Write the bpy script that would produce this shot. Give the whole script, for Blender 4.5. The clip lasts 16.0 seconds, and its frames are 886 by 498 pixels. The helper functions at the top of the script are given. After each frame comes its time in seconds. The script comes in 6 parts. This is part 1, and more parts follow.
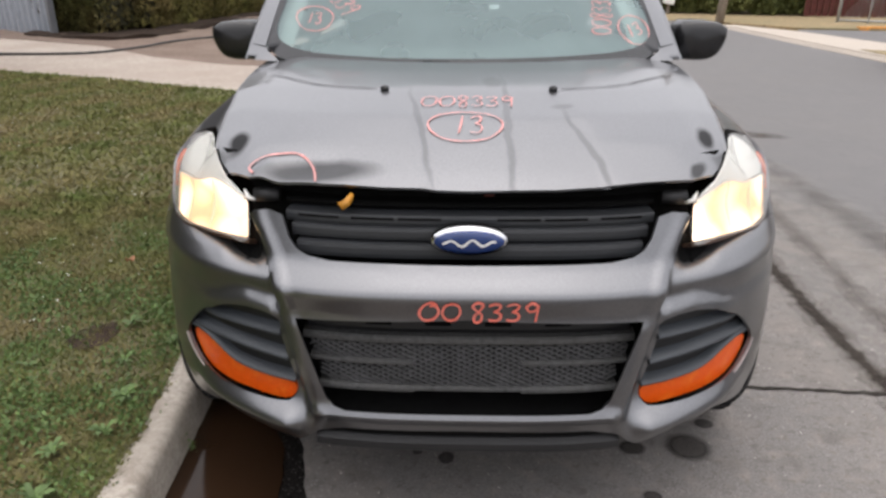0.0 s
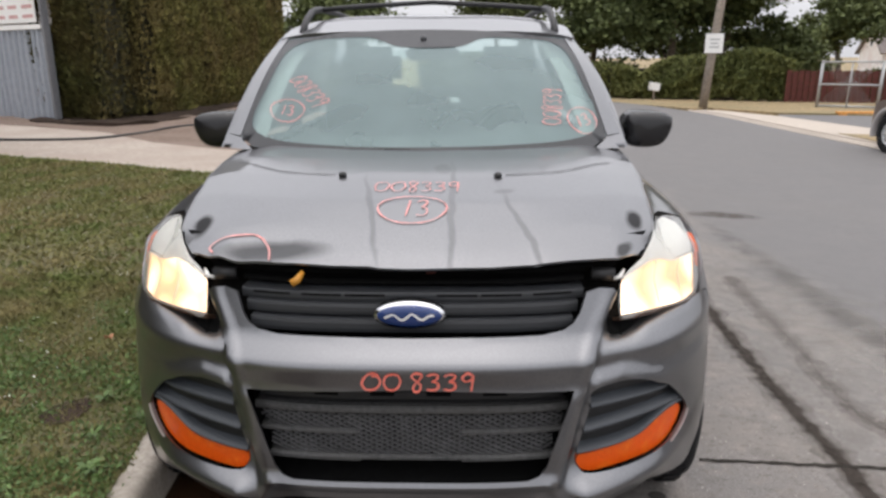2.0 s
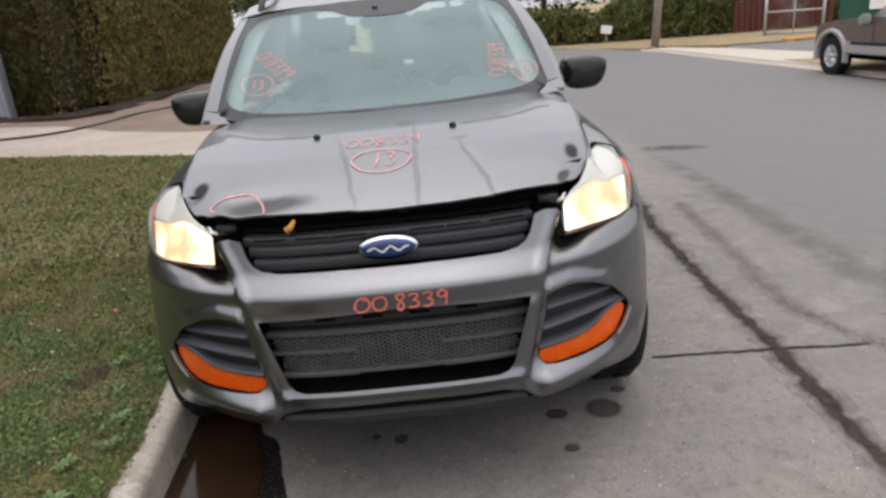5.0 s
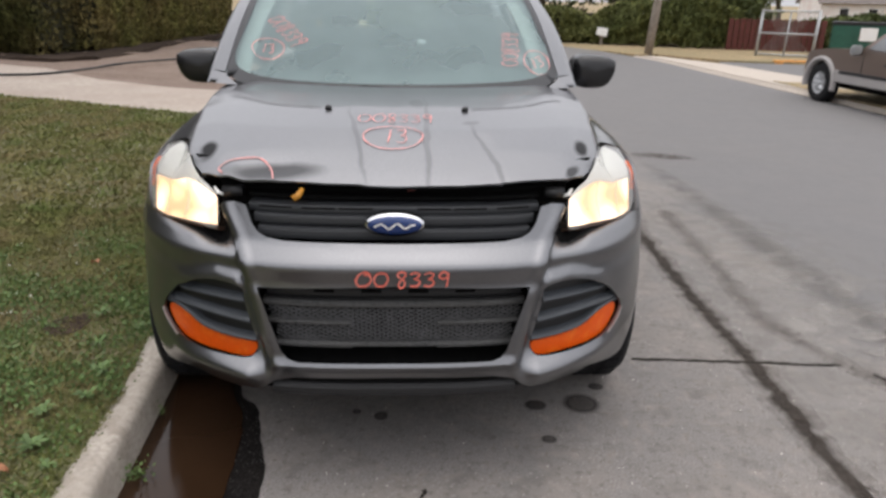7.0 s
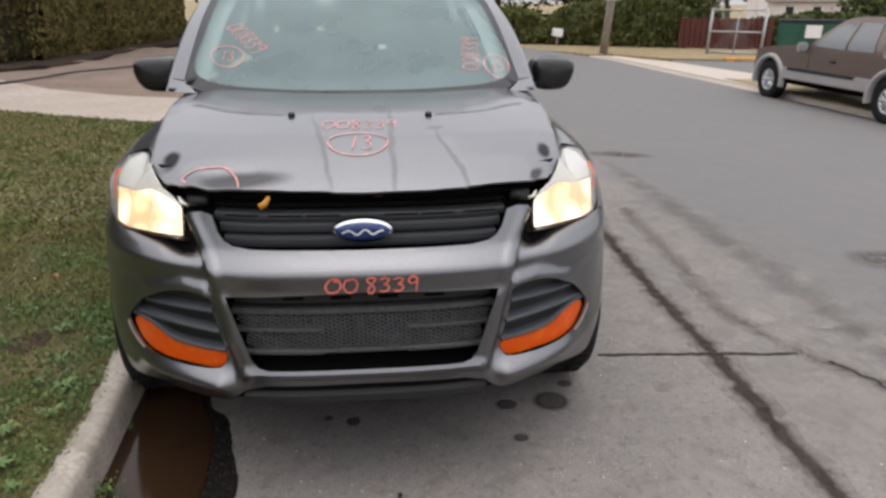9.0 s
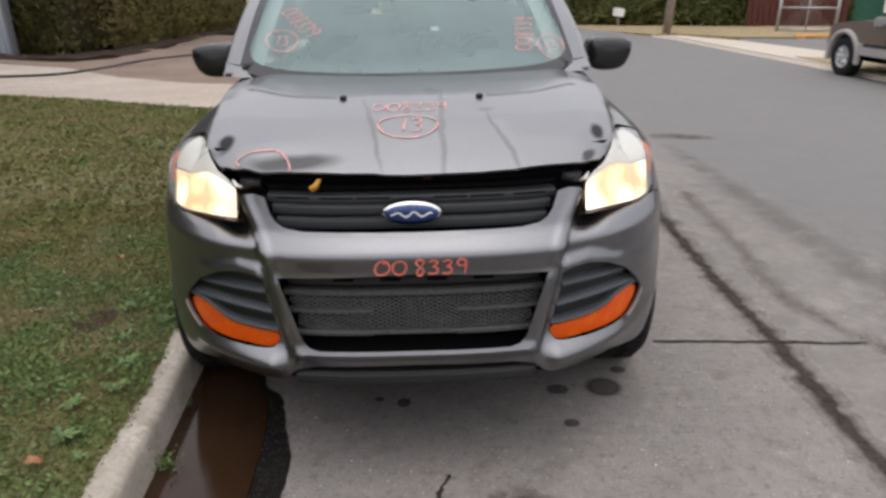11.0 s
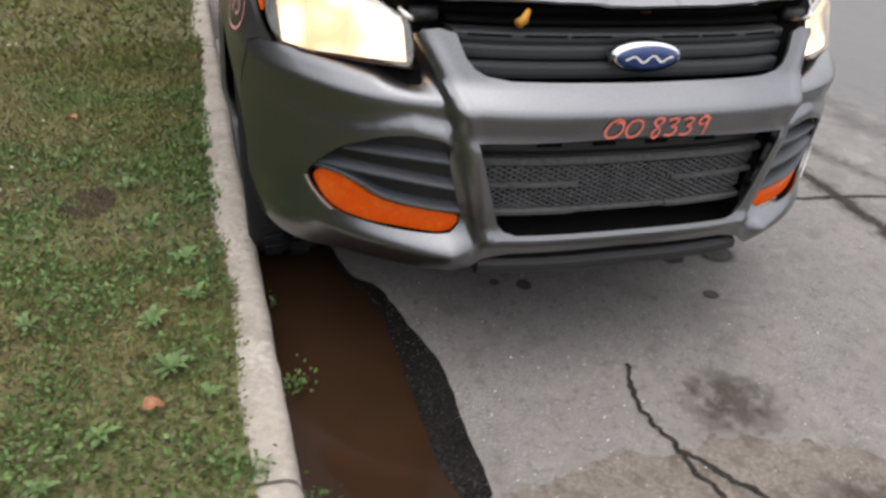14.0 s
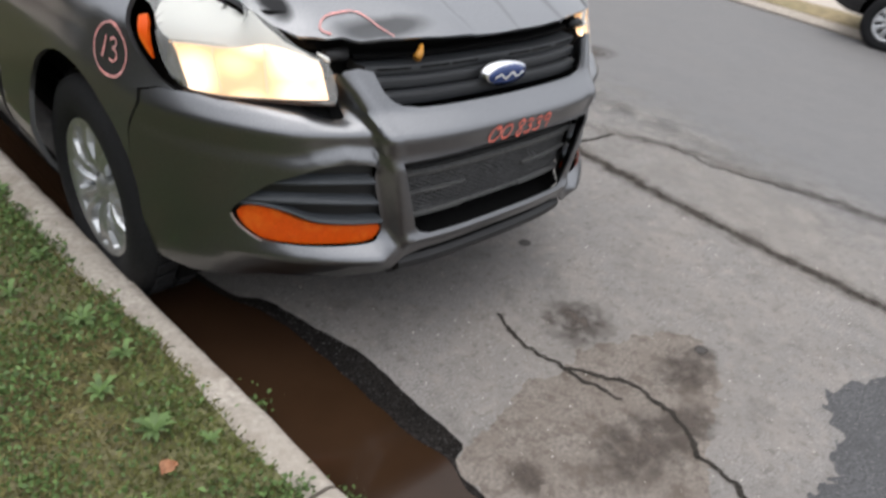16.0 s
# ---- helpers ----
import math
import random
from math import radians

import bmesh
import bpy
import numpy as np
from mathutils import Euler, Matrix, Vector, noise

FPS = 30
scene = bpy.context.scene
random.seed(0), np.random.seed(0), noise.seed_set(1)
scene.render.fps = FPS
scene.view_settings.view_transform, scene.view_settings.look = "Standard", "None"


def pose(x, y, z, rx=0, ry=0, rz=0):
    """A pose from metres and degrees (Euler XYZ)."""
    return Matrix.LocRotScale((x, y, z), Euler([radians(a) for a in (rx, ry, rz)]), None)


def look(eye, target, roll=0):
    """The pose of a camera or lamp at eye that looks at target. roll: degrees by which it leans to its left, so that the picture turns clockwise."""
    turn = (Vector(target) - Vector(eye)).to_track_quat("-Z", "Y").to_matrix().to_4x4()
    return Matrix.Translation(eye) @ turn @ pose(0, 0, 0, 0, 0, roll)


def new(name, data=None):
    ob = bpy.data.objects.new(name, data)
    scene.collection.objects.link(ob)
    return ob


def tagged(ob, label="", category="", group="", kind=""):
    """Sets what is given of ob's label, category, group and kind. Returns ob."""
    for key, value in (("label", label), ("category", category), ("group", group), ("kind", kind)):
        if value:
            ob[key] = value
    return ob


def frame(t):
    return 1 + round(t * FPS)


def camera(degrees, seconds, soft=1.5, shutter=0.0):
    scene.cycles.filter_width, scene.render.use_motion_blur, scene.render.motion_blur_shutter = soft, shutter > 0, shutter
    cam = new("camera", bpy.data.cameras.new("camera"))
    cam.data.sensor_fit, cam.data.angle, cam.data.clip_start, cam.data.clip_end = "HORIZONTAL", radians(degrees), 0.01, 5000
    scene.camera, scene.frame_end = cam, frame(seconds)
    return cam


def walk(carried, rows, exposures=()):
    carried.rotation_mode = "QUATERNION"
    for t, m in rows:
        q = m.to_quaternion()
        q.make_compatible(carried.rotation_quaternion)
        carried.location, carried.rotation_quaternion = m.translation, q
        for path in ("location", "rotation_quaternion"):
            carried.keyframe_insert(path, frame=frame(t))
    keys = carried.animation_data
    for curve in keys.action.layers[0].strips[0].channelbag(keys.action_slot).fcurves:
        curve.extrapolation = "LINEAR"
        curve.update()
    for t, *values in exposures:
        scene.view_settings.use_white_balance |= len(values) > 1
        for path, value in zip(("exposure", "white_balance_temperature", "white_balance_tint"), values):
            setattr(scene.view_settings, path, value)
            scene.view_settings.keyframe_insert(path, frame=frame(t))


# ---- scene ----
cam = camera(64.1, 16.0, soft=2.8, shutter=0.3)
PATH = [
    (0, (-0.018, -1.483, 1.425), (-0.069, 0.375, 0.686), -0.1),
    (0.5, (0.023, -1.588, 1.432), (0.003, 0.298, 0.767), 1.2),
    (1, (0.127, -1.588, 1.418), (0.129, 0.241, 0.607), 0.9),
    (1.5, (0.123, -1.593, 1.448), (0.073, 0.323, 0.879), 0.3),
    (2, (0.12, -1.604, 1.457), (0.074, 0.325, 0.932), -0.2),
    (2.5, (0.151, -1.66, 1.436), (-0.077, 0.223, 0.801), -3.4),
    (3, (0.056, -1.808, 1.443), (0.095, 0.084, 0.796), 0.3),
    (3.5, (-0.055, -1.896, 1.448), (0.147, -0.034, 0.746), 3.3),
    (4, (0.008, -1.934, 1.481), (0.189, -0.045, 0.848), 0.6),
    (4.5, (0.112, -1.941, 1.474), (0.214, -0.039, 0.864), -3.3),
    (4.7, (0.137, -1.937, 1.475), (0.156, -0.038, 0.846), -5.8),
    (6.8, (0.02, -1.953, 1.477), (0.142, -0.058, 0.85), 1.7),
    (7, (0.034, -1.951, 1.478), (0.137, -0.07, 0.806), 1.2),
    (7.5, (0.043, -1.939, 1.489), (0.085, -0.075, 0.765), -0.5),
    (8, (0.03, -1.95, 1.485), (0.211, -0.081, 0.798), 0.6),
    (8.2, (0.03, -1.954, 1.488), (0.251, -0.078, 0.83), 0.2),
    (10.3, (-0.006, -1.971, 1.481), (0.133, -0.095, 0.801), 0.0),
    (10.5, (0.014, -1.969, 1.478), (0.138, -0.089, 0.808), -0.9),
    (11, (0.043, -1.958, 1.478), (0.087, -0.086, 0.773), -0.9),
    (11.5, (0.09, -1.94, 1.466), (-0.117, -0.08, 0.763), -2.7),
    (12, (0.188, -1.928, 1.454), (0.29, -0.069, 0.725), -4.8),
    (12.5, (0.077, -1.839, 1.382), (0.152, -0.064, 0.462), -1.2),
    (13, (-0.208, -1.75, 1.416), (0.034, -0.042, 0.404), 1.7),
    (13.5, (-0.533, -1.614, 1.291), (-0.185, 0.103, 0.327), 2.2),
    (14, (-0.896, -1.412, 1.304), (-0.383, 0.208, 0.248), 4.5),
    (14.5, (-1.171, -1.36, 1.427), (-0.408, 0.062, 0.246), 8.3),
    (15, (-1.308, -1.392, 1.486), (-0.279, -0.127, 0.328), 12.1),
    (15.5, (-1.371, -1.275, 1.462), (-0.304, -0.102, 0.244), 6.4),
    (16, (-1.549, -1.248, 1.489), (-0.284, -0.125, 0.421), 9.5),
]
walk(cam, [(t, look(eye, target, roll)) for t, eye, target, roll in PATH], exposures=[(0, 0.80, 6750, 13), (1.5, 0.74, 6700, 12.5), (4.5, 0.68, 6700, 12.5), (8, 0.62, 6700, 12.5), (10.5, 0.58, 6700, 12.5), (11.5, 0.62, 6700, 12.5), (12.5, 0.54, 6700, 12.5), (13.5, 0.74, 6700, 12.5), (14.5, 0.96, 6600, 11.5), (15.2, 0.88, 6600, 11.5), (16, 0.74, 6500, 10)])

from mathutils.geometry import delaunay_2d_cdt

# ---- world, sun, exposure ----
world = bpy.data.worlds.new("overcast_sky")
scene.world = world
world.use_nodes = True
wn, wl = world.node_tree.nodes, world.node_tree.links
sky = wn.new("ShaderNodeTexSky")
sky.sky_type = "NISHITA"
sky.sun_disc = False
sky.sun_elevation = radians(88)
sky.sun_rotation = radians(180)
sky.air_density, sky.dust_density, sky.ozone_density = 1.0, 6.0, 1.0
hue = wn.new("ShaderNodeHueSaturation")
hue.inputs["Saturation"].default_value = 0.22
wl.new(sky.outputs["Color"], hue.inputs["Color"])
cloud = wn.new("ShaderNodeMix")
cloud.data_type = "RGBA"
cloud.inputs["Factor"].default_value = 0.72
cloud.inputs["B"].default_value = (5.4, 5.6, 6.0, 1)
wl.new(hue.outputs["Color"], cloud.inputs["A"])
wl.new(cloud.outputs["Result"], wn["Background"].inputs["Color"])
wc, wsep, wup = wn.new("ShaderNodeTexCoord"), wn.new("ShaderNodeSeparateXYZ"), wn.new("ShaderNodeMapRange")
wl.new(wc.outputs["Generated"], wsep.inputs[0])
wl.new(wsep.outputs["Z"], wup.inputs["Value"])
wup.inputs["To Min"].default_value, wup.inputs["To Max"].default_value = 0.105, 0.178  # an overcast sky is brightest overhead
wup.inputs["From Max"].default_value = 0.5
wl.new(wup.outputs["Result"], wn["Background"].inputs["Strength"])
sun = new("sun", bpy.data.lights.new("sun", "SUN"))
sun.data.energy, sun.data.angle, sun.data.color = 0.5, radians(90), (1.0, 0.98, 0.95)
sun.rotation_euler = (radians(2), 0, 0)


# ---- materials ----
def mat(name, color, rough=0.6, metal=0.0, vary=0.15, fine=60.0, coarse=4.0, bump=0.2, tint=None, coat=0.0, spec=0.5, island=0.0, bump_dist=0.004):
    """A surface with grain and larger stains; tint: the colour that the stains lean to."""
    m = bpy.data.materials.new(name)
    m.use_nodes = True
    n, l = m.node_tree.nodes, m.node_tree.links
    p = n["Principled BSDF"]
    p.inputs["Roughness"].default_value, p.inputs["Metallic"].default_value = rough, metal
    p.inputs["Coat Weight"].default_value = coat
    p.inputs["Specular IOR Level"].default_value = spec
    tc = n.new("ShaderNodeTexCoord")
    a, b = n.new("ShaderNodeTexNoise"), n.new("ShaderNodeTexNoise")
    a.inputs["Scale"].default_value, a.inputs["Detail"].default_value = fine, 4
    b.inputs["Scale"].default_value, b.inputs["Detail"].default_value = coarse, 6
    l.new(tc.outputs["Object"], a.inputs["Vector"])
    l.new(tc.outputs["Object"], b.inputs["Vector"])
    dark = [c * (1 - 1.6 * vary) for c in color]
    light = [min(1, c * (1 + 1.6 * vary)) for c in color]
    r1 = n.new("ShaderNodeValToRGB")
    r1.color_ramp.elements[0].position, r1.color_ramp.elements[1].position = 0.3, 0.7
    r1.color_ramp.elements[0].color, r1.color_ramp.elements[1].color = (*dark, 1), (*light, 1)
    l.new(a.outputs["Fac"], r1.inputs["Fac"])
    mx = n.new("ShaderNodeMix")
    mx.data_type = "RGBA"
    r2 = n.new("ShaderNodeValToRGB")
    r2.color_ramp.elements[0].position, r2.color_ramp.elements[1].position = 0.38, 0.68
    r2.color_ramp.elements[0].color, r2.color_ramp.elements[1].color = (0, 0, 0, 1), (0.75, 0.75, 0.75, 1)
    l.new(b.outputs["Fac"], r2.inputs["Fac"])
    l.new(r2.outputs["Color"], mx.inputs["Factor"])
    l.new(r1.outputs["Color"], mx.inputs["A"])
    mx.inputs["B"].default_value = (*(tint or [c * (1 - vary) for c in color]), 1)
    out = mx.outputs["Result"]
    if island:
        g = n.new("ShaderNodeNewGeometry")
        hs = n.new("ShaderNodeHueSaturation")
        mr = n.new("ShaderNodeMapRange")
        mr.inputs["To Min"].default_value, mr.inputs["To Max"].default_value = 1 - island, 1 + island
        l.new(g.outputs["Random Per Island"], mr.inputs["Value"])
        l.new(mr.outputs["Result"], hs.inputs["Value"])
        l.new(out, hs.inputs["Color"])
        out = hs.outputs["Color"]
    l.new(out, p.inputs["Base Color"])
    if bump:
        bp = n.new("ShaderNodeBump")
        bp.inputs["Strength"].default_value, bp.inputs["Distance"].default_value = bump, bump_dist
        l.new(a.outputs["Fac"], bp.inputs["Height"])
        l.new(bp.outputs["Normal"], p.inputs["Normal"])
    return m


def socket(m, name):
    return m.node_tree.nodes["Principled BSDF"].inputs[name]


PAINT = mat("grey_metallic_paint", (0.180, 0.183, 0.192), 0.35, 0.95, 0.08, 240, 2.5, 0.02, coat=0.8)
socket(PAINT, "Coat Roughness").default_value = 0.1
socket(PAINT, "Coat IOR").default_value = 1.5
socket(PAINT, "Specular Tint").default_value = (0.75, 0.75, 0.75, 1)
BLUEPLASTIC = mat("blue_black_plastic", (0.050, 0.056, 0.064), 0.5, 0, 0.1, 200, 6, 0.05)
PLASTIC = mat("dark_grey_plastic", (0.029, 0.031, 0.034), 0.48, 0, 0.1, 300, 6, 0.1)
BLACK = mat("black_plastic", (0.012, 0.012, 0.013), 0.55, 0, 0.15, 120, 6, 0.05)
# near-black colour that stands in for deep shade in openings and hollows
VOID = mat("shade_black", (0.004, 0.004, 0.004), 0.9, 0, 0.2, 40, 6, 0.0, spec=0.1)
GLOSSBLACK = mat("gloss_black", (0.012, 0.012, 0.013), 0.25, 0, 0.1, 120, 6, 0.02)
STEELTRIM = mat("worn_bright_trim", (0.42, 0.42, 0.42), 0.4, 0.5, 0.1, 90, 9, 0.05)
CHROME = mat("chrome", (0.75, 0.76, 0.78), 0.15, 1.0, 0.04, 80, 6, 0.0)
ALLOY = mat("silver_alloy", (0.55, 0.56, 0.57), 0.32, 0.85, 0.08, 90, 9, 0.05)
RUBBER = mat("tyre_rubber", (0.014, 0.014, 0.015), 0.8, 0, 0.2, 90, 5, 0.2, spec=0.2)
AMBER = mat("orange_reflector", (0.76, 0.095, 0.006), 0.35, 0, 0.08, 200, 30, 0.15, spec=0.25)
CHALK = mat("orange_red_grease_pencil", (0.86, 0.17, 0.12), 0.8, 0, 0.2, 180, 40, 0.2, tint=(0.8, 0.25, 0.2))
BADGE = mat("dark_blue_enamel", (0.012, 0.035, 0.14), 0.2, 0.1, 0.06, 90, 9, 0.0, coat=0.6)
SEAT = mat("charcoal_seat_cloth", (0.035, 0.035, 0.038), 0.9, 0, 0.15, 150, 6, 0.2)
DASH = mat("grey_dash_vinyl", (0.06, 0.065, 0.065), 0.7, 0, 0.1, 150, 6, 0.1)
PALE = mat("pale_headliner", (0.45, 0.46, 0.44), 0.9, 0, 0.05, 150, 6, 0.1)
SOILSHADE = mat("dark_soil_and_shade", (0.030, 0.022, 0.017), 0.95, 0, 0.35, 30, 3, 0.6, tint=(0.055, 0.038, 0.029), bump_dist=0.02, spec=0.1)
WHITE = mat("white_paint", (0.75, 0.75, 0.73), 0.6, 0, 0.04, 40, 2, 0.05)
MESHGREY = mat("dusty_mesh_plastic", (0.070, 0.070, 0.072), 0.75, 0, 0.25, 90, 9, 0.1)
DUSTY = mat("dusty_grey_plastic", (0.058, 0.058, 0.058), 0.7, 0, 0.25, 90, 9, 0.15, tint=(0.07, 0.068, 0.065))
YELLOW = mat("amber_plastic_tag", (0.5, 0.22, 0.02), 0.5, 0, 0.2, 60, 20, 0.1)
ASPHALT = mat("weathered_asphalt", (0.184, 0.170, 0.160), 0.9, 0, 0.26, 140, 3.2, 0.5, tint=(0.148, 0.140, 0.133), bump_dist=0.003)
TAR = mat("dark_crack_fill", (0.030, 0.026, 0.022), 0.95, 0, 0.3, 120, 6, 0.3, spec=0.15)
SEAMTAR = mat("grey_crack_fill", (0.085, 0.078, 0.072), 0.9, 0, 0.3, 120, 6, 0.3)
OIL = mat("oil_stain", (0.055, 0.05, 0.047), 0.6, 0, 0.2, 60, 14, 0.2)
WET = mat("wet_asphalt", (0.014, 0.012, 0.011), 0.9, 0, 0.6, 130, 9, 0.9, bump_dist=0.006, spec=0.08)
CONCRETE = mat("old_concrete", (0.365, 0.325, 0.28), 0.9, 0, 0.16, 60, 5, 0.4, tint=(0.29, 0.255, 0.215))
PATHCON = mat("pale_concrete", (0.36, 0.31, 0.265), 0.92, 0, 0.14, 20, 0.8, 0.2, tint=(0.28, 0.225, 0.185))
WALKCON = mat("white_sidewalk_concrete", (0.43, 0.375, 0.32), 0.92, 0, 0.08, 20, 0.5, 0.1)
SOIL = mat("brown_mulch", (0.150, 0.105, 0.080), 0.95, 0, 0.3, 30, 1.5, 0.6, tint=(0.20, 0.150, 0.120), bump_dist=0.02)
LAWN = mat("lawn_soil", (0.125, 0.122, 0.055), 0.95, 0, 0.3, 70, 1.6, 0.5, tint=(0.12, 0.095, 0.055), bump_dist=0.02)
BLADE = mat("grass_blades", (0.130, 0.142, 0.046), 0.8, 0, 0.25, 7, 1.6, 0.0, tint=(0.245, 0.186, 0.098), island=0.35, spec=0.15)
WEED = mat("weed_leaves", (0.095, 0.158, 0.042), 0.65, 0, 0.2, 40, 5, 0.1, island=0.35)
DRYGRASS = mat("dry_grass", (0.27, 0.200, 0.108), 0.95, 0, 0.3, 9, 0.6, 0.4, tint=(0.19, 0.160, 0.080), bump_dist=0.03)
HEDGE = mat("conifer_hedge_leaves", (0.062, 0.064, 0.02), 0.8, 0, 0.3, 6, 0.9, 0.0, tint=(0.10, 0.072, 0.028), island=0.4, spec=0.2)
BUSH = mat("bush_leaves", (0.135, 0.142, 0.048), 0.75, 0, 0.25, 6, 0.5, 0.0, tint=(0.075, 0.095, 0.03), island=0.45, spec=0.2)
OLIVE = mat("olive_hedge_leaves", (0.125, 0.118, 0.036), 0.8, 0, 0.3, 6, 0.9, 0.0, tint=(0.15, 0.11, 0.045), island=0.4, spec=0.2)
HEDGECORE = mat("dark_hedge_core", (0.034, 0.032, 0.013), 0.95, 0, 0.3, 12, 3, 0.3)
FADEDCHALK = mat("faded_pink_grease_pencil", (0.74, 0.30, 0.28), 0.8, 0, 0.25, 120, 30, 0.2, tint=(0.42, 0.27, 0.26))
LEAF = mat("tree_leaves", (0.105, 0.125, 0.045), 0.75, 0, 0.25, 6, 0.6, 0.0, tint=(0.055, 0.075, 0.028), island=0.4, spec=0.25)
BARK = mat("grey_brown_bark", (0.13, 0.10, 0.075), 0.95, 0, 0.3, 12, 3, 0.8, bump_dist=0.03)
POLEWOOD = mat("weathered_pole_wood", (0.27, 0.23, 0.19), 0.95, 0, 0.2, 14, 2, 0.5)
SHEETMETAL = mat("galvanised_sheet", (0.34, 0.37, 0.41), 0.5, 0.3, 0.06, 8, 1.2, 0.05)
DARKPOST = mat("weathered_grey_post", (0.16, 0.165, 0.175), 0.6, 0.2, 0.1, 30, 4, 0.05)
STEEL = mat("galvanised_steel", (0.40, 0.41, 0.41), 0.5, 0.5, 0.1, 30, 4, 0.05)
SIDING = mat("white_siding", (0.72, 0.70, 0.68), 0.8, 0, 0.06, 4, 1, 0.05, tint=(0.6, 0.5, 0.47))
REDWALL = mat("red_brown_boards", (0.10, 0.026, 0.020), 0.85, 0, 0.2, 8, 1.5, 0.2)
GREENPAINT = mat("green_steel_paint", (0.012, 0.085, 0.055), 0.5, 0.0, 0.15, 8, 2, 0.1)
ROOF = mat("grey_shingles", (0.19, 0.165, 0.155), 0.9, 0, 0.15, 14, 2, 0.4)
CERAMIC = mat("dusty_black_ceramic_border", (0.024, 0.025, 0.028), 0.5, 0, 0.15, 40, 3, 0.0, coat=0.12, spec=0.35)
SKYGLASS = mat("grey_car_glass", (0.10, 0.105, 0.11), 0.12, 0, 0.05, 40, 3, 0.0, coat=1.0)
BROWNCAR = mat("brown_metallic_paint", (0.145, 0.105, 0.085), 0.35, 0.4, 0.06, 200, 3, 0.0, coat=0.4)
GREYCLAD = mat("light_grey_cladding", (0.33, 0.31, 0.30), 0.5, 0, 0.06, 60, 4, 0.05)
BLACKCAR = mat("black_car_paint", (0.01, 0.01, 0.011), 0.2, 0, 0.1, 60, 4, 0.0, coat=0.5)
ORANGEKERB = mat("faded_orange_paint", (0.55, 0.25, 0.06), 0.9, 0, 0.2, 10, 2, 0.1)
FADEDRED = mat("faded_red_print", (0.55, 0.33, 0.32), 0.8, 0, 0.1, 40, 5, 0.0)
DEADLEAF = mat("dead_leaf", (0.36, 0.17, 0.09), 0.85, 0, 0.25, 60, 20, 0.2)
PETAL = mat("white_clover", (0.65, 0.65, 0.58), 0.85, 0, 0.1, 60, 20, 0.0)
SPECK = mat("pale_gravel", (0.5, 0.47, 0.43), 0.9, 0, 0.25, 60, 20, 0.1, island=0.4)


def glass(name, tint, gloss=0.25, rough=0.02, haze=0.0, film=(0.46, 0.54, 0.53)):
    m = bpy.data.materials.new(name)
    m.use_nodes = True
    n, l = m.node_tree.nodes, m.node_tree.links
    n.remove(n["Principled BSDF"])
    tr, gl, mx, lw = n.new("ShaderNodeBsdfTransparent"), n.new("ShaderNodeBsdfGlossy"), n.new("ShaderNodeMixShader"), n.new("ShaderNodeLayerWeight")
    tr.inputs["Color"].default_value = (*tint, 1)
    gl.inputs["Roughness"].default_value = rough
    lw.inputs["Blend"].default_value = gloss
    l.new(lw.outputs["Fresnel"], mx.inputs["Fac"])
    l.new(tr.outputs[0], mx.inputs[1])
    l.new(gl.outputs[0], mx.inputs[2])
    out = mx.outputs[0]
    if haze:
        df, m2 = n.new("ShaderNodeBsdfDiffuse"), n.new("ShaderNodeMixShader")
        no, mr, tc = n.new("ShaderNodeTexNoise"), n.new("ShaderNodeMapRange"), n.new("ShaderNodeTexCoord")
        no.inputs["Scale"].default_value, no.inputs["Detail"].default_value = 5, 6
        df.inputs["Color"].default_value = (*film, 1)
        mr.inputs["To Min"].default_value, mr.inputs["To Max"].default_value = haze * 0.8, haze * 1.2
        l.new(tc.outputs["Object"], no.inputs["Vector"])
        l.new(no.outputs["Fac"], mr.inputs["Value"])
        l.new(mr.outputs["Result"], m2.inputs["Fac"])
        l.new(out, m2.inputs[1])
        l.new(df.outputs[0], m2.inputs[2])
        out = m2.outputs[0]
    l.new(out, n["Material Output"].inputs["Surface"])
    return m


# besides dust, the teal film paints in the sky's reflection on the glass
GLASS = glass("tinted_windscreen", (0.86, 1.0, 0.97), 0.15, 0.0, 0.48, (0.300, 0.385, 0.390))
DARKGLASS = glass("dark_side_glass", (0.10, 0.12, 0.12), 0.4)
CLEAR = glass("clear_glass", (0.85, 0.9, 0.88), 0.3, 0.02)
LENS = glass("hazed_headlamp_lens", (0.97, 0.97, 0.95), 0.3, 0.12, 0.20, (0.85, 0.85, 0.83))


def glow(name, color, power):
    m = mat(name, [c * 0.6 for c in color], 0.3, 0, 0.03, 60, 9, 0.0)
    l, n = m.node_tree.links, m.node_tree.nodes
    v = n.new("ShaderNodeTexVoronoi")
    v.inputs["Scale"].default_value = 8
    r = n.new("ShaderNodeMapRange")
    r.inputs["From Max"].default_value = 0.8
    r.inputs["To Min"].default_value, r.inputs["To Max"].default_value = power * 2.0, power * 0.30
    tc = n.new("ShaderNodeTexCoord")
    l.new(tc.outputs["Object"], v.inputs["Vector"])
    l.new(v.outputs["Distance"], r.inputs["Value"])
    l.new(r.outputs["Result"], n["Principled BSDF"].inputs["Emission Strength"])
    warm = n.new("ShaderNodeMix")
    warm.data_type = "RGBA"
    warm.inputs["A"].default_value, warm.inputs["B"].default_value = (*color, 1), (1.0, 0.55, 0.24, 1)
    wr = n.new("ShaderNodeMapRange")
    wr.inputs["From Min"].default_value, wr.inputs["From Max"].default_value = 0.30, 0.75
    l.new(v.outputs["Distance"], wr.inputs["Value"])
    l.new(wr.outputs["Result"], warm.inputs["Factor"])
    l.new(warm.outputs["Result"], n["Principled BSDF"].inputs["Emission Color"])
    return m


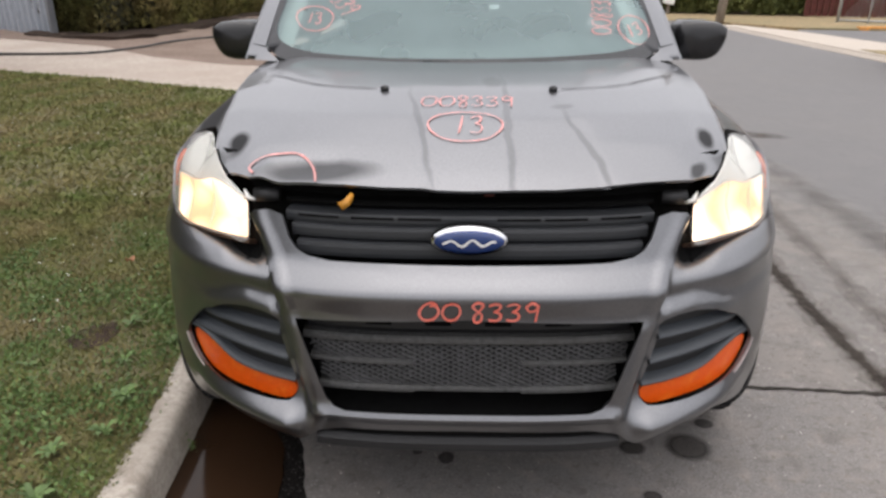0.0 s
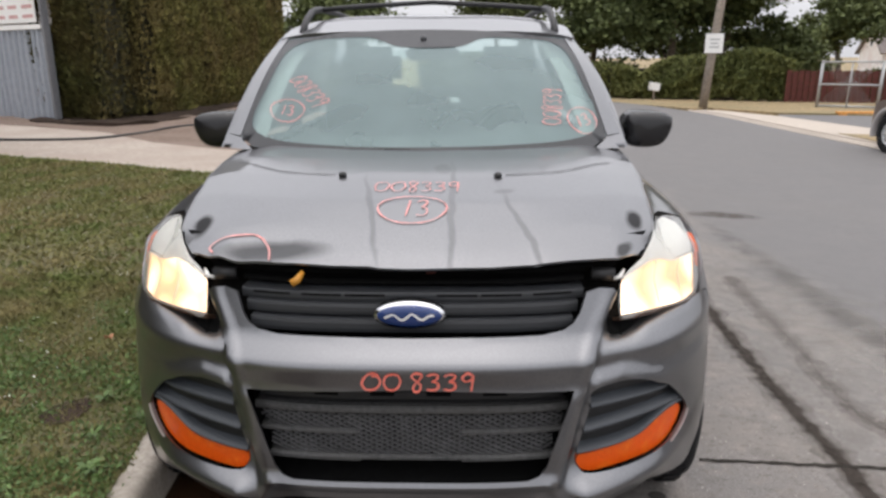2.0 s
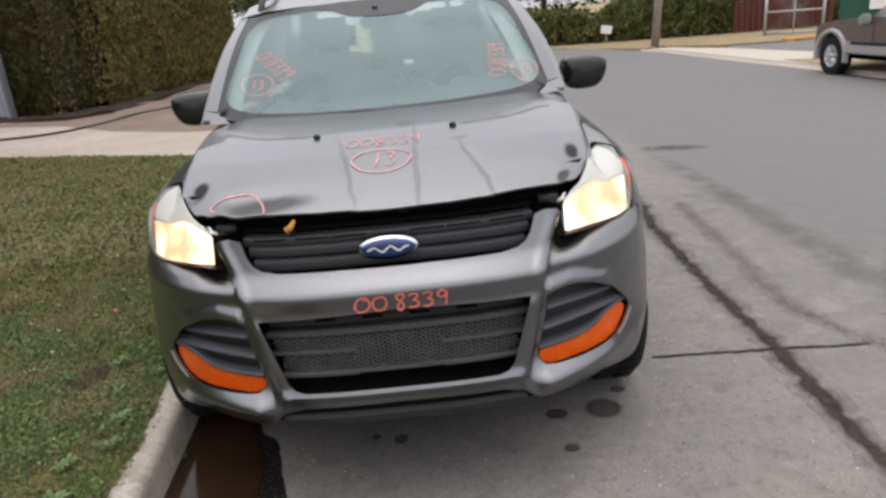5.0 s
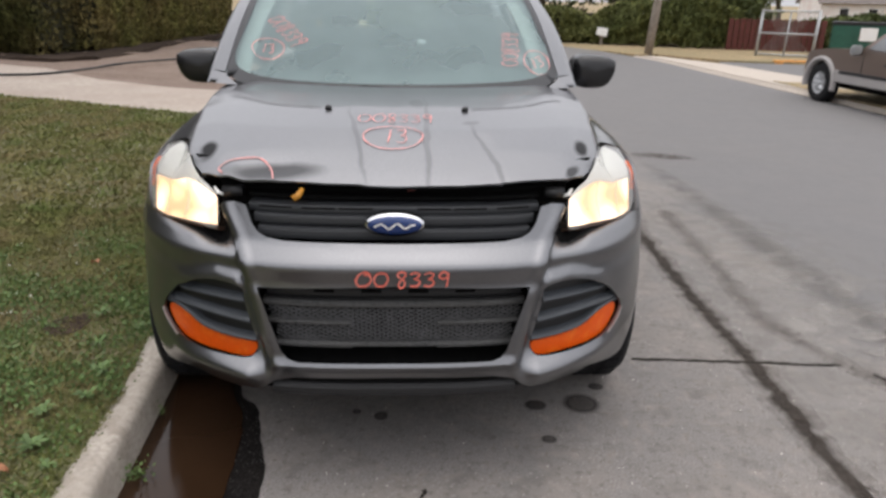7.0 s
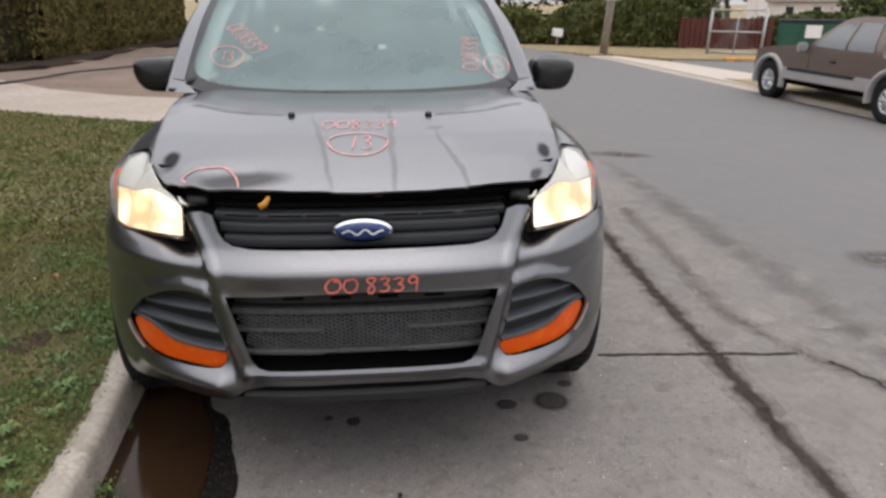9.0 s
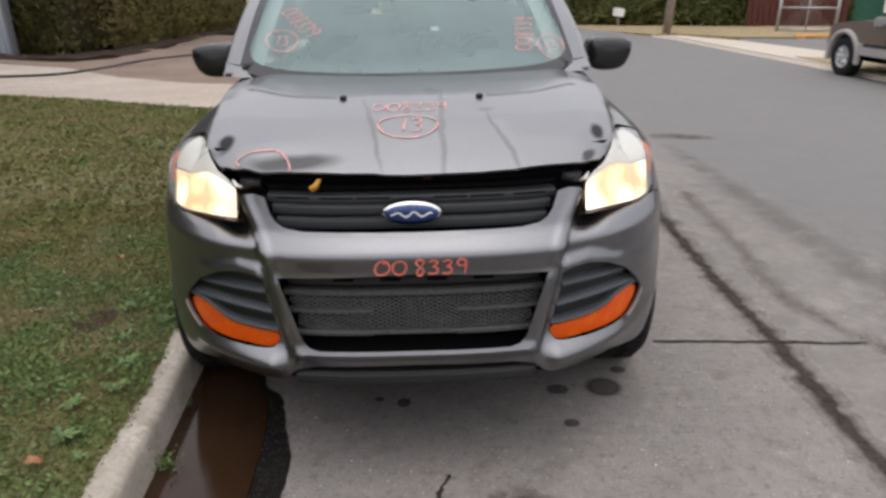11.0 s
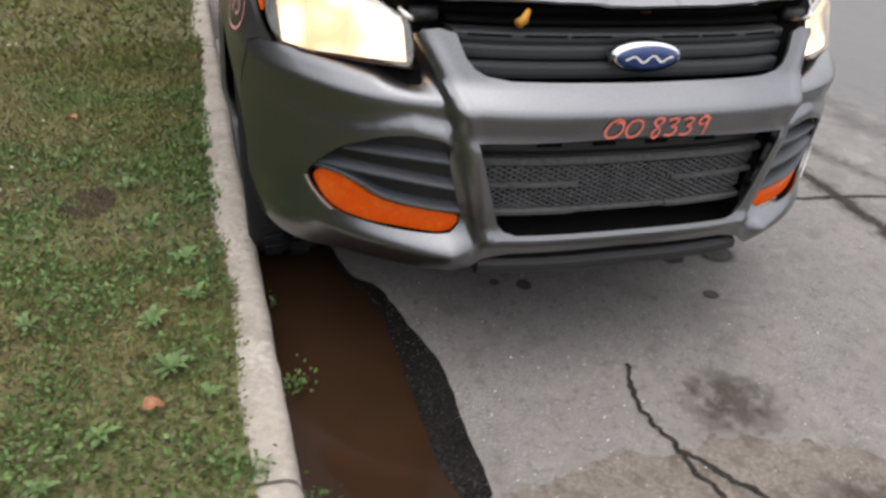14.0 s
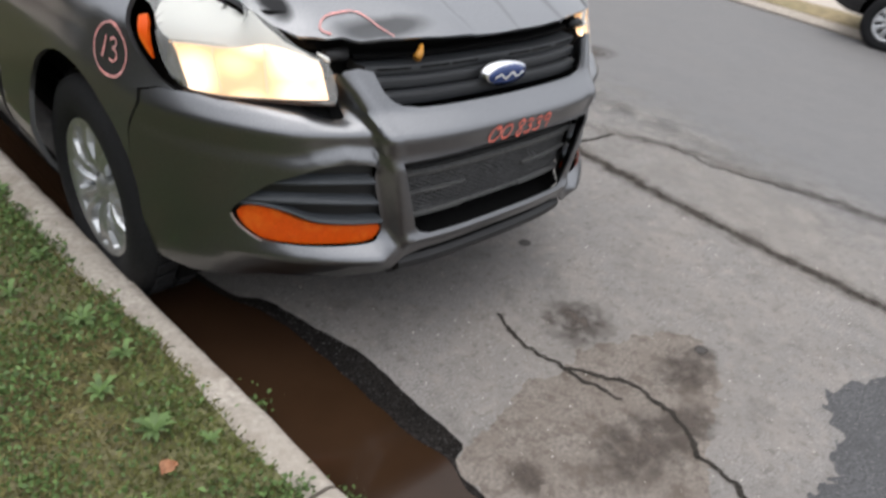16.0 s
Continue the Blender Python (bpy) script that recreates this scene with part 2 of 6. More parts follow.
LAMPGLOW = glow("lit_headlamp_reflector", (1.0, 0.78, 0.56), 1.75)
LAMPEDGE = mat("brown_scorched_plastic", (0.05, 0.026, 0.016), 0.5, 0, 0.35, 60, 25, 0.2)
LAMPWHITE = mat("white_lamp_inner", (0.86, 0.86, 0.83), 0.4, 0.0, 0.03, 60, 9, 0.02)



def speckle(m, scale, light, amount):
    """Pale stones showing in the surface."""
    n, l = m.node_tree.nodes, m.node_tree.links
    p = n["Principled BSDF"]
    base = p.inputs["Base Color"].links[0].from_socket
    tc, v, no, mr, mix, mul = n.new("ShaderNodeTexCoord"), n.new("ShaderNodeTexVoronoi"), n.new("ShaderNodeTexNoise"), n.new("ShaderNodeMapRange"), n.new("ShaderNodeMix"), n.new("ShaderNodeMath")
    v.inputs["Scale"].default_value = scale
    no.inputs["Scale"].default_value, no.inputs["Detail"].default_value = 2.2, 5
    l.new(tc.outputs["Object"], v.inputs["Vector"])
    l.new(tc.outputs["Object"], no.inputs["Vector"])
    mr.inputs["From Min"].default_value, mr.inputs["From Max"].default_value = 0.30, 0.12
    l.new(v.outputs["Distance"], mr.inputs["Value"])
    mul.operation = "MULTIPLY"
    l.new(mr.outputs["Result"], mul.inputs[0])
    m2 = n.new("ShaderNodeMapRange")
    m2.inputs["From Min"].default_value, m2.inputs["From Max"].default_value = 0.38, 0.60
    m2.inputs["To Max"].default_value = amount
    l.new(no.outputs["Fac"], m2.inputs["Value"])
    l.new(m2.outputs["Result"], mul.inputs[1])
    mix.data_type = "RGBA"
    l.new(mul.outputs[0], mix.inputs["Factor"])
    l.new(base, mix.inputs["A"])
    mix.inputs["B"].default_value = (*light, 1)
    l.new(mix.outputs["Result"], p.inputs["Base Color"])




def mottle(m, scale, color, amount, lo=0.48, hi=0.64):
    """Cloudy patches of another colour lying in the surface."""
    n, l = m.node_tree.nodes, m.node_tree.links
    p = n["Principled BSDF"]
    base = p.inputs["Base Color"].links[0].from_socket
    tc, no, mr, mix = n.new("ShaderNodeTexCoord"), n.new("ShaderNodeTexNoise"), n.new("ShaderNodeMapRange"), n.new("ShaderNodeMix")
    no.inputs["Scale"].default_value, no.inputs["Detail"].default_value, no.inputs["Roughness"].default_value = scale, 8, 0.62
    mr.inputs["From Min"].default_value, mr.inputs["From Max"].default_value, mr.inputs["To Max"].default_value = lo, hi, amount
    mix.data_type = "RGBA"
    l.new(tc.outputs["Object"], no.inputs["Vector"])
    l.new(no.outputs["Fac"], mr.inputs["Value"])
    l.new(mr.outputs["Result"], mix.inputs["Factor"])
    l.new(base, mix.inputs["A"])
    mix.inputs["B"].default_value = (*color, 1)
    l.new(mix.outputs["Result"], p.inputs["Base Color"])


def far_lane_tone(m, x0, x1, tone):
    """A darker, bluer tone past a ragged line along the street."""
    n, l = m.node_tree.nodes, m.node_tree.links
    p = n["Principled BSDF"]
    base = p.inputs["Base Color"].links[0].from_socket
    tc, no, sep, add, mr, mix = n.new("ShaderNodeTexCoord"), n.new("ShaderNodeTexNoise"), n.new("ShaderNodeSeparateXYZ"), n.new("ShaderNodeMath"), n.new("ShaderNodeMapRange"), n.new("ShaderNodeMix")
    no.inputs["Scale"].default_value, no.inputs["Detail"].default_value = 3.0, 6
    l.new(tc.outputs["Object"], no.inputs["Vector"])
    l.new(tc.outputs["Object"], sep.inputs[0])
    add.operation = "ADD"
    l.new(sep.outputs["X"], add.inputs[0])
    l.new(no.outputs["Fac"], add.inputs[1])
    mr.inputs["From Min"].default_value, mr.inputs["From Max"].default_value, mr.inputs["To Max"].default_value = x0 + 0.5, x1 + 0.5, 0.75
    l.new(add.outputs[0], mr.inputs["Value"])
    mix.data_type = "RGBA"
    l.new(mr.outputs["Result"], mix.inputs["Factor"])
    l.new(base, mix.inputs["A"])
    mix.inputs["B"].default_value = (*tone, 1)
    l.new(mix.outputs["Result"], p.inputs["Base Color"])


# brighter orange spots paint glow into the reflector colour
mottle(AMBER, 26.0, (0.85, 0.19, 0.02), 0.55)
mottle(BLADE, 3.5, (0.085, 0.125, 0.034), 0.7, 0.50, 0.62)
mottle(ASPHALT, 0.8, (0.195, 0.175, 0.157), 0.7)
mottle(ASPHALT, 2.6, (0.225, 0.198, 0.176), 0.55, 0.50, 0.66)
mottle(ASPHALT, 7.0, (0.108, 0.096, 0.086), 0.55, 0.52, 0.68)
mottle(ASPHALT, 17.0, (0.250, 0.222, 0.198), 0.75, 0.53, 0.66)
mottle(ASPHALT, 34.0, (0.090, 0.080, 0.071), 0.65, 0.52, 0.66)
speckle(ASPHALT, 48, (0.30, 0.285, 0.27), 0.55)
far_lane_tone(ASPHALT, 2.0, 2.5, (0.122, 0.120, 0.121))
speckle(ASPHALT, 110, (0.28, 0.27, 0.26), 0.45)
speckle(WET, 70, (0.11, 0.105, 0.10), 0.7)
mottle(CONCRETE, 9.0, (0.22, 0.185, 0.15), 0.6)
speckle(CONCRETE, 120, (0.50, 0.46, 0.41), 0.4)
WATER = mat("muddy_water", (0.030, 0.0155, 0.008), 0.10, 0, 0.2, 3, 1.5, 0.0, tint=(0.022, 0.012, 0.007), spec=0.22)


# ---- mesh helpers ----
def put(name, verts, faces, material, parent=None, label="", smooth=True, thick=0.0, offset=-1.0):
    me = bpy.data.meshes.new(name)
    me.from_pydata([tuple(v) for v in verts], [], [tuple(f) for f in faces])
    me.materials.append(material)
    if smooth:
        me.polygons.foreach_set("use_smooth", [True] * len(me.polygons))
    me.update()
    ob = new(name, me)
    if parent:
        ob.parent = parent
    if label:
        ob["label"] = label
    if thick:
        md = ob.modifiers.new("thickness", "SOLIDIFY")
        md.thickness, md.offset = thick, offset
        if smooth:
            es = ob.modifiers.new("hard_rim", "EDGE_SPLIT")
            es.split_angle = radians(50)
    return ob


def part(name, bm, material, parent, label="", smooth=False):
    me = bpy.data.meshes.new(name)
    bm.normal_update()
    bm.to_mesh(me)
    bm.free()
    me.materials.append(material)
    if smooth:
        me.polygons.foreach_set("use_smooth", [True] * len(me.polygons))
    ob = new(name, me)
    if parent:
        ob.parent = parent
    if label:
        ob["label"] = label
    return ob


def thing(name, label, category, group="", kind="", at=(0, 0, 0), rz=0.0):
    ob = new(name)
    ob.location, ob.rotation_euler = at, (0, 0, radians(rz))
    return tagged(ob, label, category, group, kind)


def box(bm, c, s, bevel=0.0, m=None):
    """A bevelled box added to bm: centre, sizes."""
    r = bmesh.ops.create_cube(bm, size=1.0)
    vs = r["verts"]
    for v in vs:
        v.co = Vector((v.co.x * s[0], v.co.y * s[1], v.co.z * s[2]))
    if bevel:
        es = list({e for v in vs for e in v.link_edges})
        vs = list({v for f in bmesh.ops.bevel(bm, geom=es, offset=bevel, segments=2, affect="EDGES")["faces"] for v in f.verts} | {v for v in vs if v.is_valid})
    for v in vs:
        p = Vector(v.co)
        v.co = (m @ p if m else p) + Vector(c)
    return bm


def boxed(name, c, s, material, parent=None, bevel=0.01, label="", m=None):
    return part(name, box(bmesh.new(), c, s, bevel, m), material, parent, label)


def tube(points, radii, sides=10, close=True):
    """Vertices and faces of a tapered tube along points."""
    vs, fs = [], []
    pts = [Vector(p) for p in points]
    if not isinstance(radii, (list, tuple)):
        radii = [radii] * len(pts)
    for i, p in enumerate(pts):
        d = (pts[min(i + 1, len(pts) - 1)] - pts[max(i - 1, 0)]).normalized()
        a = d.orthogonal().normalized() if i == 0 else (a - d * a.dot(d)).normalized()
        b = d.cross(a)
        for k in range(sides):
            t = 2 * math.pi * k / sides
            vs.append(p + (a * math.cos(t) + b * math.sin(t)) * radii[i])
    for i in range(len(pts) - 1):
        for k in range(sides):
            q = (k + 1) % sides
            fs.append((i * sides + k, i * sides + q, (i + 1) * sides + q, (i + 1) * sides + k))
    if close:
        fs.append(tuple(range(sides))[::-1])
        fs.append(tuple(range((len(pts) - 1) * sides, len(pts) * sides)))
    return vs, fs


def lathe(profile, sides=40):
    """Surface of revolution about the x axis: profile of (x, radius)."""
    vs, fs = [], []
    for x, r in profile:
        for k in range(sides):
            t = 2 * math.pi * k / sides
            vs.append((x, r * math.cos(t), r * math.sin(t)))
    for i in range(len(profile) - 1):
        for k in range(sides):
            q = (k + 1) % sides
            fs.append((i * sides + k, i * sides + q, (i + 1) * sides + q, (i + 1) * sides + k))
    return vs, fs


def spline(pts, step=0.01, closed=False):
    """Catmull-Rom curve through 2D or 3D points, sampled at about step."""
    p = [np.array(q, float) for q in pts]
    n = len(p)
    out = []
    for i in range(n if closed else n - 1):
        if closed:
            a, b, c, d = p[i - 1], p[i], p[(i + 1) % n], p[(i + 2) % n]
        else:
            a, b, c, d = p[max(i - 1, 0)], p[i], p[i + 1], p[min(i + 2, n - 1)]
        k = max(1, int(np.linalg.norm(c - b) / step))
        for j in range(k):
            t = j / k
            out.append(0.5 * (2 * b + (c - a) * t + (2 * a - 5 * b + 4 * c - d) * t * t + (3 * b - a - 3 * c + d) * t**3))
    if not closed:
        out.append(p[-1])
    return out


def dense(pts, step=0.01, closed=True):
    """Straight-sided outline with points at most step apart."""
    out = []
    n = len(pts)
    for i in range(n if closed else n - 1):
        a, b = np.array(pts[i], float), np.array(pts[(i + 1) % n], float)
        k = max(1, int(math.ceil(np.linalg.norm(b - a) / step)))
        out += [a + (b - a) * j / k for j in range(k)]
    return out if closed else out + [np.array(pts[-1], float)]


def inside(px, py, poly):
    poly = np.asarray(poly)
    x0, y0 = poly[:, 0], poly[:, 1]
    x1, y1 = np.roll(x0, -1), np.roll(y0, -1)
    hit = np.zeros(len(px), bool)
    for a, b, c, d in zip(x0, y0, x1, y1):
        if b != d:
            hit ^= ((b > py) != (d > py)) & (px < (c - a) * (py - b) / (d - b) + a)
    return hit


def sheet(outline, fn, step=0.02, holes=(), jitter=0.0):
    """A flat outline with holes, meshed evenly and laid on the surface fn(u, v)."""
    loops = [np.asarray(outline)] + [np.asarray(h) for h in holes]
    lo, hi = loops[0].min(0), loops[0].max(0)
    gx, gy = np.meshgrid(np.arange(lo[0], hi[0], step), np.arange(lo[1], hi[1], step))
    gx = gx + (np.arange(gx.shape[0]) % 2)[:, None] * step / 2
    g = np.c_[gx.ravel(), gy.ravel()]
    ok = inside(g[:, 0], g[:, 1], loops[0])
    for h in loops[1:]:
        ok &= ~inside(g[:, 0], g[:, 1], h)
    g = g[ok]
    every = np.concatenate(loops)
    near = np.ones(len(g), bool)
    for i in range(0, len(g), 2000):
        d = ((g[i : i + 2000, None] - every[None]) ** 2).sum(-1).min(1)
        near[i : i + 2000] = d > (0.72 * step) ** 2
    g = g[near]
    pts = [Vector(p) for p in every] + [Vector(p) for p in g]
    edges, at = [], 0
    for lp in loops:
        edges += [(at + i, at + (i + 1) % len(lp)) for i in range(len(lp))]
        at += len(lp)
    v, _, f, *_ = delaunay_2d_cdt(pts, edges, [], 0, 1e-7)
    v = np.array([tuple(q) for q in v])
    f = np.array([t for t in f if len(t) == 3])
    c = v[f].mean(1)
    keep = inside(c[:, 0], c[:, 1], loops[0])
    for h in loops[1:]:
        keep &= ~inside(c[:, 0], c[:, 1], h)
    f = f[keep]
    a, b, d = v[f[:, 0]], v[f[:, 1]], v[f[:, 2]]
    neg = (b[:, 0] - a[:, 0]) * (d[:, 1] - a[:, 1]) - (b[:, 1] - a[:, 1]) * (d[:, 0] - a[:, 0]) < 0
    f[neg] = f[neg][:, ::-1]
    used = np.unique(f)
    back = np.zeros(len(v), int)
    back[used] = np.arange(len(used))
    return [fn(*q) for q in v[used]], back[f].tolist()


def ribbon(line, width, fn, lift=0.003, taper=True):
    """A painted stroke along a 2D line, laid on fn(u, v) and lifted off it."""
    line = [np.array(q, float) for q in line]
    vs, fs = [], []
    for i, q in enumerate(line):
        d = line[min(i + 1, len(line) - 1)] - line[max(i - 1, 0)]
        d = d / (np.linalg.norm(d) + 1e-9)
        nrm = np.array([-d[1], d[0]])
        w = width * (0.8 + 0.4 * noise.noise((q[0] * 30, q[1] * 30, 1.7)))
        for s in (-0.5, 0.5):
            e = q + nrm * s * w
            p = Vector(fn(*e))
            du, dv = Vector(fn(e[0] + 1e-3, e[1])) - p, Vector(fn(e[0], e[1] + 1e-3)) - p
            vs.append(p + du.cross(dv).normalized() * lift)
    for i in range(len(line) - 1):
        fs.append((2 * i, 2 * i + 2, 2 * i + 3, 2 * i + 1))
    return vs, fs


def merge(*lots):
    vs, fs = [], []
    for v, f in lots:
        k = len(vs)
        vs += list(v)
        fs += [tuple(i + k for i in q) for q in f]
    return vs, fs


def smooth(a, b, x):
    t = min(1, max(0, (x - a) / (b - a)))
    return t * t * (3 - 2 * t)

# ---- ground, road, kerbs, lawn ----
def kerb_x(y):
    """The face of the near kerb: it runs at a slight angle to the parked car."""
    return -0.868 - 0.052 * y


def flat(z, amp=0.0, scale=1.0):
    return lambda x, y: (x, y, z + amp * noise.noise((x * scale, y * scale, 0.3)))


def road_z(x):
    """The street is crowned: past its middle it falls away to the far gutter."""
    return -0.355 * min(1.0, max(0.0, (x - 2.4) / 6.2))


def on_road(z):
    return lambda x, y: (x, y, road_z(x) + z)


def far(x, y):
    """From the plan of the near half to the far side of the street."""
    return (0.03 + 1.24 * (x - 0.03), -1.95 + 1.24 * (y + 1.95))


FARZ = -0.355


def slab(name, outline, z, material, label, category, thick=0.15, step=0.6, amp=0.0, scale=1.0, fn=None):
    v, f = sheet(dense(outline, step), fn or flat(z, amp, scale), step)
    ob = put(name, v, f, material, None, "", True, thick)
    return tagged(ob, label, category, kind="structure")


slab("ground", [(-400, -300), (400, -300), (400, 600), (-400, 600)], -0.42, DRYGRASS, "dry grass ground reaching the horizon", "ground", 0.5, 40)
ROADL = [(kerb_x(y) - 0.02, y) for y in (-60, -20, -5, 0, 5, 9)] + [(-1.5, 12), (-2.3, 15), (-4.5, 19), (-9, 22.5), (-18, 25), (-40, 27)]
ROADR = [far(*p) for p in [(-40, 33), (-14, 30), (-3, 26), (3.0, 22), (5.6, 19.2), (6.55, 16.5), (6.75, 12), (7.0, 6), (7.2, -60)]]
slab("road", ROADL + ROADR, 0.0, ASPHALT, "worn grey asphalt residential street with cracks and stains", "road", 0.3, 0.7, fn=on_road(0.0))
LAWNEDGE = [(-9.5, 9.3), (-6.27, 8.1), (-4.8, 7.55), (-2.97, 6.65), (-1.3, 6.2)]
slab("lawn_ground", [(kerb_x(y) - 0.09, y) for y in (-30, -10, -3, 0, 3, 6.1)] + LAWNEDGE[::-1] + [(-30, 12), (-30, -30)], 0.135, LAWN, "patchy mown lawn beside the kerb", "lawn", 0.3, 0.25, 0.03, 1.3)
slab("path", [(kerb_x(6.2) - 0.1, 6.2)] + [(-1.28, 8.3), (-3.4, 8.9), (-4.84, 9.8), (-6.4, 11.4), (-8.5, 12.6), (-14, 15.3), (-30, 20), (-30, 12)] + LAWNEDGE, 0.128, PATHCON, "pale concrete driveway between lawn and hedge", "path", 0.3, 0.5)
slab("soil_bed", [(-1.35, 12), (-2.4, 15), (-4.7, 19.2), (-9, 22.8), (-18, 25.3), (-30, 26), (-30, 20), (-14, 15.3), (-8.5, 12.6), (-6.4, 11.4), (-4.84, 9.8), (-3.4, 8.9), (-1.28, 8.3)], 0.122, SOIL, "reddish brown mulch bed at the foot of the hedge", "soil", 0.3, 0.4, 0.06, 1.1)
slab("far_sidewalk", [far(*p) for p in [(7.2, -60), (7.2, 2), (7.05, 6), (6.98, 9.6), (6.8, 12), (6.6, 16.5), (6.35, 17.5), (6.9, 17.3), (7.6, 15.5), (8.3, 11.5), (8.5, 9.6), (8.5, -60)]], FARZ + 0.10, WALKCON, "pale concrete sidewalk across the street", "pavement", 0.25, 0.6)
slab("verge", [far(*p) for p in [(6.95, 8.4), (7.0, 11.5), (7.45, 11.2), (7.9, 9.6), (7.8, 5), (7.9, -20), (7.16, -20), (7.1, 4)]], FARZ + 0.115, DRYGRASS, "strip of dry grass beside the far kerb", "grass", 0.2, 0.3, 0.02, 2)
slab("far_grass", [far(*p) for p in [(6.3, 17.65), (5.5, 19.4), (3.0, 22.3), (-3, 26.4), (-14, 30.5), (-14, 60), (60, 60), (60, 15), (11, 15.6), (8.0, 16.4), (6.8, 18.15)]], FARZ + 0.11, DRYGRASS, "dry straw-coloured grass across the street", "grass", 0.25, 1.2, 0.03, 0.7)
slab("far_lot", [far(*p) for p in [(7.65, 15.4), (8.0, 16.3), (11, 15.5), (60, 14.8), (60, -60), (8.55, -60), (8.5, 9.6), (8.32, 11.5)]], FARZ + 0.06, ASPHALT, "grey asphalt car park across the street", "road", 0.25, 2.0)
slab("painted_stripe", [far(*p) for p in [(9.4, 16.35), (60, 15.3), (60, 14.95), (9.3, 16.0)]], FARZ + 0.15, ORANGEKERB, "faded orange painted kerb of the car park", "kerb", 0.1, 0.6)

slab("flower_bed", [(-8.2, 9.3), (-7.25, 9.05), (-6.95, 8.2), (-6.85, 7.3), (-6.45, 6.7), (-6.6, 5.9), (-7.2, 5.3), (-8.2, 4.9)], 0.172, SOILSHADE, "dark bare soil bed at the foot of the hedge", "soil", 0.1, 0.15, 0.04, 3.0)
# dark slab laid as the shadow that the overhanging hedge leaves on the bed
slab("hedge_foot_shade", [(-9.2, 13.7), (-8.2, 13.1), (-7.0, 12.9), (-6.3, 13.3), (-6.0, 14.6), (-6.2, 17.0), (-6.1, 20.0), (-5.7, 24.3), (-7.5, 24.6), (-8.3, 20), (-9.2, 15.2)], 0.165, SOILSHADE, "dark ground painted as the shade under the clipped hedge", "soil", 0.1, 0.25, 0.05, 2.0)
kerb = thing("kerb", "worn concrete kerb beside the lawn", "kerb", kind="structure")


def kerb_piece(y0, y1, seed):
    """A cast length of kerb with a rounded, chipped nose."""
    sect = [(-0.115, -0.2), (-0.115, 0.138), (-0.085, 0.146), (-0.03, 0.146), (-0.008, 0.136), (0.004, 0.115), (0.02, -0.2)]
    n = max(3, int((y1 - y0) / 0.05)) if y1 < 12 and y0 > -4 else 12
    vs, fs = [], []
    for i in range(n + 1):
        y = y0 + (y1 - y0) * i / n
        for k, (dx, z) in enumerate(sect):
            e = 0.004 * noise.noise((y * 4, k * 2.1, seed)) + 0.004 * noise.noise((y * 17, k * 5.0, seed))
            end = 0.006 if i in (0, n) and 0 < k < 6 else 0
            vs.append((kerb_x(y) + dx + e, y, z + e - end))
    m = len(sect)
    for i in range(n):
        for k in range(m - 1):
            fs.append((i * m + k, i * m + k + 1, (i + 1) * m + k + 1, (i + 1) * m + k))
    for i in (0, n):
        k0 = len(vs)
        vs += vs[i * m : i * m + m]
        fs.append(tuple(range(k0, k0 + m))[:: -1 if i == 0 else 1])
    put("kerb_stone", vs, [f[::-1] for f in fs], CONCRETE, kerb)


ys = [-30.4, -15.4, -9.4, -6.42, -3.42, -0.425, 2.57, 5.57, 8.6]
for i in range(len(ys) - 1):
    kerb_piece(ys[i] + 0.006, ys[i + 1] - 0.006, i * 3.3)

far_kerb = thing("far_kerb", "low pale concrete kerb across the street", "kerb", kind="structure")
vs, fs = tube([(*far(*p), FARZ) for p in ((7.2, -40), (7.1, 4), (6.9, 9), (6.72, 12), (6.52, 16.5), (6.2, 17.6))], 0.105, 6)
put("kerb_stone", vs, fs, WALKCON, far_kerb, smooth=False)

# cracks, seams and stains in the asphalt
marks = thing("road_marks", "dark cracks and stains in the asphalt", "crack", kind="structure")


def crack(pts, width, wob=0.012, material=TAR, name="crack", step=0.012, lift=0.003):
    line = spline(pts, step)
    line = [q + np.array([wob * noise.noise((q[0] * 22, q[1] * 22, 3.1)) + 0.4 * wob * noise.noise((q[0] * 70, q[1] * 70, 9)), wob * noise.noise((q[0] * 25, q[1] * 21, 7.7))]) for q in line]
    put(name, *ribbon(line, width, on_road(0.0), lift), material, marks)


def veil(name, color, scale, lo, hi, most):
    """A thin dark film broken up by noise."""
    m = mat(name, color, 0.9, 0, 0.25, 120, 8, 0.2)
    n, l = m.node_tree.nodes, m.node_tree.links
    tc, no, mr = n.new("ShaderNodeTexCoord"), n.new("ShaderNodeTexNoise"), n.new("ShaderNodeMapRange")
    no.inputs["Scale"].default_value, no.inputs["Detail"].default_value, no.inputs["Roughness"].default_value = scale, 9, 0.7
    mr.inputs["From Min"].default_value, mr.inputs["From Max"].default_value, mr.inputs["To Max"].default_value = lo, hi, most
    l.new(tc.outputs["Object"], no.inputs["Vector"])
    l.new(no.outputs["Fac"], mr.inputs["Value"])
    l.new(mr.outputs["Result"], n["Principled BSDF"].inputs["Alpha"])
    return m


SEAMVEIL = veil("broken_dark_seam", (0.075, 0.060, 0.049), 30, 0.32, 0.72, 0.52)
PALEVEIL = veil("faint_dark_seam", (0.092, 0.075, 0.062), 16, 0.34, 0.68, 0.30)
crack([(0.085, -0.10), (0.078, -0.14), (0.050, -0.225), (0.058, -0.33), (0.072, -0.43), (0.070, -0.50), (0.105, -0.555)], 0.017, 0.020, step=0.006)
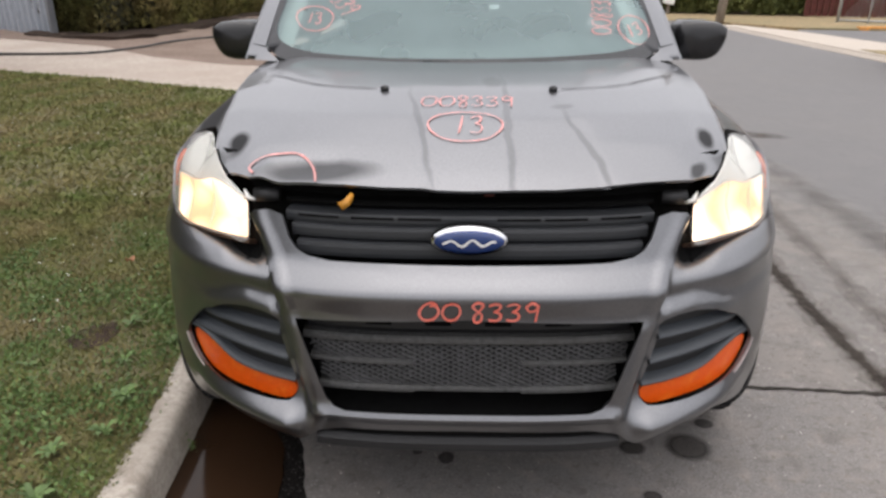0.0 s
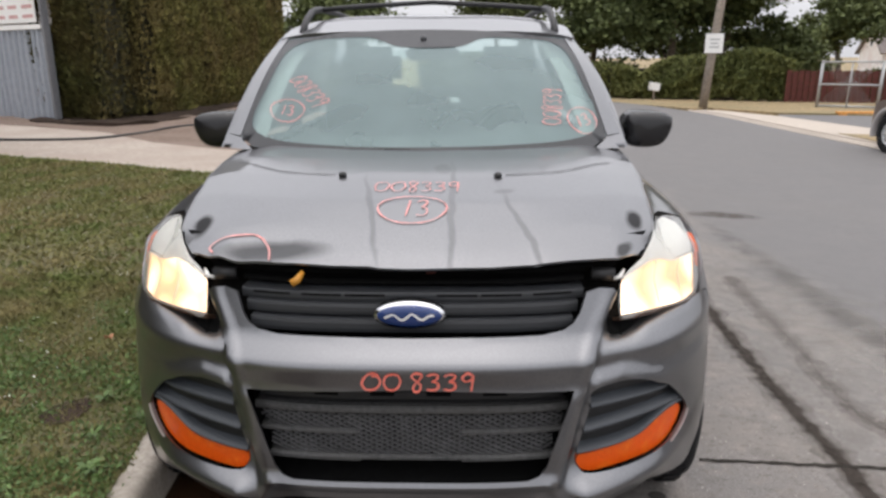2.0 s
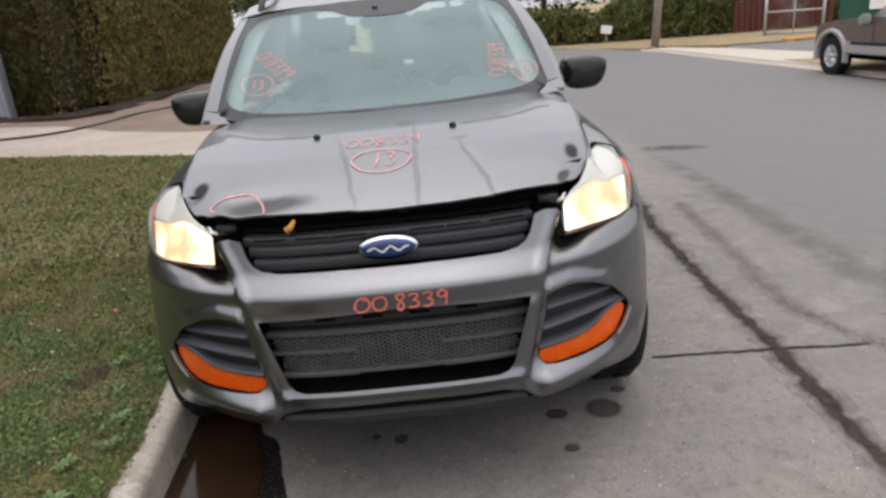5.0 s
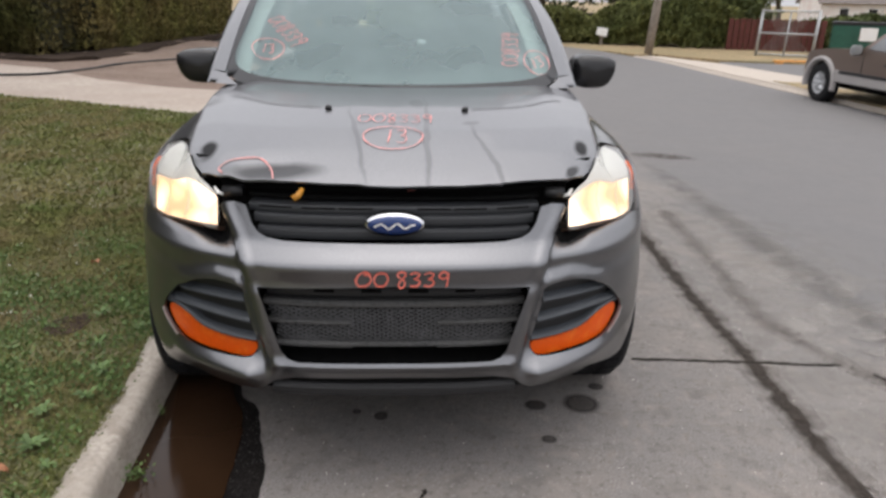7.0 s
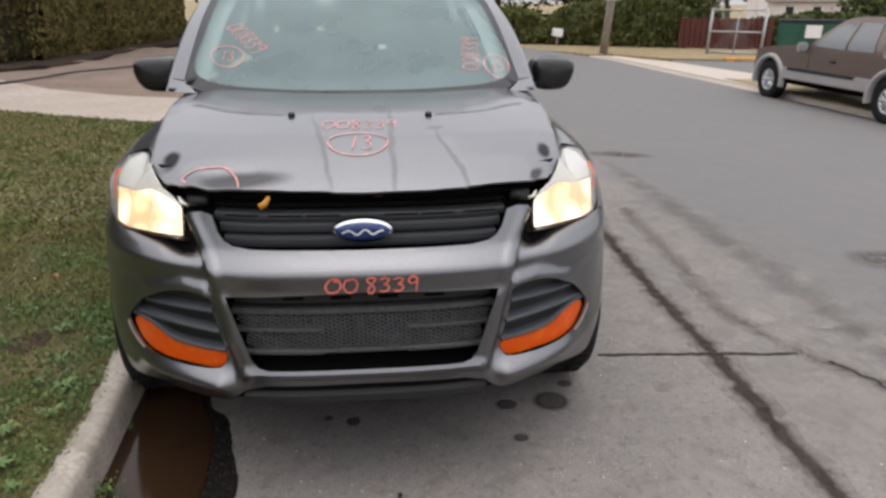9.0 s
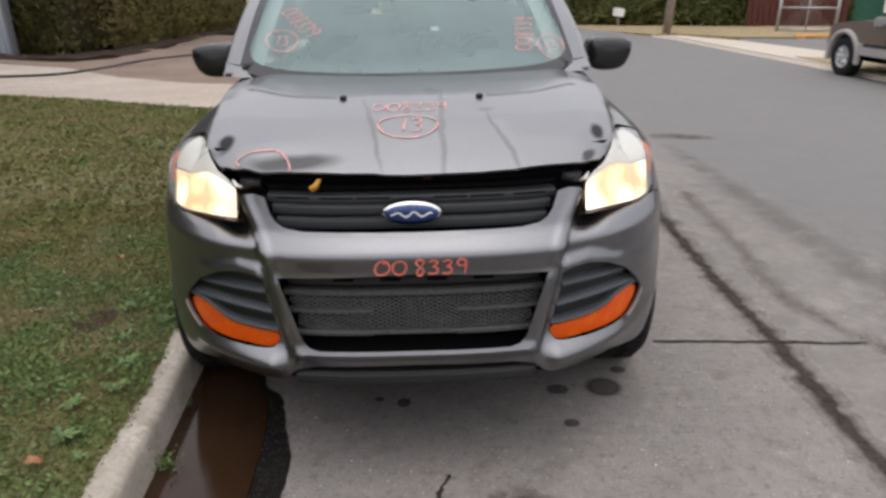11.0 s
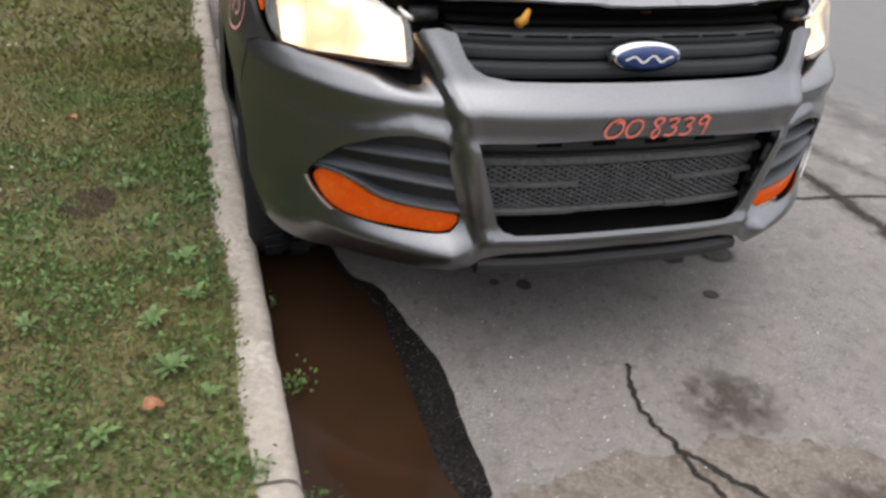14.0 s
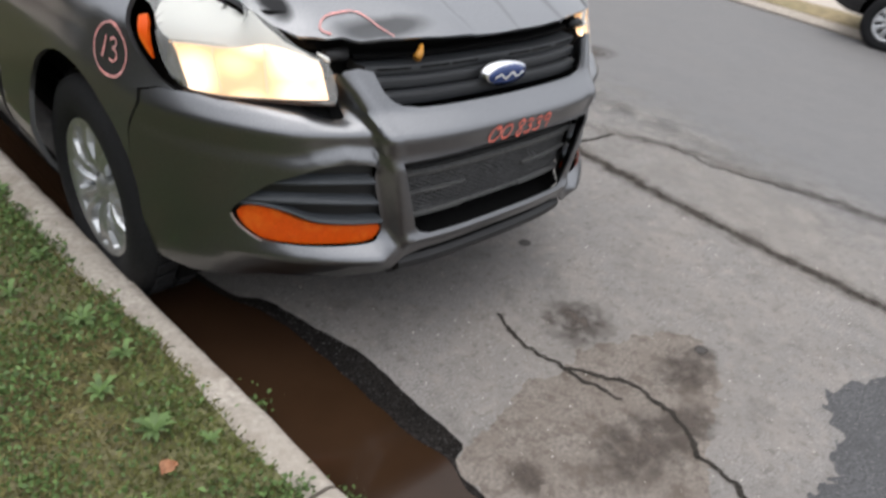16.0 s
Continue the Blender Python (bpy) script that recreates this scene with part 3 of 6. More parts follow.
crack([(0.062, -0.40), (0.115, -0.470), (0.182, -0.560), (0.196, -0.66), (0.183, -0.77), (0.110, -0.89), (0.100, -0.985), (0.075, -1.06), (0.04, -1.25), (0.03, -1.6)], 0.021, 0.020, step=0.006, lift=0.0036)
crack([(0.105, -0.555), (0.095, -0.61)], 0.010, 0.015, step=0.006, lift=0.0042)
crack([(2.02, 0.62), (2.11, 0.39), (2.098, 0.15), (2.18, -0.05), (2.265, -0.24), (2.32, -0.37), (2.40, -0.69), (2.48, -1.1)], 0.016, 0.03, step=0.01, lift=0.0040)
crack([(1.02, 0.755), (1.3, 0.74), (1.5, 0.725), (1.75, 0.70), (1.92, 0.69)], 0.022, 0.012, TAR, lift=0.0040)
SEAM = [(1.72, 3.4), (1.60, 2.4), (1.55, 1.4), (1.54, 0.73), (1.50, 0.1), (1.49, -0.56), (1.505, -0.95), (1.52, -1.8)]
for wide, film, up in ((0.20, PALEVEIL, 0.0018), (0.125, PALEVEIL, 0.0021), (0.095, PALEVEIL, 0.0024), (0.075, PALEVEIL, 0.0027), (0.058, SEAMVEIL, 0.0030)):
    crack(SEAM, wide, 0.020, film, "seam", 0.05, up)
SIDE_SEAM = [(1.95, 3.05), (1.87, 1.9), (1.80, 1.2), (1.92, 0.75), (2.13, 0.38), (2.2, 0.06), (2.3, -0.29), (2.38, -0.67), (2.5, -1.3)]
for wide, film, up in ((0.16, PALEVEIL, 0.0019), (0.08, PALEVEIL, 0.0022), (0.016, SEAMVEIL, 0.0031)):
    crack(SIDE_SEAM, wide, 0.02, film, "seam", 0.06, up)


def blot(c, rx, ry, material, z, seed, edge=0.25, name="stain"):
    pts = []
    for k in range(48):
        t = 2 * math.pi * k / 48
        r = 1 + edge * noise.noise((math.cos(t) * 1.3 + seed, math.sin(t) * 1.3, seed)) + 0.5 * edge * noise.noise((math.cos(t) * 4 + seed, math.sin(t) * 4, seed))
        pts.append((c[0] + rx * r * math.cos(t), c[1] + ry * r * math.sin(t)))
    put(name, *sheet(dense(pts, 0.03), on_road(z), 0.03), material, marks)


def fade(name, color, rough, scale, lo=0.40, hi=0.60, most=1.0):
    """A stain that thins out towards its rim."""
    m = mat(name, color, rough, 0, 0.25, 120, 8, 0.3)
    n, l = m.node_tree.nodes, m.node_tree.links
    tc, no, mr = n.new("ShaderNodeTexCoord"), n.new("ShaderNodeTexNoise"), n.new("ShaderNodeMapRange")
    no.inputs["Scale"].default_value, no.inputs["Detail"].default_value = scale, 7
    mr.inputs["From Min"].default_value, mr.inputs["From Max"].default_value = lo, hi
    l.new(tc.outputs["Object"], no.inputs["Vector"])
    l.new(no.outputs["Fac"], mr.inputs["Value"])
    off, ln, rad, mul = n.new("ShaderNodeVectorMath"), n.new("ShaderNodeVectorMath"), n.new("ShaderNodeMapRange"), n.new("ShaderNodeMath")
    off.operation, ln.operation, mul.operation = "SUBTRACT", "LENGTH", "MULTIPLY"
    flatten = n.new("ShaderNodeVectorMath")
    flatten.operation = "MULTIPLY"
    flatten.inputs[1].default_value = (1, 1, 0)
    off.inputs[1].default_value = (0.5, 0.5, 0)
    l.new(tc.outputs["Generated"], flatten.inputs[0])
    l.new(flatten.outputs[0], off.inputs[0])
    l.new(off.outputs[0], ln.inputs[0])
    rad.inputs["From Min"].default_value, rad.inputs["From Max"].default_value = 0.46, 0.12
    rad.inputs["To Max"].default_value = most
    l.new(ln.outputs["Value"], rad.inputs["Value"])
    l.new(rad.outputs["Result"], mul.inputs[0])
    l.new(mr.outputs["Result"], mul.inputs[1])
    l.new(mul.outputs[0], n["Principled BSDF"].inputs["Alpha"])
    return m


OILFADE = fade("dark_oil_film", (0.076, 0.059, 0.048), 0.85, 17, 0.30, 0.62, 0.95)
PALEFADE = fade("pale_worn_film", (0.30, 0.28, 0.26), 0.95, 6, 0.42, 0.6, 0.7)
WEAKSEAM = fade("faint_seam_film", (0.12, 0.11, 0.10), 0.9, 7, 0.3, 0.6, 0.5)
SPOT = fade("soaked_oil", (0.045, 0.039, 0.035), 0.75, 20, 0.1, 0.4, 1.7)
spots = [(0.716, 0.40, 0.085, 0.078), (0.531, 0.395, 0.05, 0.042), (0.80, 0.53, 0.04, 0.032), (0.545, 0.17, 0.035, 0.028), (-0.06, 0.33, 0.03, 0.035), (-0.15, 0.36, 0.02, 0.02), (0.56, -0.64, 0.035, 0.025)]
for k, (x, y, rx, ry) in enumerate(spots):
    blot((x, y), rx, ry, SPOT, 0.003, 1.1 + k, 0.15, "oil_spot")


def ragged(name, outline, material, z, rough=0.03):
    """A patch with an uneven, well-marked rim."""
    pts = []
    for q in dense(spline(outline, 0.03, True), 0.012):
        n1 = 0.6 * noise.noise((q[0] * 9, q[1] * 9, 2.2)) + 0.6 * noise.noise((q[0] * 37, q[1] * 37, 5.1))
        n2 = 0.6 * noise.noise((q[0] * 9, q[1] * 9, 7.9)) + 0.6 * noise.noise((q[0] * 37, q[1] * 37, 9.4))
        pts.append(q + rough * np.array([n1, n2]))
    put(name, *sheet(pts, on_road(z), 0.03), material, marks)


DIRT = mat("dried_brown_dirt", (0.172, 0.148, 0.128), 0.95, 0, 0.20, 90, 7, 0.4, tint=(0.138, 0.113, 0.094))
mottle(DIRT, 9.0, (0.085, 0.066, 0.052), 0.72, 0.51, 0.61)
mottle(DIRT, 22.0, (0.084, 0.066, 0.053), 0.6, 0.53, 0.62)
speckle(DIRT, 48, (0.25, 0.225, 0.20), 0.5)
# darker grey asphalt with a ragged outline, right of the dirt patch
DARKPATCH = mat("darker_asphalt", (0.066, 0.065, 0.067), 0.7, 0, 0.3, 110, 6, 0.4, spec=0.3)
speckle(DARKPATCH, 60, (0.16, 0.155, 0.15), 0.6)
ragged("dirt_patch", [(-0.52, -0.50), (-0.415, -0.457), (-0.21, -0.42), (0.06, -0.395), (0.306, -0.43), (0.50, -0.49), (0.605, -0.60), (0.53, -0.715), (0.374, -0.805), (0.20, -0.868), (0.03, -0.94), (-0.10, -1.10), (-0.38, -1.12), (-0.47, -0.95), (-0.46, -0.72)], DIRT, 0.0012, 0.055)
ragged("dark_patch", [(0.22, -1.18), (0.40, -1.165), (0.53, -1.14), (0.62, -1.075), (0.74, -1.03), (0.83, -1.055), (0.94, -1.10), (1.2, -1.18), (1.5, -1.45), (1.3, -1.9), (0.7, -1.95), (0.3, -1.6)], DARKPATCH, 0.0016, 0.060)
for k, (x, y, rx, ry) in enumerate(((0.30, -0.29, 0.21, 0.13), (0.42, -0.655, 0.19, 0.11), (0.57, -0.66, 0.05, 0.035), (0.02, -0.77, 0.22, 0.13), (-0.37, -0.63, 0.07, 0.06), (0.20, -0.80, 0.15, 0.09))):
    blot((x, y), rx, ry, OILFADE, 0.0020 + 0.0001 * k, 7.2 + 0.7 * k, 0.6)
blot((2.65, 5.05), 0.42, 0.18, OILFADE, 0.0022, 11.2, 0.3)
blot((3.3, 1.9), 0.35, 0.25, OILFADE, 0.0022, 12.2, 0.3)
blot((2.2, 1.3), 0.9, 2.6, PALEFADE, 0.0010, 13.2, 0.2)
blot((2.35, 2.2), 0.16, 3.4, WEAKSEAM, 0.0018, 16.2, 0.1)

# gutter puddle: wet asphalt with muddy water in the low strip
wet = [(-0.80, 3.2), (-0.70, 1.2), (-0.62, 0.55), (-0.53, 0.40), (-0.472, 0.19), (-0.428, 0.0), (-0.426, -0.15), (-0.425, -0.31), (-0.425, -0.44), (-0.46, -0.46), (-0.50, -0.50), (-0.50, -0.7)]
water_edge = [(-0.85, 3.2), (-0.76, 1.3), (-0.66, 0.6), (-0.58, 0.36), (-0.545, 0.2), (-0.535, 0.0), (-0.53, -0.2), (-0.525, -0.33), (-0.50, -0.46), (-0.525, -0.56), (-0.51, -0.68), (-0.53, -0.9), (-0.60, -1.4), (-0.74, -2.2)]
wl_ = spline(wet, 0.02)
wl_ = [q + np.array([0.008 * noise.noise((q[0] * 20, q[1] * 20, 2)), 0]) for q in wl_]
put("wet_patch", *sheet(list(wl_) + [np.array((kerb_x(y), y)) for y in np.arange(-0.7, 3.2, 0.05)], flat(0.0018), 0.05), WET, marks)
we_ = spline(water_edge, 0.02)
we_ = [q + np.array([0.006 * noise.noise((q[0] * 15, q[1] * 15, 4)), 0]) for q in we_]
puddle = put("puddle", *sheet(list(we_) + [np.array((kerb_x(y) + 0.0, y)) for y in np.arange(-2.2, 3.2, 0.05)], flat(0.006), 0.06), WATER)
tagged(puddle, "brown muddy puddle lying along the kerb", "puddle", kind="structure")

# ---- the parked car ----
CAR = thing("parked_suv", "dark grey sport utility car with damaged hood and lit headlights", "car")
HALF, NOSE, SIDE0, POW = 0.935, -0.06, 0.85, 3.1
_t = np.linspace(0, math.pi / 2, 400)
_cx = np.r_[HALF * np.sin(_t) ** (2 / POW), np.full(80, HALF)]
_cy = np.r_[SIDE0 - (SIDE0 - NOSE) * np.cos(_t), np.linspace(SIDE0, 4.2, 81)[1:]]
_cu = np.r_[0, np.cumsum(np.hypot(np.diff(_cx), np.diff(_cy)))]


def ux(x):
    """Length along the plan outline of the nose at which it is x off the middle."""
    return math.copysign(np.interp(abs(x), _cx[:400], _cu[:400]), x)


def uy(y):
    return float(np.interp(y, _cy, _cu))


FRONTZ = [(0.20, 0.11), (0.28, 0.040), (0.34, 0.020), (0.42, 0.006), (0.52, 0.0), (0.66, 0.0), (0.69, 0.010), (0.744, 0.0), (0.752, 0.004), (0.80, 0.058), (0.86, 0.085), (0.96, 0.13), (1.05, 0.2), (1.15, 0.3)]
SIDEZ = [(0.20, 0.08), (0.30, 0.025), (0.36, 0.012), (0.42, 0.0), (0.52, 0.0), (0.60, 0.0), (0.70, 0.0), (0.78, 0.005), (0.88, 0.030), (0.93, 0.065), (0.98, 0.125), (1.02, 0.19), (1.05, 0.24), (1.12, 0.31), (1.2, 0.37)]


def soft(table, z):
    xs, ys_ = zip(*table)
    return float(sum(np.interp(z + d, xs, ys_) * w for d, w in ((-0.005, 0.25), (0, 0.5), (0.005, 0.25))))


CENTRE = [(0.0, 0.925), (0.06, 0.957), (0.12, 0.987), (0.2, 1.021), (0.35, 1.070), (0.535, 1.105), (0.75, 1.128), (0.95, 1.138), (1.3, 1.14)]


def hood_skin(x, y):
    a = abs(x)
    sh = min(0.8 * 1.05 * a**4, 0.12)
    z = soft(CENTRE, y - sh)
    z -= 0.035 * smooth(0.55, 0.78, a)
    # two shallow creases and the buckled front corner
    for x0, x1 in ((-0.175, -0.08), (0.24, 0.335)):
        c = x1 + (x0 - x1) * min(1, max(0, y) / 0.55)
        z += 0.004 * smooth(c - 0.012, c + 0.012, x) * (1 if x0 > 0 else -1) * (1 - smooth(0.4, 0.6, y))
    if x < 0:
        z -= 0.016 * math.exp(-(((x + 0.40) / 0.09) ** 2) - ((y - 0.14) / 0.035) ** 2)
        z += 0.010 * math.exp(-(((x + 0.49) / 0.03) ** 2) - ((y - 0.15) / 0.04) ** 2)
        z += 0.006 * noise.noise((x * 14, y * 14, 5)) * smooth(-0.35, -0.5, x) * (1 - smooth(0.2, 0.3, y))
    return (x, y, z)


EDGE_Y, EDGE_X = (0.172, 0.235, 0.30, 0.36, 0.45, 0.55, 0.7, 0.94, 1.4), (0.585, 0.622, 0.648, 0.660, 0.668, 0.678, 0.70, 0.72, 0.75)


WIDEZ, WIDE = (0.28, 0.36, 0.44, 0.52, 0.60, 0.70, 0.80, 0.90, 1.0), (0.018, 0.024, 0.024, 0.020, 0.016, 0.011, 0.004, -0.002, -0.008)


def raw_skin(u, z, inset=0.0):
    a = abs(u)
    cx, cy = np.interp(a, _cu, _cx), np.interp(a, _cu, _cy)
    cx += float(np.interp(z, WIDEZ, WIDE)) * smooth(0.66, 0.84, cx)
    w = smooth(0.25, 0.70, cy)
    pf, ps = soft(FRONTZ, z), soft(SIDEZ, z)
    return (math.copysign(cx - (ps + inset) * w, u), cy + (pf + inset) * (1 - w), z)


def skin(u, z, inset=0.0):
    """The car's outer surface: u along the nose and flank, z up; the fender tops roll over to meet the hood."""
    p = raw_skin(u, z, inset)
    if z <= 0.88:
        return p
    b = raw_skin(u, 0.88, inset)
    t = smooth(0.17, 0.30, b[1])
    if t == 0:
        return p
    k = min(1.0, (z - 0.88) / 0.22) * math.pi / 2
    xe = float(np.interp(b[1], EDGE_Y, EDGE_X)) + 0.007
    ze = hood_skin(xe - 0.007, b[1])[2] - 0.004
    x = xe + (abs(b[0]) - xe) * math.cos(k) ** 2.2
    q = (math.copysign(x, u), b[1], 0.88 + (ze - 0.88) * (0.55 * math.sin(k) + 0.45 * k / (math.pi / 2)))
    return tuple(p[i] + (q[i] - p[i]) * t for i in range(3))


def mirror2(half):
    """A closed outline from its right half, given from the bottom middle to the top middle."""
    return half + [(-u, z) for u, z in half[::-1] if abs(u) > 1e-6]


ARCH_Y, ARCH_Z, ARCH_R, ARCH_H = 0.765, 0.385, 0.332, 0.385


def arch(z, side=-1):
    return ARCH_Y + side * ARCH_R * math.sqrt(max(0, 1 - ((z - ARCH_Z) / ARCH_H) ** 2))


LOWER_AP = [(0.0, 0.690), (0.398, 0.678), (0.373, 0.597), (0.347, 0.510), (0.337, 0.475), (0.320, 0.455), (0.290, 0.447), (0.0, 0.447)]
FOG = [(0.447, 0.610), (0.456, 0.664), (0.530, 0.676), (0.592, 0.665), (0.642, 0.638), (0.685, 0.608), (0.744, 0.522), (0.732, 0.474), (0.700, 0.441), (0.640, 0.430), (0.466, 0.430), (0.426, 0.444), (0.414, 0.474), (0.430, 0.54)]


def seg_dist(px, pz, a, b):
    ax, az, bx, bz = *a, *b
    t = max(0, min(1, ((px - ax) * (bx - ax) + (pz - az) * (bz - az)) / ((bx - ax) ** 2 + (bz - az) ** 2)))
    return math.hypot(px - ax - t * (bx - ax), pz - az - t * (bz - az))


FOGLIP = [(0.44, 0.678), (0.53, 0.688), (0.60, 0.675), (0.655, 0.645), (0.70, 0.605)]


RIDGE_Z, RIDGE_X = (0.30, 0.345, 0.426, 0.646, 0.761, 0.83, 0.885), (0.44, 0.418, 0.374, 0.423, 0.452, 0.488, 0.520)


def bumper_skin(u, z):
    """The skin with the proud centre piece, the flare over the fog recess and the prow below."""
    a0 = abs(skin(u, z)[0])
    w = smooth(0.38, 0.45, a0) * (1 - smooth(0.64, 0.80, a0))
    lip = 0.034 * smooth(0.440, 0.392, z) - 0.75 * max(0.0, 0.388 - z)
    x, y, _ = skin(u, z, -w * lip)
    a = abs(x)
    ds = (a - float(np.interp(z, RIDGE_Z, RIDGE_X))) * 0.95
    k = smooth(0.39, 0.47, z)
    off = -0.018 + k * 0.036 * smooth(-0.002, 0.016, ds) * (1 - 0.5 * smooth(0.05, 0.25, ds)) + (1 - k) * 0.018 * smooth(0.0, 0.25, ds)
    off -= 0.006 * max(0.0, 1 - abs(ds + 0.022) / 0.022)
    f = min(seg_dist(a, z, FOGLIP[i], FOGLIP[i + 1]) for i in range(4))
    off -= 0.026 * smooth(0.040, 0.0, f) * (1 - smooth(0.52, 0.72, a)) * smooth(0.0, 0.03, ds)
    off -= 0.010 * smooth(0.14, 0.0, abs(a - 0.415)) * smooth(0.42, 0.35, z)
    if a < 0.37:
        off -= 0.016 * max(0.0, 1 - abs(z - 0.434) / 0.026)
    if ds > 0:
        zb = float(np.interp(a, (0.454, 0.56, 0.668, 0.80, 0.86), (0.752, 0.773, 0.786, 0.794, 0.80)))
        off += 1.3 * max(0.0, z - zb) * smooth(0.03, 0.07, ds) * (1 - smooth(0.80, 0.84, z)) * (1 - smooth(0.74, 0.84, a)) + 1.3 * min(ds, 0.05) * smooth(0.755, 0.80, z) * (1 - smooth(0.06, 0.14, ds))
    return (x, y + off, z)


def umap(pts):
    return [(ux(p[0]), p[1]) for p in pts]


half = [(0.0, 0.392), (0.30, 0.388), (0.365, 0.374), (0.405, 0.345), (0.44, 0.320), (0.49, 0.308), (0.56, 0.300), (0.70, 0.286), (0.80, 0.284)]
lower = umap(half) + [(uy(arch(0.30)), 0.30)]
archline = [(uy(arch(z)), z) for z in (0.33, 0.37, 0.42, 0.50, 0.57)]
upper = [(uy(0.47), 0.66), (ux(0.862), 0.774), (ux(0.835), 0.792), (ux(0.80), 0.797), (ux(0.74), 0.799), (ux(0.66), 0.800), (ux(0.58), 0.799), (ux(0.528), 0.803), (ux(0.519), 0.83), (ux(0.522), 0.880), (ux(0.505), 0.896), (ux(0.470), 0.900), (ux(0.436), 0.893), (ux(0.418), 0.848), (ux(0.400), 0.826), (ux(0.375), 0.813), (ux(0.32), 0.805), (0.0, 0.802)]
BUMPER_OUT = mirror2(lower + archline + upper)
ap = mirror2(umap(LOWER_AP)[::-1])
fogs = [dense(spline([(s * ux(x), z) for x, z in FOG], 0.012, True), 0.012) for s in (1, -1)]
v, f = sheet(dense(BUMPER_OUT, 0.009), bumper_skin, 0.0095, [dense(ap, 0.009)] + fogs)
put("front_bumper", v, f, PAINT, CAR, "scuffed dark grey painted bumper", True, 0.007)


def back(fn, d):
    return lambda u, z: (lambda p: (p[0], p[1] + d, p[2]))(fn(u, z))


def pushed(d):
    return lambda u, z: skin(u, z, d)


# lower grille: backing coloured black for the shaded depth, slats, lattice and a blank centre plate
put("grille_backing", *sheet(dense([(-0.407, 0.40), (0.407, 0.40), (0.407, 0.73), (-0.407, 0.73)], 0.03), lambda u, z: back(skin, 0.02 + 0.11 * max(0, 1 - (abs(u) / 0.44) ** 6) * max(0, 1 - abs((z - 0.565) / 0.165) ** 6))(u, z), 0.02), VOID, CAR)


def bar(name, u0, u1, z0, z1, depth, proud, material, bulge=0.006):
    """A horizontal slat following the nose."""
    n = max(6, int(abs(u1 - u0) / 0.015))
    vs, fs = [], []
    for i in range(n + 1):
        u = u0 + (u1 - u0) * i / n
        for z, d in ((z0, depth), (z0, proud + bulge), (z0 + 0.3 * (z1 - z0), proud), (z0 + 0.75 * (z1 - z0), proud), (z1, proud + bulge), (z1, depth)):
            x, y, _ = skin(u, (z0 + z1) / 2)
            vs.append((x, y + d, z))
    for i in range(n):
        for k in range(5):
            fs.append((i * 6 + k, (i + 1) * 6 + k, (i + 1) * 6 + k + 1, i * 6 + k + 1))
    fs += [tuple(range(6)), tuple(range(n * 6, n * 6 + 6))[::-1]]
    return put(name, vs, fs, material, CAR, "", False)


bar("grille_slat", -0.385, 0.385, 0.626, 0.662, 0.10, 0.050, BLACK)
bar("grille_slat", -0.395, 0.395, 0.603, 0.624, 0.10, 0.030, DUSTY)
for s in (-1, 1):
    bar("grille_slat", s * 0.128, s * 0.382, 0.546, 0.560, 0.09, 0.030, DUSTY)
    bar("grille_slat", s * 0.128, s * 0.362, 0.472, 0.490, 0.09, 0.026, DUSTY)
    bar("grille_slat", s * 0.0, s * 0.128, 0.474, 0.488, 0.09, 0.030, DUSTY)
for c in (-0.21, -0.07, 0.07, 0.21):
    bar("grille_notch", c - 0.03, c + 0.03, 0.646, 0.656, 0.06, 0.047, VOID, 0.0)


def lattice(name, u0, u1, z0, z1, inset, taper=0.0):
    """Diamond mesh of thin crossing bars."""
    lots = []
    h, p = z1 - z0, 0.026
    for sgn in (1, -1):
        k = u0 - h * 2
        while k < u1 + h * 2:
            a = [(k + sgn * 2 * (z - z0), z) for z in np.linspace(z0, z1, 7)]
            a = [q for q in a if u0 + taper * (z1 - q[1]) <= q[0] <= u1 - taper * (z1 - q[1])]
            if len(a) > 1:
                lots.append(ribbon(a, 0.0058, back(skin, inset + 0.002 * sgn), 0.0))
            k += p
    put(name, *merge(*lots), MESHGREY, CAR, "", False, 0.004)


lattice("grille_mesh", -0.39, 0.39, 0.558, 0.604, 0.042, 0.25)
lattice("grille_mesh", -0.375, 0.375, 0.488, 0.560, 0.040, 0.25)
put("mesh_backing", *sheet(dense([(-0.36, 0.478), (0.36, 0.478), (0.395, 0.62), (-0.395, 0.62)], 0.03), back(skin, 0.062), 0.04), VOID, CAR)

# lower valance
bar("valance", -0.372, 0.372, 0.322, 0.366, 0.30, -0.028, BLACK, 0.016)
bar("valance_step", -0.365, 0.365, 0.371, 0.394, 0.22, -0.010, VOID, 0.0)
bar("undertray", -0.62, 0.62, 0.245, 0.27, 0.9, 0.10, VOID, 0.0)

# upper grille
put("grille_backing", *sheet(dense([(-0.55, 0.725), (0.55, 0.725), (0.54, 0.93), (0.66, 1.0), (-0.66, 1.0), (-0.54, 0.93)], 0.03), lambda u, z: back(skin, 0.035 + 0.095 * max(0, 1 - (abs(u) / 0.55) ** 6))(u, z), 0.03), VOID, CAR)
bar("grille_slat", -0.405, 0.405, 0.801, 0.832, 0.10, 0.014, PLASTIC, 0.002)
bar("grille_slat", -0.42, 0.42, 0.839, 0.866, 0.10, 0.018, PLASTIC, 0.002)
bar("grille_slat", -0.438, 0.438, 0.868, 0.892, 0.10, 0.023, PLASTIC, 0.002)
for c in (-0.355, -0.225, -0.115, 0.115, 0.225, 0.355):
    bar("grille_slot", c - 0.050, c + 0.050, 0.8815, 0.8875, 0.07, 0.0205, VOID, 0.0)
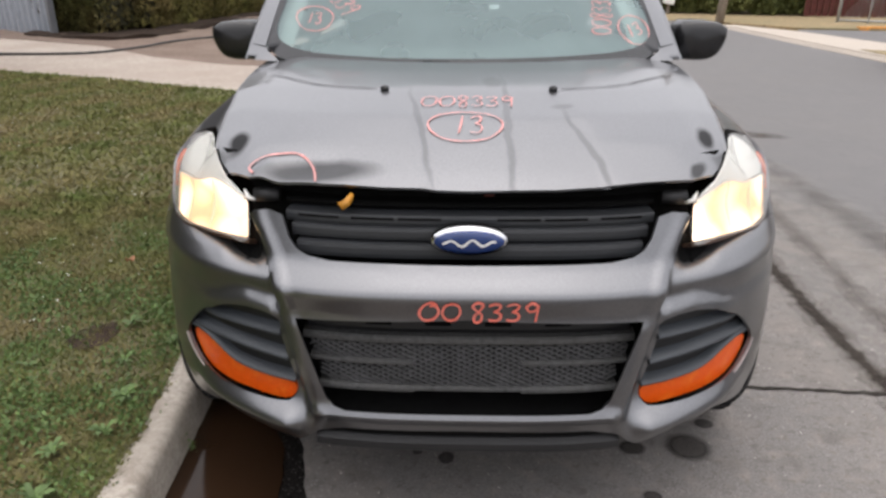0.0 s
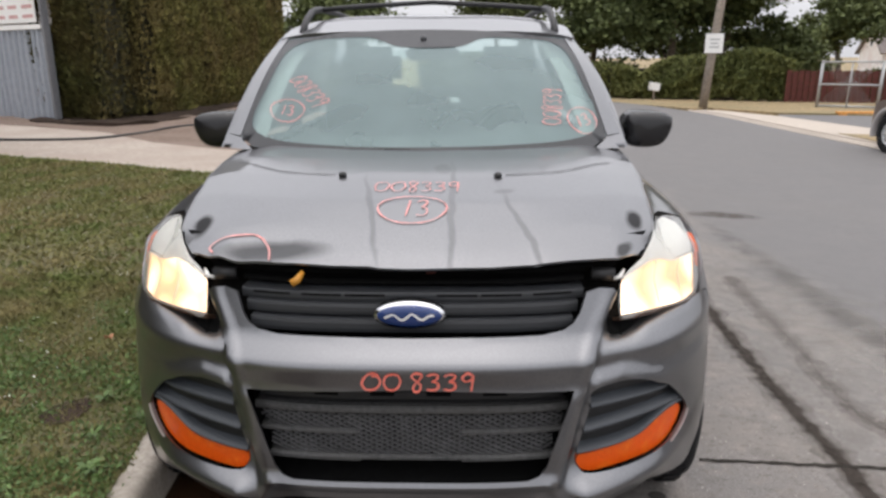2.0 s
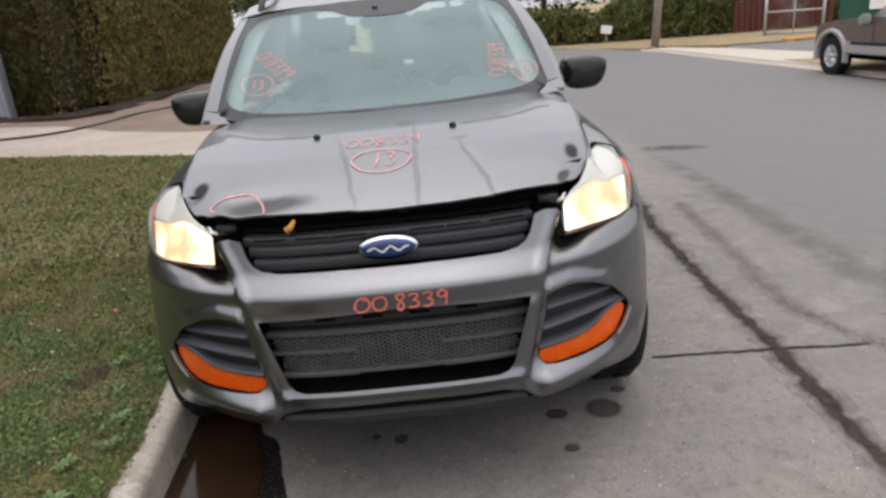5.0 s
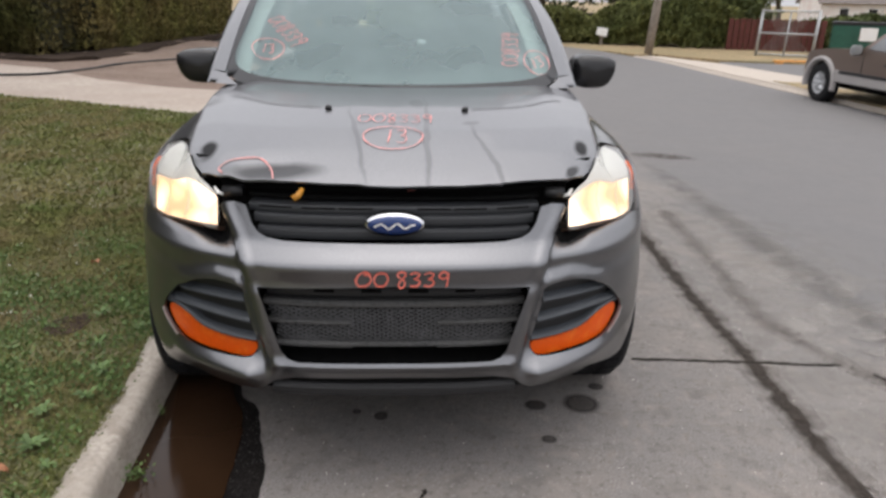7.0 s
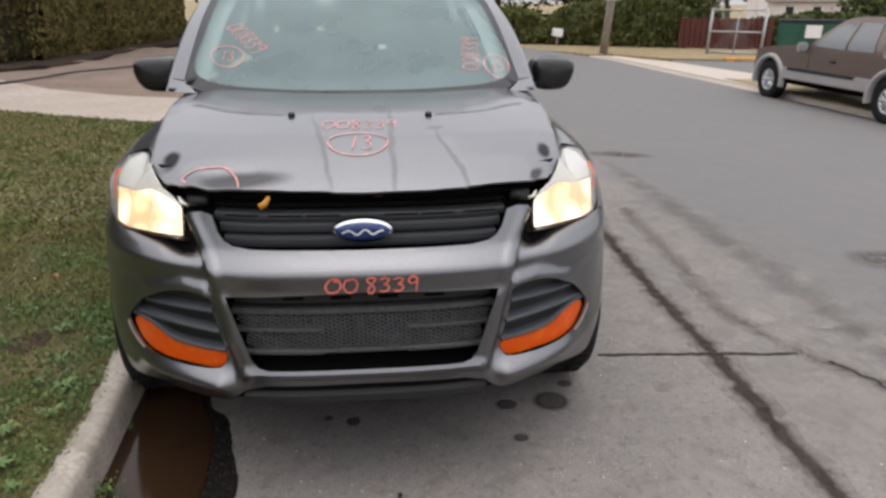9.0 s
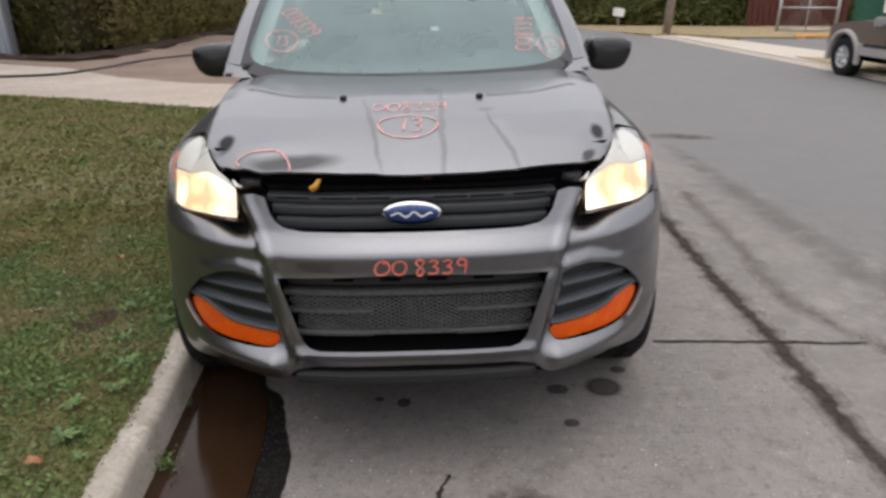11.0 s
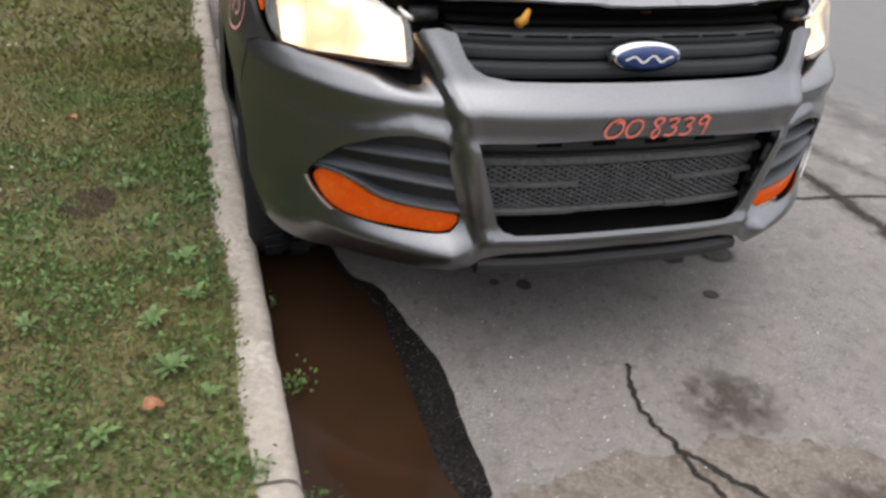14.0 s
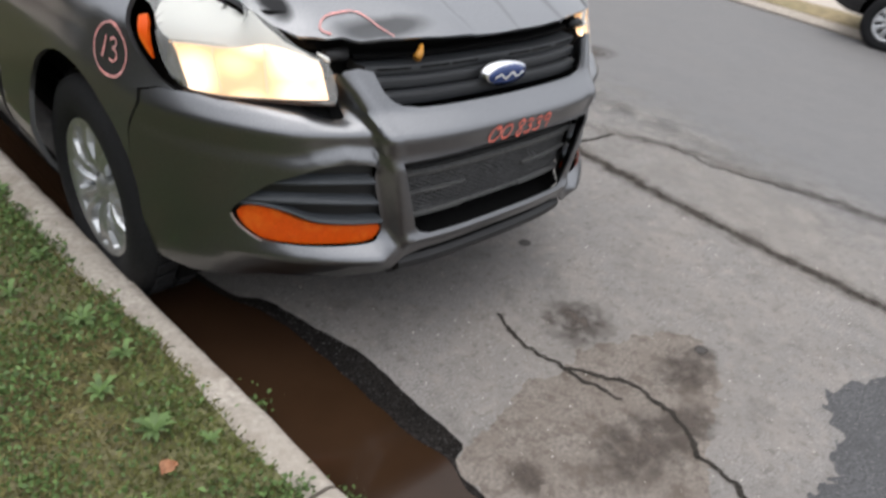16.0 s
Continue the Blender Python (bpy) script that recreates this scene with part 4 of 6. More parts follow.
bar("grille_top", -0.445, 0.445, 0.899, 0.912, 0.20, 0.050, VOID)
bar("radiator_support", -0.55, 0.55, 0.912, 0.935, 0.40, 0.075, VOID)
put("orange_tag", *tube([(-0.298, 0.062, 0.913), (-0.283, 0.068, 0.921), (-0.270, 0.078, 0.940)], [0.012, 0.011, 0.006], 6), YELLOW, CAR, "torn orange plastic tag")
put("warning_label", *tube([(0.035, 0.12, 0.925), (0.06, 0.12, 0.925)], 0.003, 6), REDWALL, CAR)

# oval badge
bz, by = 0.855, -0.002
for nm, rx, rz, dy, mt in (("badge_rim", 0.0875, 0.0345, 0.0, CHROME), ("badge_field", 0.0795, 0.0285, -0.004, BADGE)):
    vs, fs = [(0, by + dy - 0.010, bz)], []
    for r, d in ((0.6, -0.008), (0.93, -0.004), (1.0, 0.0), (1.0, 0.03)):
        for k in range(40):
            t = 2 * math.pi * k / 40
            vs.append((rx * r * math.cos(t), by + dy + d, bz + rz * r * math.sin(t)))
    fs = [(0, 1 + k, 1 + (k + 1) % 40) for k in range(40)]
    for i in range(3):
        fs += [(1 + i * 40 + k, 1 + (i + 1) * 40 + k, 1 + (i + 1) * 40 + (k + 1) % 40, 1 + i * 40 + (k + 1) % 40) for k in range(40)]
    put(nm, vs, fs, mt, CAR, "blue oval emblem" if mt == BADGE else "")
wave = [np.array((u, 0.0075 * math.sin(u * 130 + 0.6) * (1 - (u / 0.075) ** 2))) for u in np.linspace(-0.060, 0.060, 60)]
put("badge_scroll", *ribbon(wave, 0.0060, lambda u, z: (u, by - 0.0145 + 3.0 * (u * u * 0.3 + z * z * 2), bz + z), 0.001), WHITE, CAR, "silver wave on the emblem")

# fog recesses: dark bezel, ribs and the orange reflector
for s in (1, -1):
    fg = [(s * ux(x), z) for x, z in FOG]
    big = [(s * ux(x + (0.012 if x > 0.6 else -0.012)), z + (0.010 if z > 0.55 else -0.010)) for x, z in FOG]
    rec = thing("fog_recess", "", "")
    rec.parent = CAR
    v, f = sheet(dense(big if s > 0 else big[::-1], 0.015), pushed(0.044), 0.025)
    put("fog_bezel", v, f, BLACK, rec)
    for line, hgt, out in ((((0.449, 0.616), (0.50, 0.618), (0.58, 0.617), (0.675, 0.610)), 0.013, 0.004), (((0.434, 0.551), (0.50, 0.557), (0.60, 0.560), (0.722, 0.552)), 0.013, 0.004), (((0.418, 0.493), (0.50, 0.496), (0.590, 0.505), (0.635, 0.526), (0.690, 0.542), (0.742, 0.538)), 0.010, 0.001)):
        vs, fs = [], []
        pts = spline([(s * ux(x), z) for x, z in line], 0.02)
        for u, z in pts:
            for dz, ins in ((hgt, 0.044), (0.25 * hgt, out + 0.010), (-0.1 * hgt, out + 0.006), (-0.5 * hgt, out + 0.008), (-hgt, 0.044)):
                vs.append(skin(u, z + dz, ins))
        for q in range(len(pts) - 1):
            for k in range(4):
                a = (q * 5 + k, q * 5 + k + 1, (q + 1) * 5 + k + 1, (q + 1) * 5 + k)
                fs.append(a if s < 0 else a[::-1])
        put("fog_rib", vs, fs, BLUEPLASTIC, rec)
    amb = [(0.731, 0.508), (0.718, 0.468), (0.690, 0.436), (0.640, 0.425), (0.540, 0.425), (0.455, 0.425), (0.428, 0.442), (0.418, 0.466), (0.424, 0.478), (0.460, 0.481), (0.560, 0.488), (0.615, 0.498), (0.650, 0.518), (0.688, 0.533), (0.715, 0.530)]
    am = dense(spline([(s * ux(x), z) for x, z in amb], 0.012, True), 0.012)
    put("orange_reflector", *sheet(am, pushed(0.020), 0.02), AMBER, rec, "bright orange side reflector", True, 0.012)
    brim = spline([(s * ux(x), z) for x, z in ((0.750, 0.510), (0.740, 0.482), (0.718, 0.452), (0.700, 0.437))], 0.01)
    put("reflector_brim", *ribbon(brim, 0.006, pushed(-0.012), 0.0), STEELTRIM, rec, "pale worn brim", True, 0.004)
    # broken mounting tab and clip at the headlamp corner
    put("broken_tab", *tube([skin(s * ux(0.518), 0.904, 0.02), skin(s * ux(0.530), 0.913, 0.0), skin(s * ux(0.545), 0.925, 0.01)], [0.005, 0.006, 0.003], 6), LAMPWHITE, CAR, "cracked clear plastic tab")
    put("buffer_bracket", *tube([skin(s * ux(0.46), 0.915, 0.05), skin(s * ux(0.52), 0.912, 0.03)], 0.018, 8), BLACK, CAR)

# headlights
HL = [(0.541, 0.821), (0.62, 0.819), (0.72, 0.814), (0.81, 0.806), (0.90, 0.806), (0.945, 0.822), (0.985, 0.848), (1.035, 0.885), (1.095, 0.925), (1.165, 0.953), (1.16, 0.972), (1.09, 1.000), (1.00, 1.030), (0.905, 1.053), (0.80, 1.069), (0.735, 1.072), (0.695, 1.040), (0.656, 0.985), (0.618, 0.945), (0.582, 0.926), (0.542, 0.904)]
SPLIT = [(0.558, 0.905), (0.628, 0.929), (0.697, 0.941), (0.80, 0.934), (0.935, 0.908)]
for s in (1, -1):
    lamp = thing("headlight", "", "")
    lamp.parent = CAR
    lamp["label"] = "lit headlight with hazed clear lens"
    front = HL[:6] + [(0.968, 0.850), (0.985, 0.895), (1.025, 0.938), (1.09, 0.962)] + HL[10:]
    smoothhl = spline([(s * x, z) for x, z in front], 0.012, True)
    put("lens", *sheet(dense(smoothhl, 0.012), pushed(-0.004), 0.016), LENS, lamp, "hazed clear lens")
    upper_in = SPLIT + [(0.985, 0.925), (1.03, 0.945), (1.06, 0.975), (1.00, 1.016), (0.90, 1.042), (0.80, 1.058), (0.738, 1.061), (0.704, 1.034), (0.664, 0.980), (0.626, 0.941), (0.584, 0.921)]
    put("housing", *sheet(dense([(s * x, z) for x, z in upper_in], 0.015), pushed(0.022), 0.02), LAMPWHITE, lamp, "pale inner housing")
    low = [(0.547, 0.818), (0.62, 0.816), (0.72, 0.811), (0.81, 0.803), (0.895, 0.803), (0.915, 0.850), (0.935, 0.904)] + SPLIT[::-1][1:] + [(0.550, 0.89)]

    def bowl(u, z):
        a = abs(u)
        k = max(0, 1 - ((a - ux(0.70)) / 0.20) ** 2) * max(0, 1 - ((z - 0.87) / 0.055) ** 2)
        f = max(0, 1 - ((a - ux(0.60)) / 0.055) ** 2) * max(0, 1 - ((z - 0.865) / 0.04) ** 2)
        return skin(u, z, 0.018 + 0.022 * k + 0.016 * f)

    put("reflector", *sheet(dense([(s * x, z) for x, z in low], 0.012), bowl, 0.014), LAMPGLOW, lamp, "glowing warm reflector")
    put("lamp_divider", *ribbon(spline([(s * x, z) for x, z in SPLIT], 0.02), 0.008, pushed(0.008), 0.0), LAMPWHITE, lamp, "", True, 0.012)
    for k, (x0, z0, x1, z1) in enumerate(((0.655, 0.818, 0.648, 0.938), (0.735, 0.812, 0.742, 0.930))):
        rib = spline([(s * ux(x0), z0), (s * ux((x0 + x1) / 2 - 0.008), (z0 + z1) / 2), (s * ux(x1), z1)], 0.02)
        put("reflector_rib", *ribbon(rib, 0.003, bowl, 0.003), LAMPWHITE, lamp, "", True, 0.004)
    trim = [(s * x, z) for x, z in [(0.940, 0.910), (0.918, 0.885), (0.900, 0.810), (0.915, 0.812), (0.958, 0.845), (0.952, 0.862)]]
    put("side_trim", *sheet(dense(trim, 0.012), pushed(0.006), 0.015), CHROME, lamp, "chrome side strip", True, 0.006)
    mk = [(s * x, z) for x, z in [(1.002, 0.852), (1.026, 0.872), (1.055, 0.898), (1.078, 0.918), (1.098, 0.936), (1.072, 0.944), (1.040, 0.930), (1.010, 0.893)]]
    put("side_marker", *sheet(dense(mk, 0.012), pushed(0.012), 0.015), AMBER, lamp, "orange side marker", True, 0.008)
    rim = [(s * ux(x), z) for x, z in [(0.528, 0.814), (0.69, 0.808), (0.75, 0.799), (0.797, 0.799)]]
    put("lower_trim", *ribbon(spline(rim, 0.02), 0.010, pushed(0.006), 0.0), LAMPEDGE, lamp, "", True, 0.04)
    gap = [(s * ux(x), z) for x, z in [(0.505, 0.826), (0.69, 0.818), (0.80, 0.800), (0.80, 0.775), (0.69, 0.775), (0.50, 0.765)]]
    put("lamp_gap", *sheet(dense(gap, 0.015), pushed(0.045), 0.02), VOID, lamp)


# hood
hood_half = [(0.0, 0.060), (0.2, 0.066), (0.34, 0.083), (0.45, 0.110), (0.525, 0.134), (0.585, 0.174), (0.622, 0.235), (0.648, 0.30), (0.660, 0.36), (0.668, 0.45), (0.678, 0.55), (0.70, 0.7), (0.72, 0.94), (0.728, 1.05), (0.73, 1.13), (0.712, 1.125), (0.60, 1.055), (0.45, 0.98), (0.25, 0.92), (0.0, 0.90)]
HOODPAINT = PAINT.copy()
HOODPAINT.name = "darkened_hood_paint"


def streaks(m):
    """Painted-in dark reflections and black corner patches of the hood and fender tops."""
    n, l = m.node_tree.nodes, m.node_tree.links
    p = n["Principled BSDF"]
    base = p.inputs["Base Color"].links[0].from_socket
    tc = n.new("ShaderNodeTexCoord")
    no = n.new("ShaderNodeTexNoise")
    no.inputs["Scale"].default_value = 9
    l.new(tc.outputs["Object"], no.inputs["Vector"])
    wob = n.new("ShaderNodeVectorMath")
    wob.operation = "MULTIPLY_ADD"
    l.new(no.outputs["Color"], wob.inputs[0])
    wob.inputs[1].default_value = (0.03, 0.03, 0)
    l.new(tc.outputs["Object"], wob.inputs[2])
    fac = None
    # long streaks and the left fender band are reflections painted into the colour
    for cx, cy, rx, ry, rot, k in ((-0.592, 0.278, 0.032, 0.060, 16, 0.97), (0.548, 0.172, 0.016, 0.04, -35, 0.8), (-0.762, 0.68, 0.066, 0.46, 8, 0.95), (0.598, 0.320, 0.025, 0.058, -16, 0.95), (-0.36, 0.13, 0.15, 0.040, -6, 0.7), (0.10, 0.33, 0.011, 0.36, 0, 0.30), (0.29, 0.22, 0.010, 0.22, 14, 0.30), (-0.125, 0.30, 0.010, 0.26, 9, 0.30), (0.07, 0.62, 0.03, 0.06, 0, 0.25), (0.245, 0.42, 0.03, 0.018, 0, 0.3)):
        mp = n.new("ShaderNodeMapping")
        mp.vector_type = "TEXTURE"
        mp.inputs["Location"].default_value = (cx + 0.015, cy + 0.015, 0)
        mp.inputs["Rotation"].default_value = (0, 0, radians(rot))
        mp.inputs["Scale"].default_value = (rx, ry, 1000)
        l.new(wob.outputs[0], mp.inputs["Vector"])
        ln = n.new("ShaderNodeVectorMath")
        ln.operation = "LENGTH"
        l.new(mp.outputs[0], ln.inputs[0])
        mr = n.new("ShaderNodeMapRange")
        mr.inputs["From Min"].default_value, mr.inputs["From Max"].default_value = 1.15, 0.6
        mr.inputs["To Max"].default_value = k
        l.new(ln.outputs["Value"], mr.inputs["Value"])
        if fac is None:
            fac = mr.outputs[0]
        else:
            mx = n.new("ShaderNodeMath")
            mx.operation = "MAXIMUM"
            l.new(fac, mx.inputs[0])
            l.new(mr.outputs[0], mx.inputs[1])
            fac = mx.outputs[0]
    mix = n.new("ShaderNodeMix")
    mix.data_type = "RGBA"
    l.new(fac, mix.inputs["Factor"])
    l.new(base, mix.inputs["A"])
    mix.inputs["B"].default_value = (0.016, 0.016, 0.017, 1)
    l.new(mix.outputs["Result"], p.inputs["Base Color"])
    inv = n.new("ShaderNodeMapRange")
    inv.inputs["To Min"].default_value, inv.inputs["To Max"].default_value = 0.9, 0.03
    l.new(fac, inv.inputs["Value"])
    l.new(inv.outputs[0], p.inputs["Coat Weight"])
    inv2 = n.new("ShaderNodeMapRange")
    inv2.inputs["To Min"].default_value, inv2.inputs["To Max"].default_value = 0.35, 0.8
    l.new(fac, inv2.inputs["Value"])
    l.new(inv2.outputs[0], p.inputs["Roughness"])
    inv3 = n.new("ShaderNodeMapRange")
    inv3.inputs["To Min"].default_value, inv3.inputs["To Max"].default_value = 0.9, 0.0
    l.new(fac, inv3.inputs["Value"])
    l.new(inv3.outputs[0], p.inputs["Metallic"])
    inv4 = n.new("ShaderNodeMapRange")
    inv4.inputs["To Min"].default_value, inv4.inputs["To Max"].default_value = 0.5, 0.12
    l.new(fac, inv4.inputs["Value"])
    l.new(inv4.outputs[0], p.inputs["Specular IOR Level"])


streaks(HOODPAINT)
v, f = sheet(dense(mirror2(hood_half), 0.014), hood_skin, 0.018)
hood = put("hood", v, f, HOODPAINT, CAR, "grey hood with painted dark reflections, black patches and a dented corner", True, 0.007)
for s in (-1, 1):
    seam = spline([(s * 0.62, 0.77), (s * 0.44, 0.60), (s * 0.26, 0.545)], 0.02)
    put("hood_crease", *ribbon(seam, 0.007, hood_skin, 0.0025), BLACK, hood)
    nz = hood_skin(s * 0.237, 0.535)
    bm = bmesh.new()
    bmesh.ops.create_uvsphere(bm, u_segments=12, v_segments=8, radius=0.013)
    bmesh.ops.scale(bm, vec=(1, 1, 0.7), verts=bm.verts)
    bmesh.ops.translate(bm, vec=(nz[0], nz[1], nz[2] + 0.005), verts=bm.verts)
    part("washer_nozzle", bm, BLACK, hood, "", True)

# fenders, doors and the rest of the flanks
for s in (1, -1):
    fe = [(s * uy(arch(0.57)), 0.57), (s * uy(0.474), 0.662), (s * ux(0.866), 0.776), (s * ux(0.840), 0.792), (s * ux(0.812), 0.797), (s * ux(0.834), 0.815), (s * ux(0.851), 0.842), (s * ux(0.874), 0.898), (s * ux(0.892), 0.943), (s * ux(0.900), 0.968), (s * ux(0.878), 1.003), (s * ux(0.850), 1.034), (s * ux(0.805), 1.063), (s * ux(0.745), 1.086), (s * ux(0.76), 1.10), (s * uy(0.35), 1.10), (s * uy(0.6), 1.10), (s * uy(0.95), 1.10), (s * uy(1.38), 1.10), (s * uy(1.36), 0.70), (s * uy(1.33), 0.25), (s * uy(arch(0.25, 1)), 0.25)]
    fe += [(s * uy(ARCH_Y + ARCH_R * math.cos(t)), ARCH_Z + ARCH_H * math.sin(t)) for t in np.linspace(-0.2, 2.60, 22)]
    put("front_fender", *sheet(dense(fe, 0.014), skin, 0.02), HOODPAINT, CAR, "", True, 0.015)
    for nm, y0, y1 in (("front_door", 1.39, 2.42), ("rear_door", 2.43, 3.3)):
        d = [(s * uy(y0), 0.30), (s * uy(y1), 0.30), (s * uy(y1), 1.09), (s * uy(y0), 1.09)]
        door = put(nm, *sheet(dense(d, 0.05), skin, 0.06), PAINT, CAR, "", True, 0.03)
        boxed("door_handle", (s * 0.95, y1 - 0.2, 0.93), (0.03, 0.2, 0.035), PAINT, door)
    sill = [(s * uy(1.30), 0.22), (s * uy(3.3), 0.22), (s * uy(3.3), 0.30), (s * uy(1.30), 0.30)]
    put("sill", *sheet(dense(sill, 0.05), skin, 0.06), BLACK, CAR, "", True, 0.02)
    q = [(s * uy(3.31), 0.30), (s * uy(4.2), 0.30), (s * uy(4.2), 1.09), (s * uy(3.31), 1.09)]
    q = [(s * uy(3.31), 0.72)] + [(s * uy(3.44 - 0.385 * math.cos(t)), 0.36 + 0.38 * math.sin(t)) for t in np.linspace(1.25, 3.0, 16)] + [(s * uy(4.2), 0.35), (s * uy(4.2), 1.09), (s * uy(3.31), 1.09)]
    put("rear_quarter", *sheet(dense(q, 0.05), skin, 0.06), PAINT, CAR, "", True, 0.03)
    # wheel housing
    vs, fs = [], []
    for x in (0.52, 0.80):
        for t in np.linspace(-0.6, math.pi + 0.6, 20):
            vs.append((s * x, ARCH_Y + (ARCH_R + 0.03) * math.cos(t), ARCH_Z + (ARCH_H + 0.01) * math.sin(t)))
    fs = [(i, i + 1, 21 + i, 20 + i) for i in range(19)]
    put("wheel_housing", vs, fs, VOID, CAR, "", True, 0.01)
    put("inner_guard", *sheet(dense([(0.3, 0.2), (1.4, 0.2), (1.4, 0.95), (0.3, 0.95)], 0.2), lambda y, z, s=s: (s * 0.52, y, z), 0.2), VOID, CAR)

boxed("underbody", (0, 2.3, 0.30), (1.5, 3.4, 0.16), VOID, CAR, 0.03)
boxed("tail", (0, 4.22, 0.72), (1.75, 0.10, 0.80), PAINT, CAR, 0.05)


# windscreen, roof and cabin
def cabin_x(t):
    """The cabin stands a little off the middle of the dented front."""
    return -0.022 - 0.018 * t


def screen(a, t):
    """Windscreen: a across from -1 to 1, t from the cowl to the roof."""
    x = cabin_x(t) + a * (0.708 * (1 - t) + 0.650 * t)
    y = 0.915 + 0.765 * t + a * a * (0.235 * (1 - t) + 0.14 * t)
    z = 1.128 + 0.42 * t + 0.035 * math.sin(math.pi * min(t, 1)) + a * a * (0.03 * (1 - t) - 0.03 * t)
    return (x, y, z)


ws = dense([(-1, 0), (1, 0), (1, 1.05), (-1, 1.05)], 0.04)
glass_ob = put("windscreen", *sheet(ws, screen, 0.06), GLASS, CAR, "dusty tinted windscreen with grease pencil numbers")
glass_ob.visible_shadow = False


def screen_up(a, t):
    p = screen(a, t)
    return (p[0], p[1] - 0.002, p[2] + 0.003)


foot = [(-1.10, -0.10), (-0.90, -0.07), (-0.985, -0.02), (-1.022, 0.09), (-1.022, 0.25), (-1.10, 0.25)]
for s in (-1, 1):
    put("pillar_foot", *sheet(dense([(s * -a, t) for a, t in foot], 0.04), lambda a, t: (lambda p: (p[0], p[1] - 0.001, p[2] + 0.0015))(screen(a, t)), 0.05), PAINT, CAR)
frit = [(-0.80, -0.06), (0.80, -0.06), (0.91, -0.05), (0.985, -0.01), (1.02, 0.10), (1.03, 0.25), (1.015, 0.45), (1.0, 0.70), (0.995, 1.03), (0.6, 1.055), (-0.6, 1.055), (-0.995, 1.03), (-1.0, 0.70), (-1.005, 0.45), (-1.02, 0.25), (-1.02, 0.10), (-0.985, -0.01), (-0.91, -0.05)]
hole = [(-0.968, 0.20), (-0.963, 0.12), (-0.935, 0.065), (-0.87, 0.03), (-0.736, 0.012), (-0.42, 0.016), (0.02, 0.024), (0.45, 0.018), (0.755, 0.012), (0.89, 0.03), (0.95, 0.065), (0.980, 0.133), (0.982, 0.24), (0.965, 0.42), (0.958, 0.68), (0.950, 0.82), (0.915, 0.925), (0.825, 0.985), (0.58, 0.99), (0.40, 0.965), (0.30, 0.88), (0.22, 0.835), (0.04, 0.818), (-0.14, 0.832), (-0.222, 0.87), (-0.33, 0.96), (-0.44, 0.99), (-0.72, 0.995), (-0.865, 0.965), (-0.936, 0.85), (-0.950, 0.70), (-0.954, 0.43)]
put("black_border", *sheet(dense(frit, 0.04), screen_up, 0.06, [dense(spline(hole, 0.03, True), 0.03)]), CERAMIC, CAR)
put("mirror_mount", *tube([screen_up(0.0, 0.95), screen_up(0.0, 0.92)], [0.015, 0.013], 8), PLASTIC, CAR)
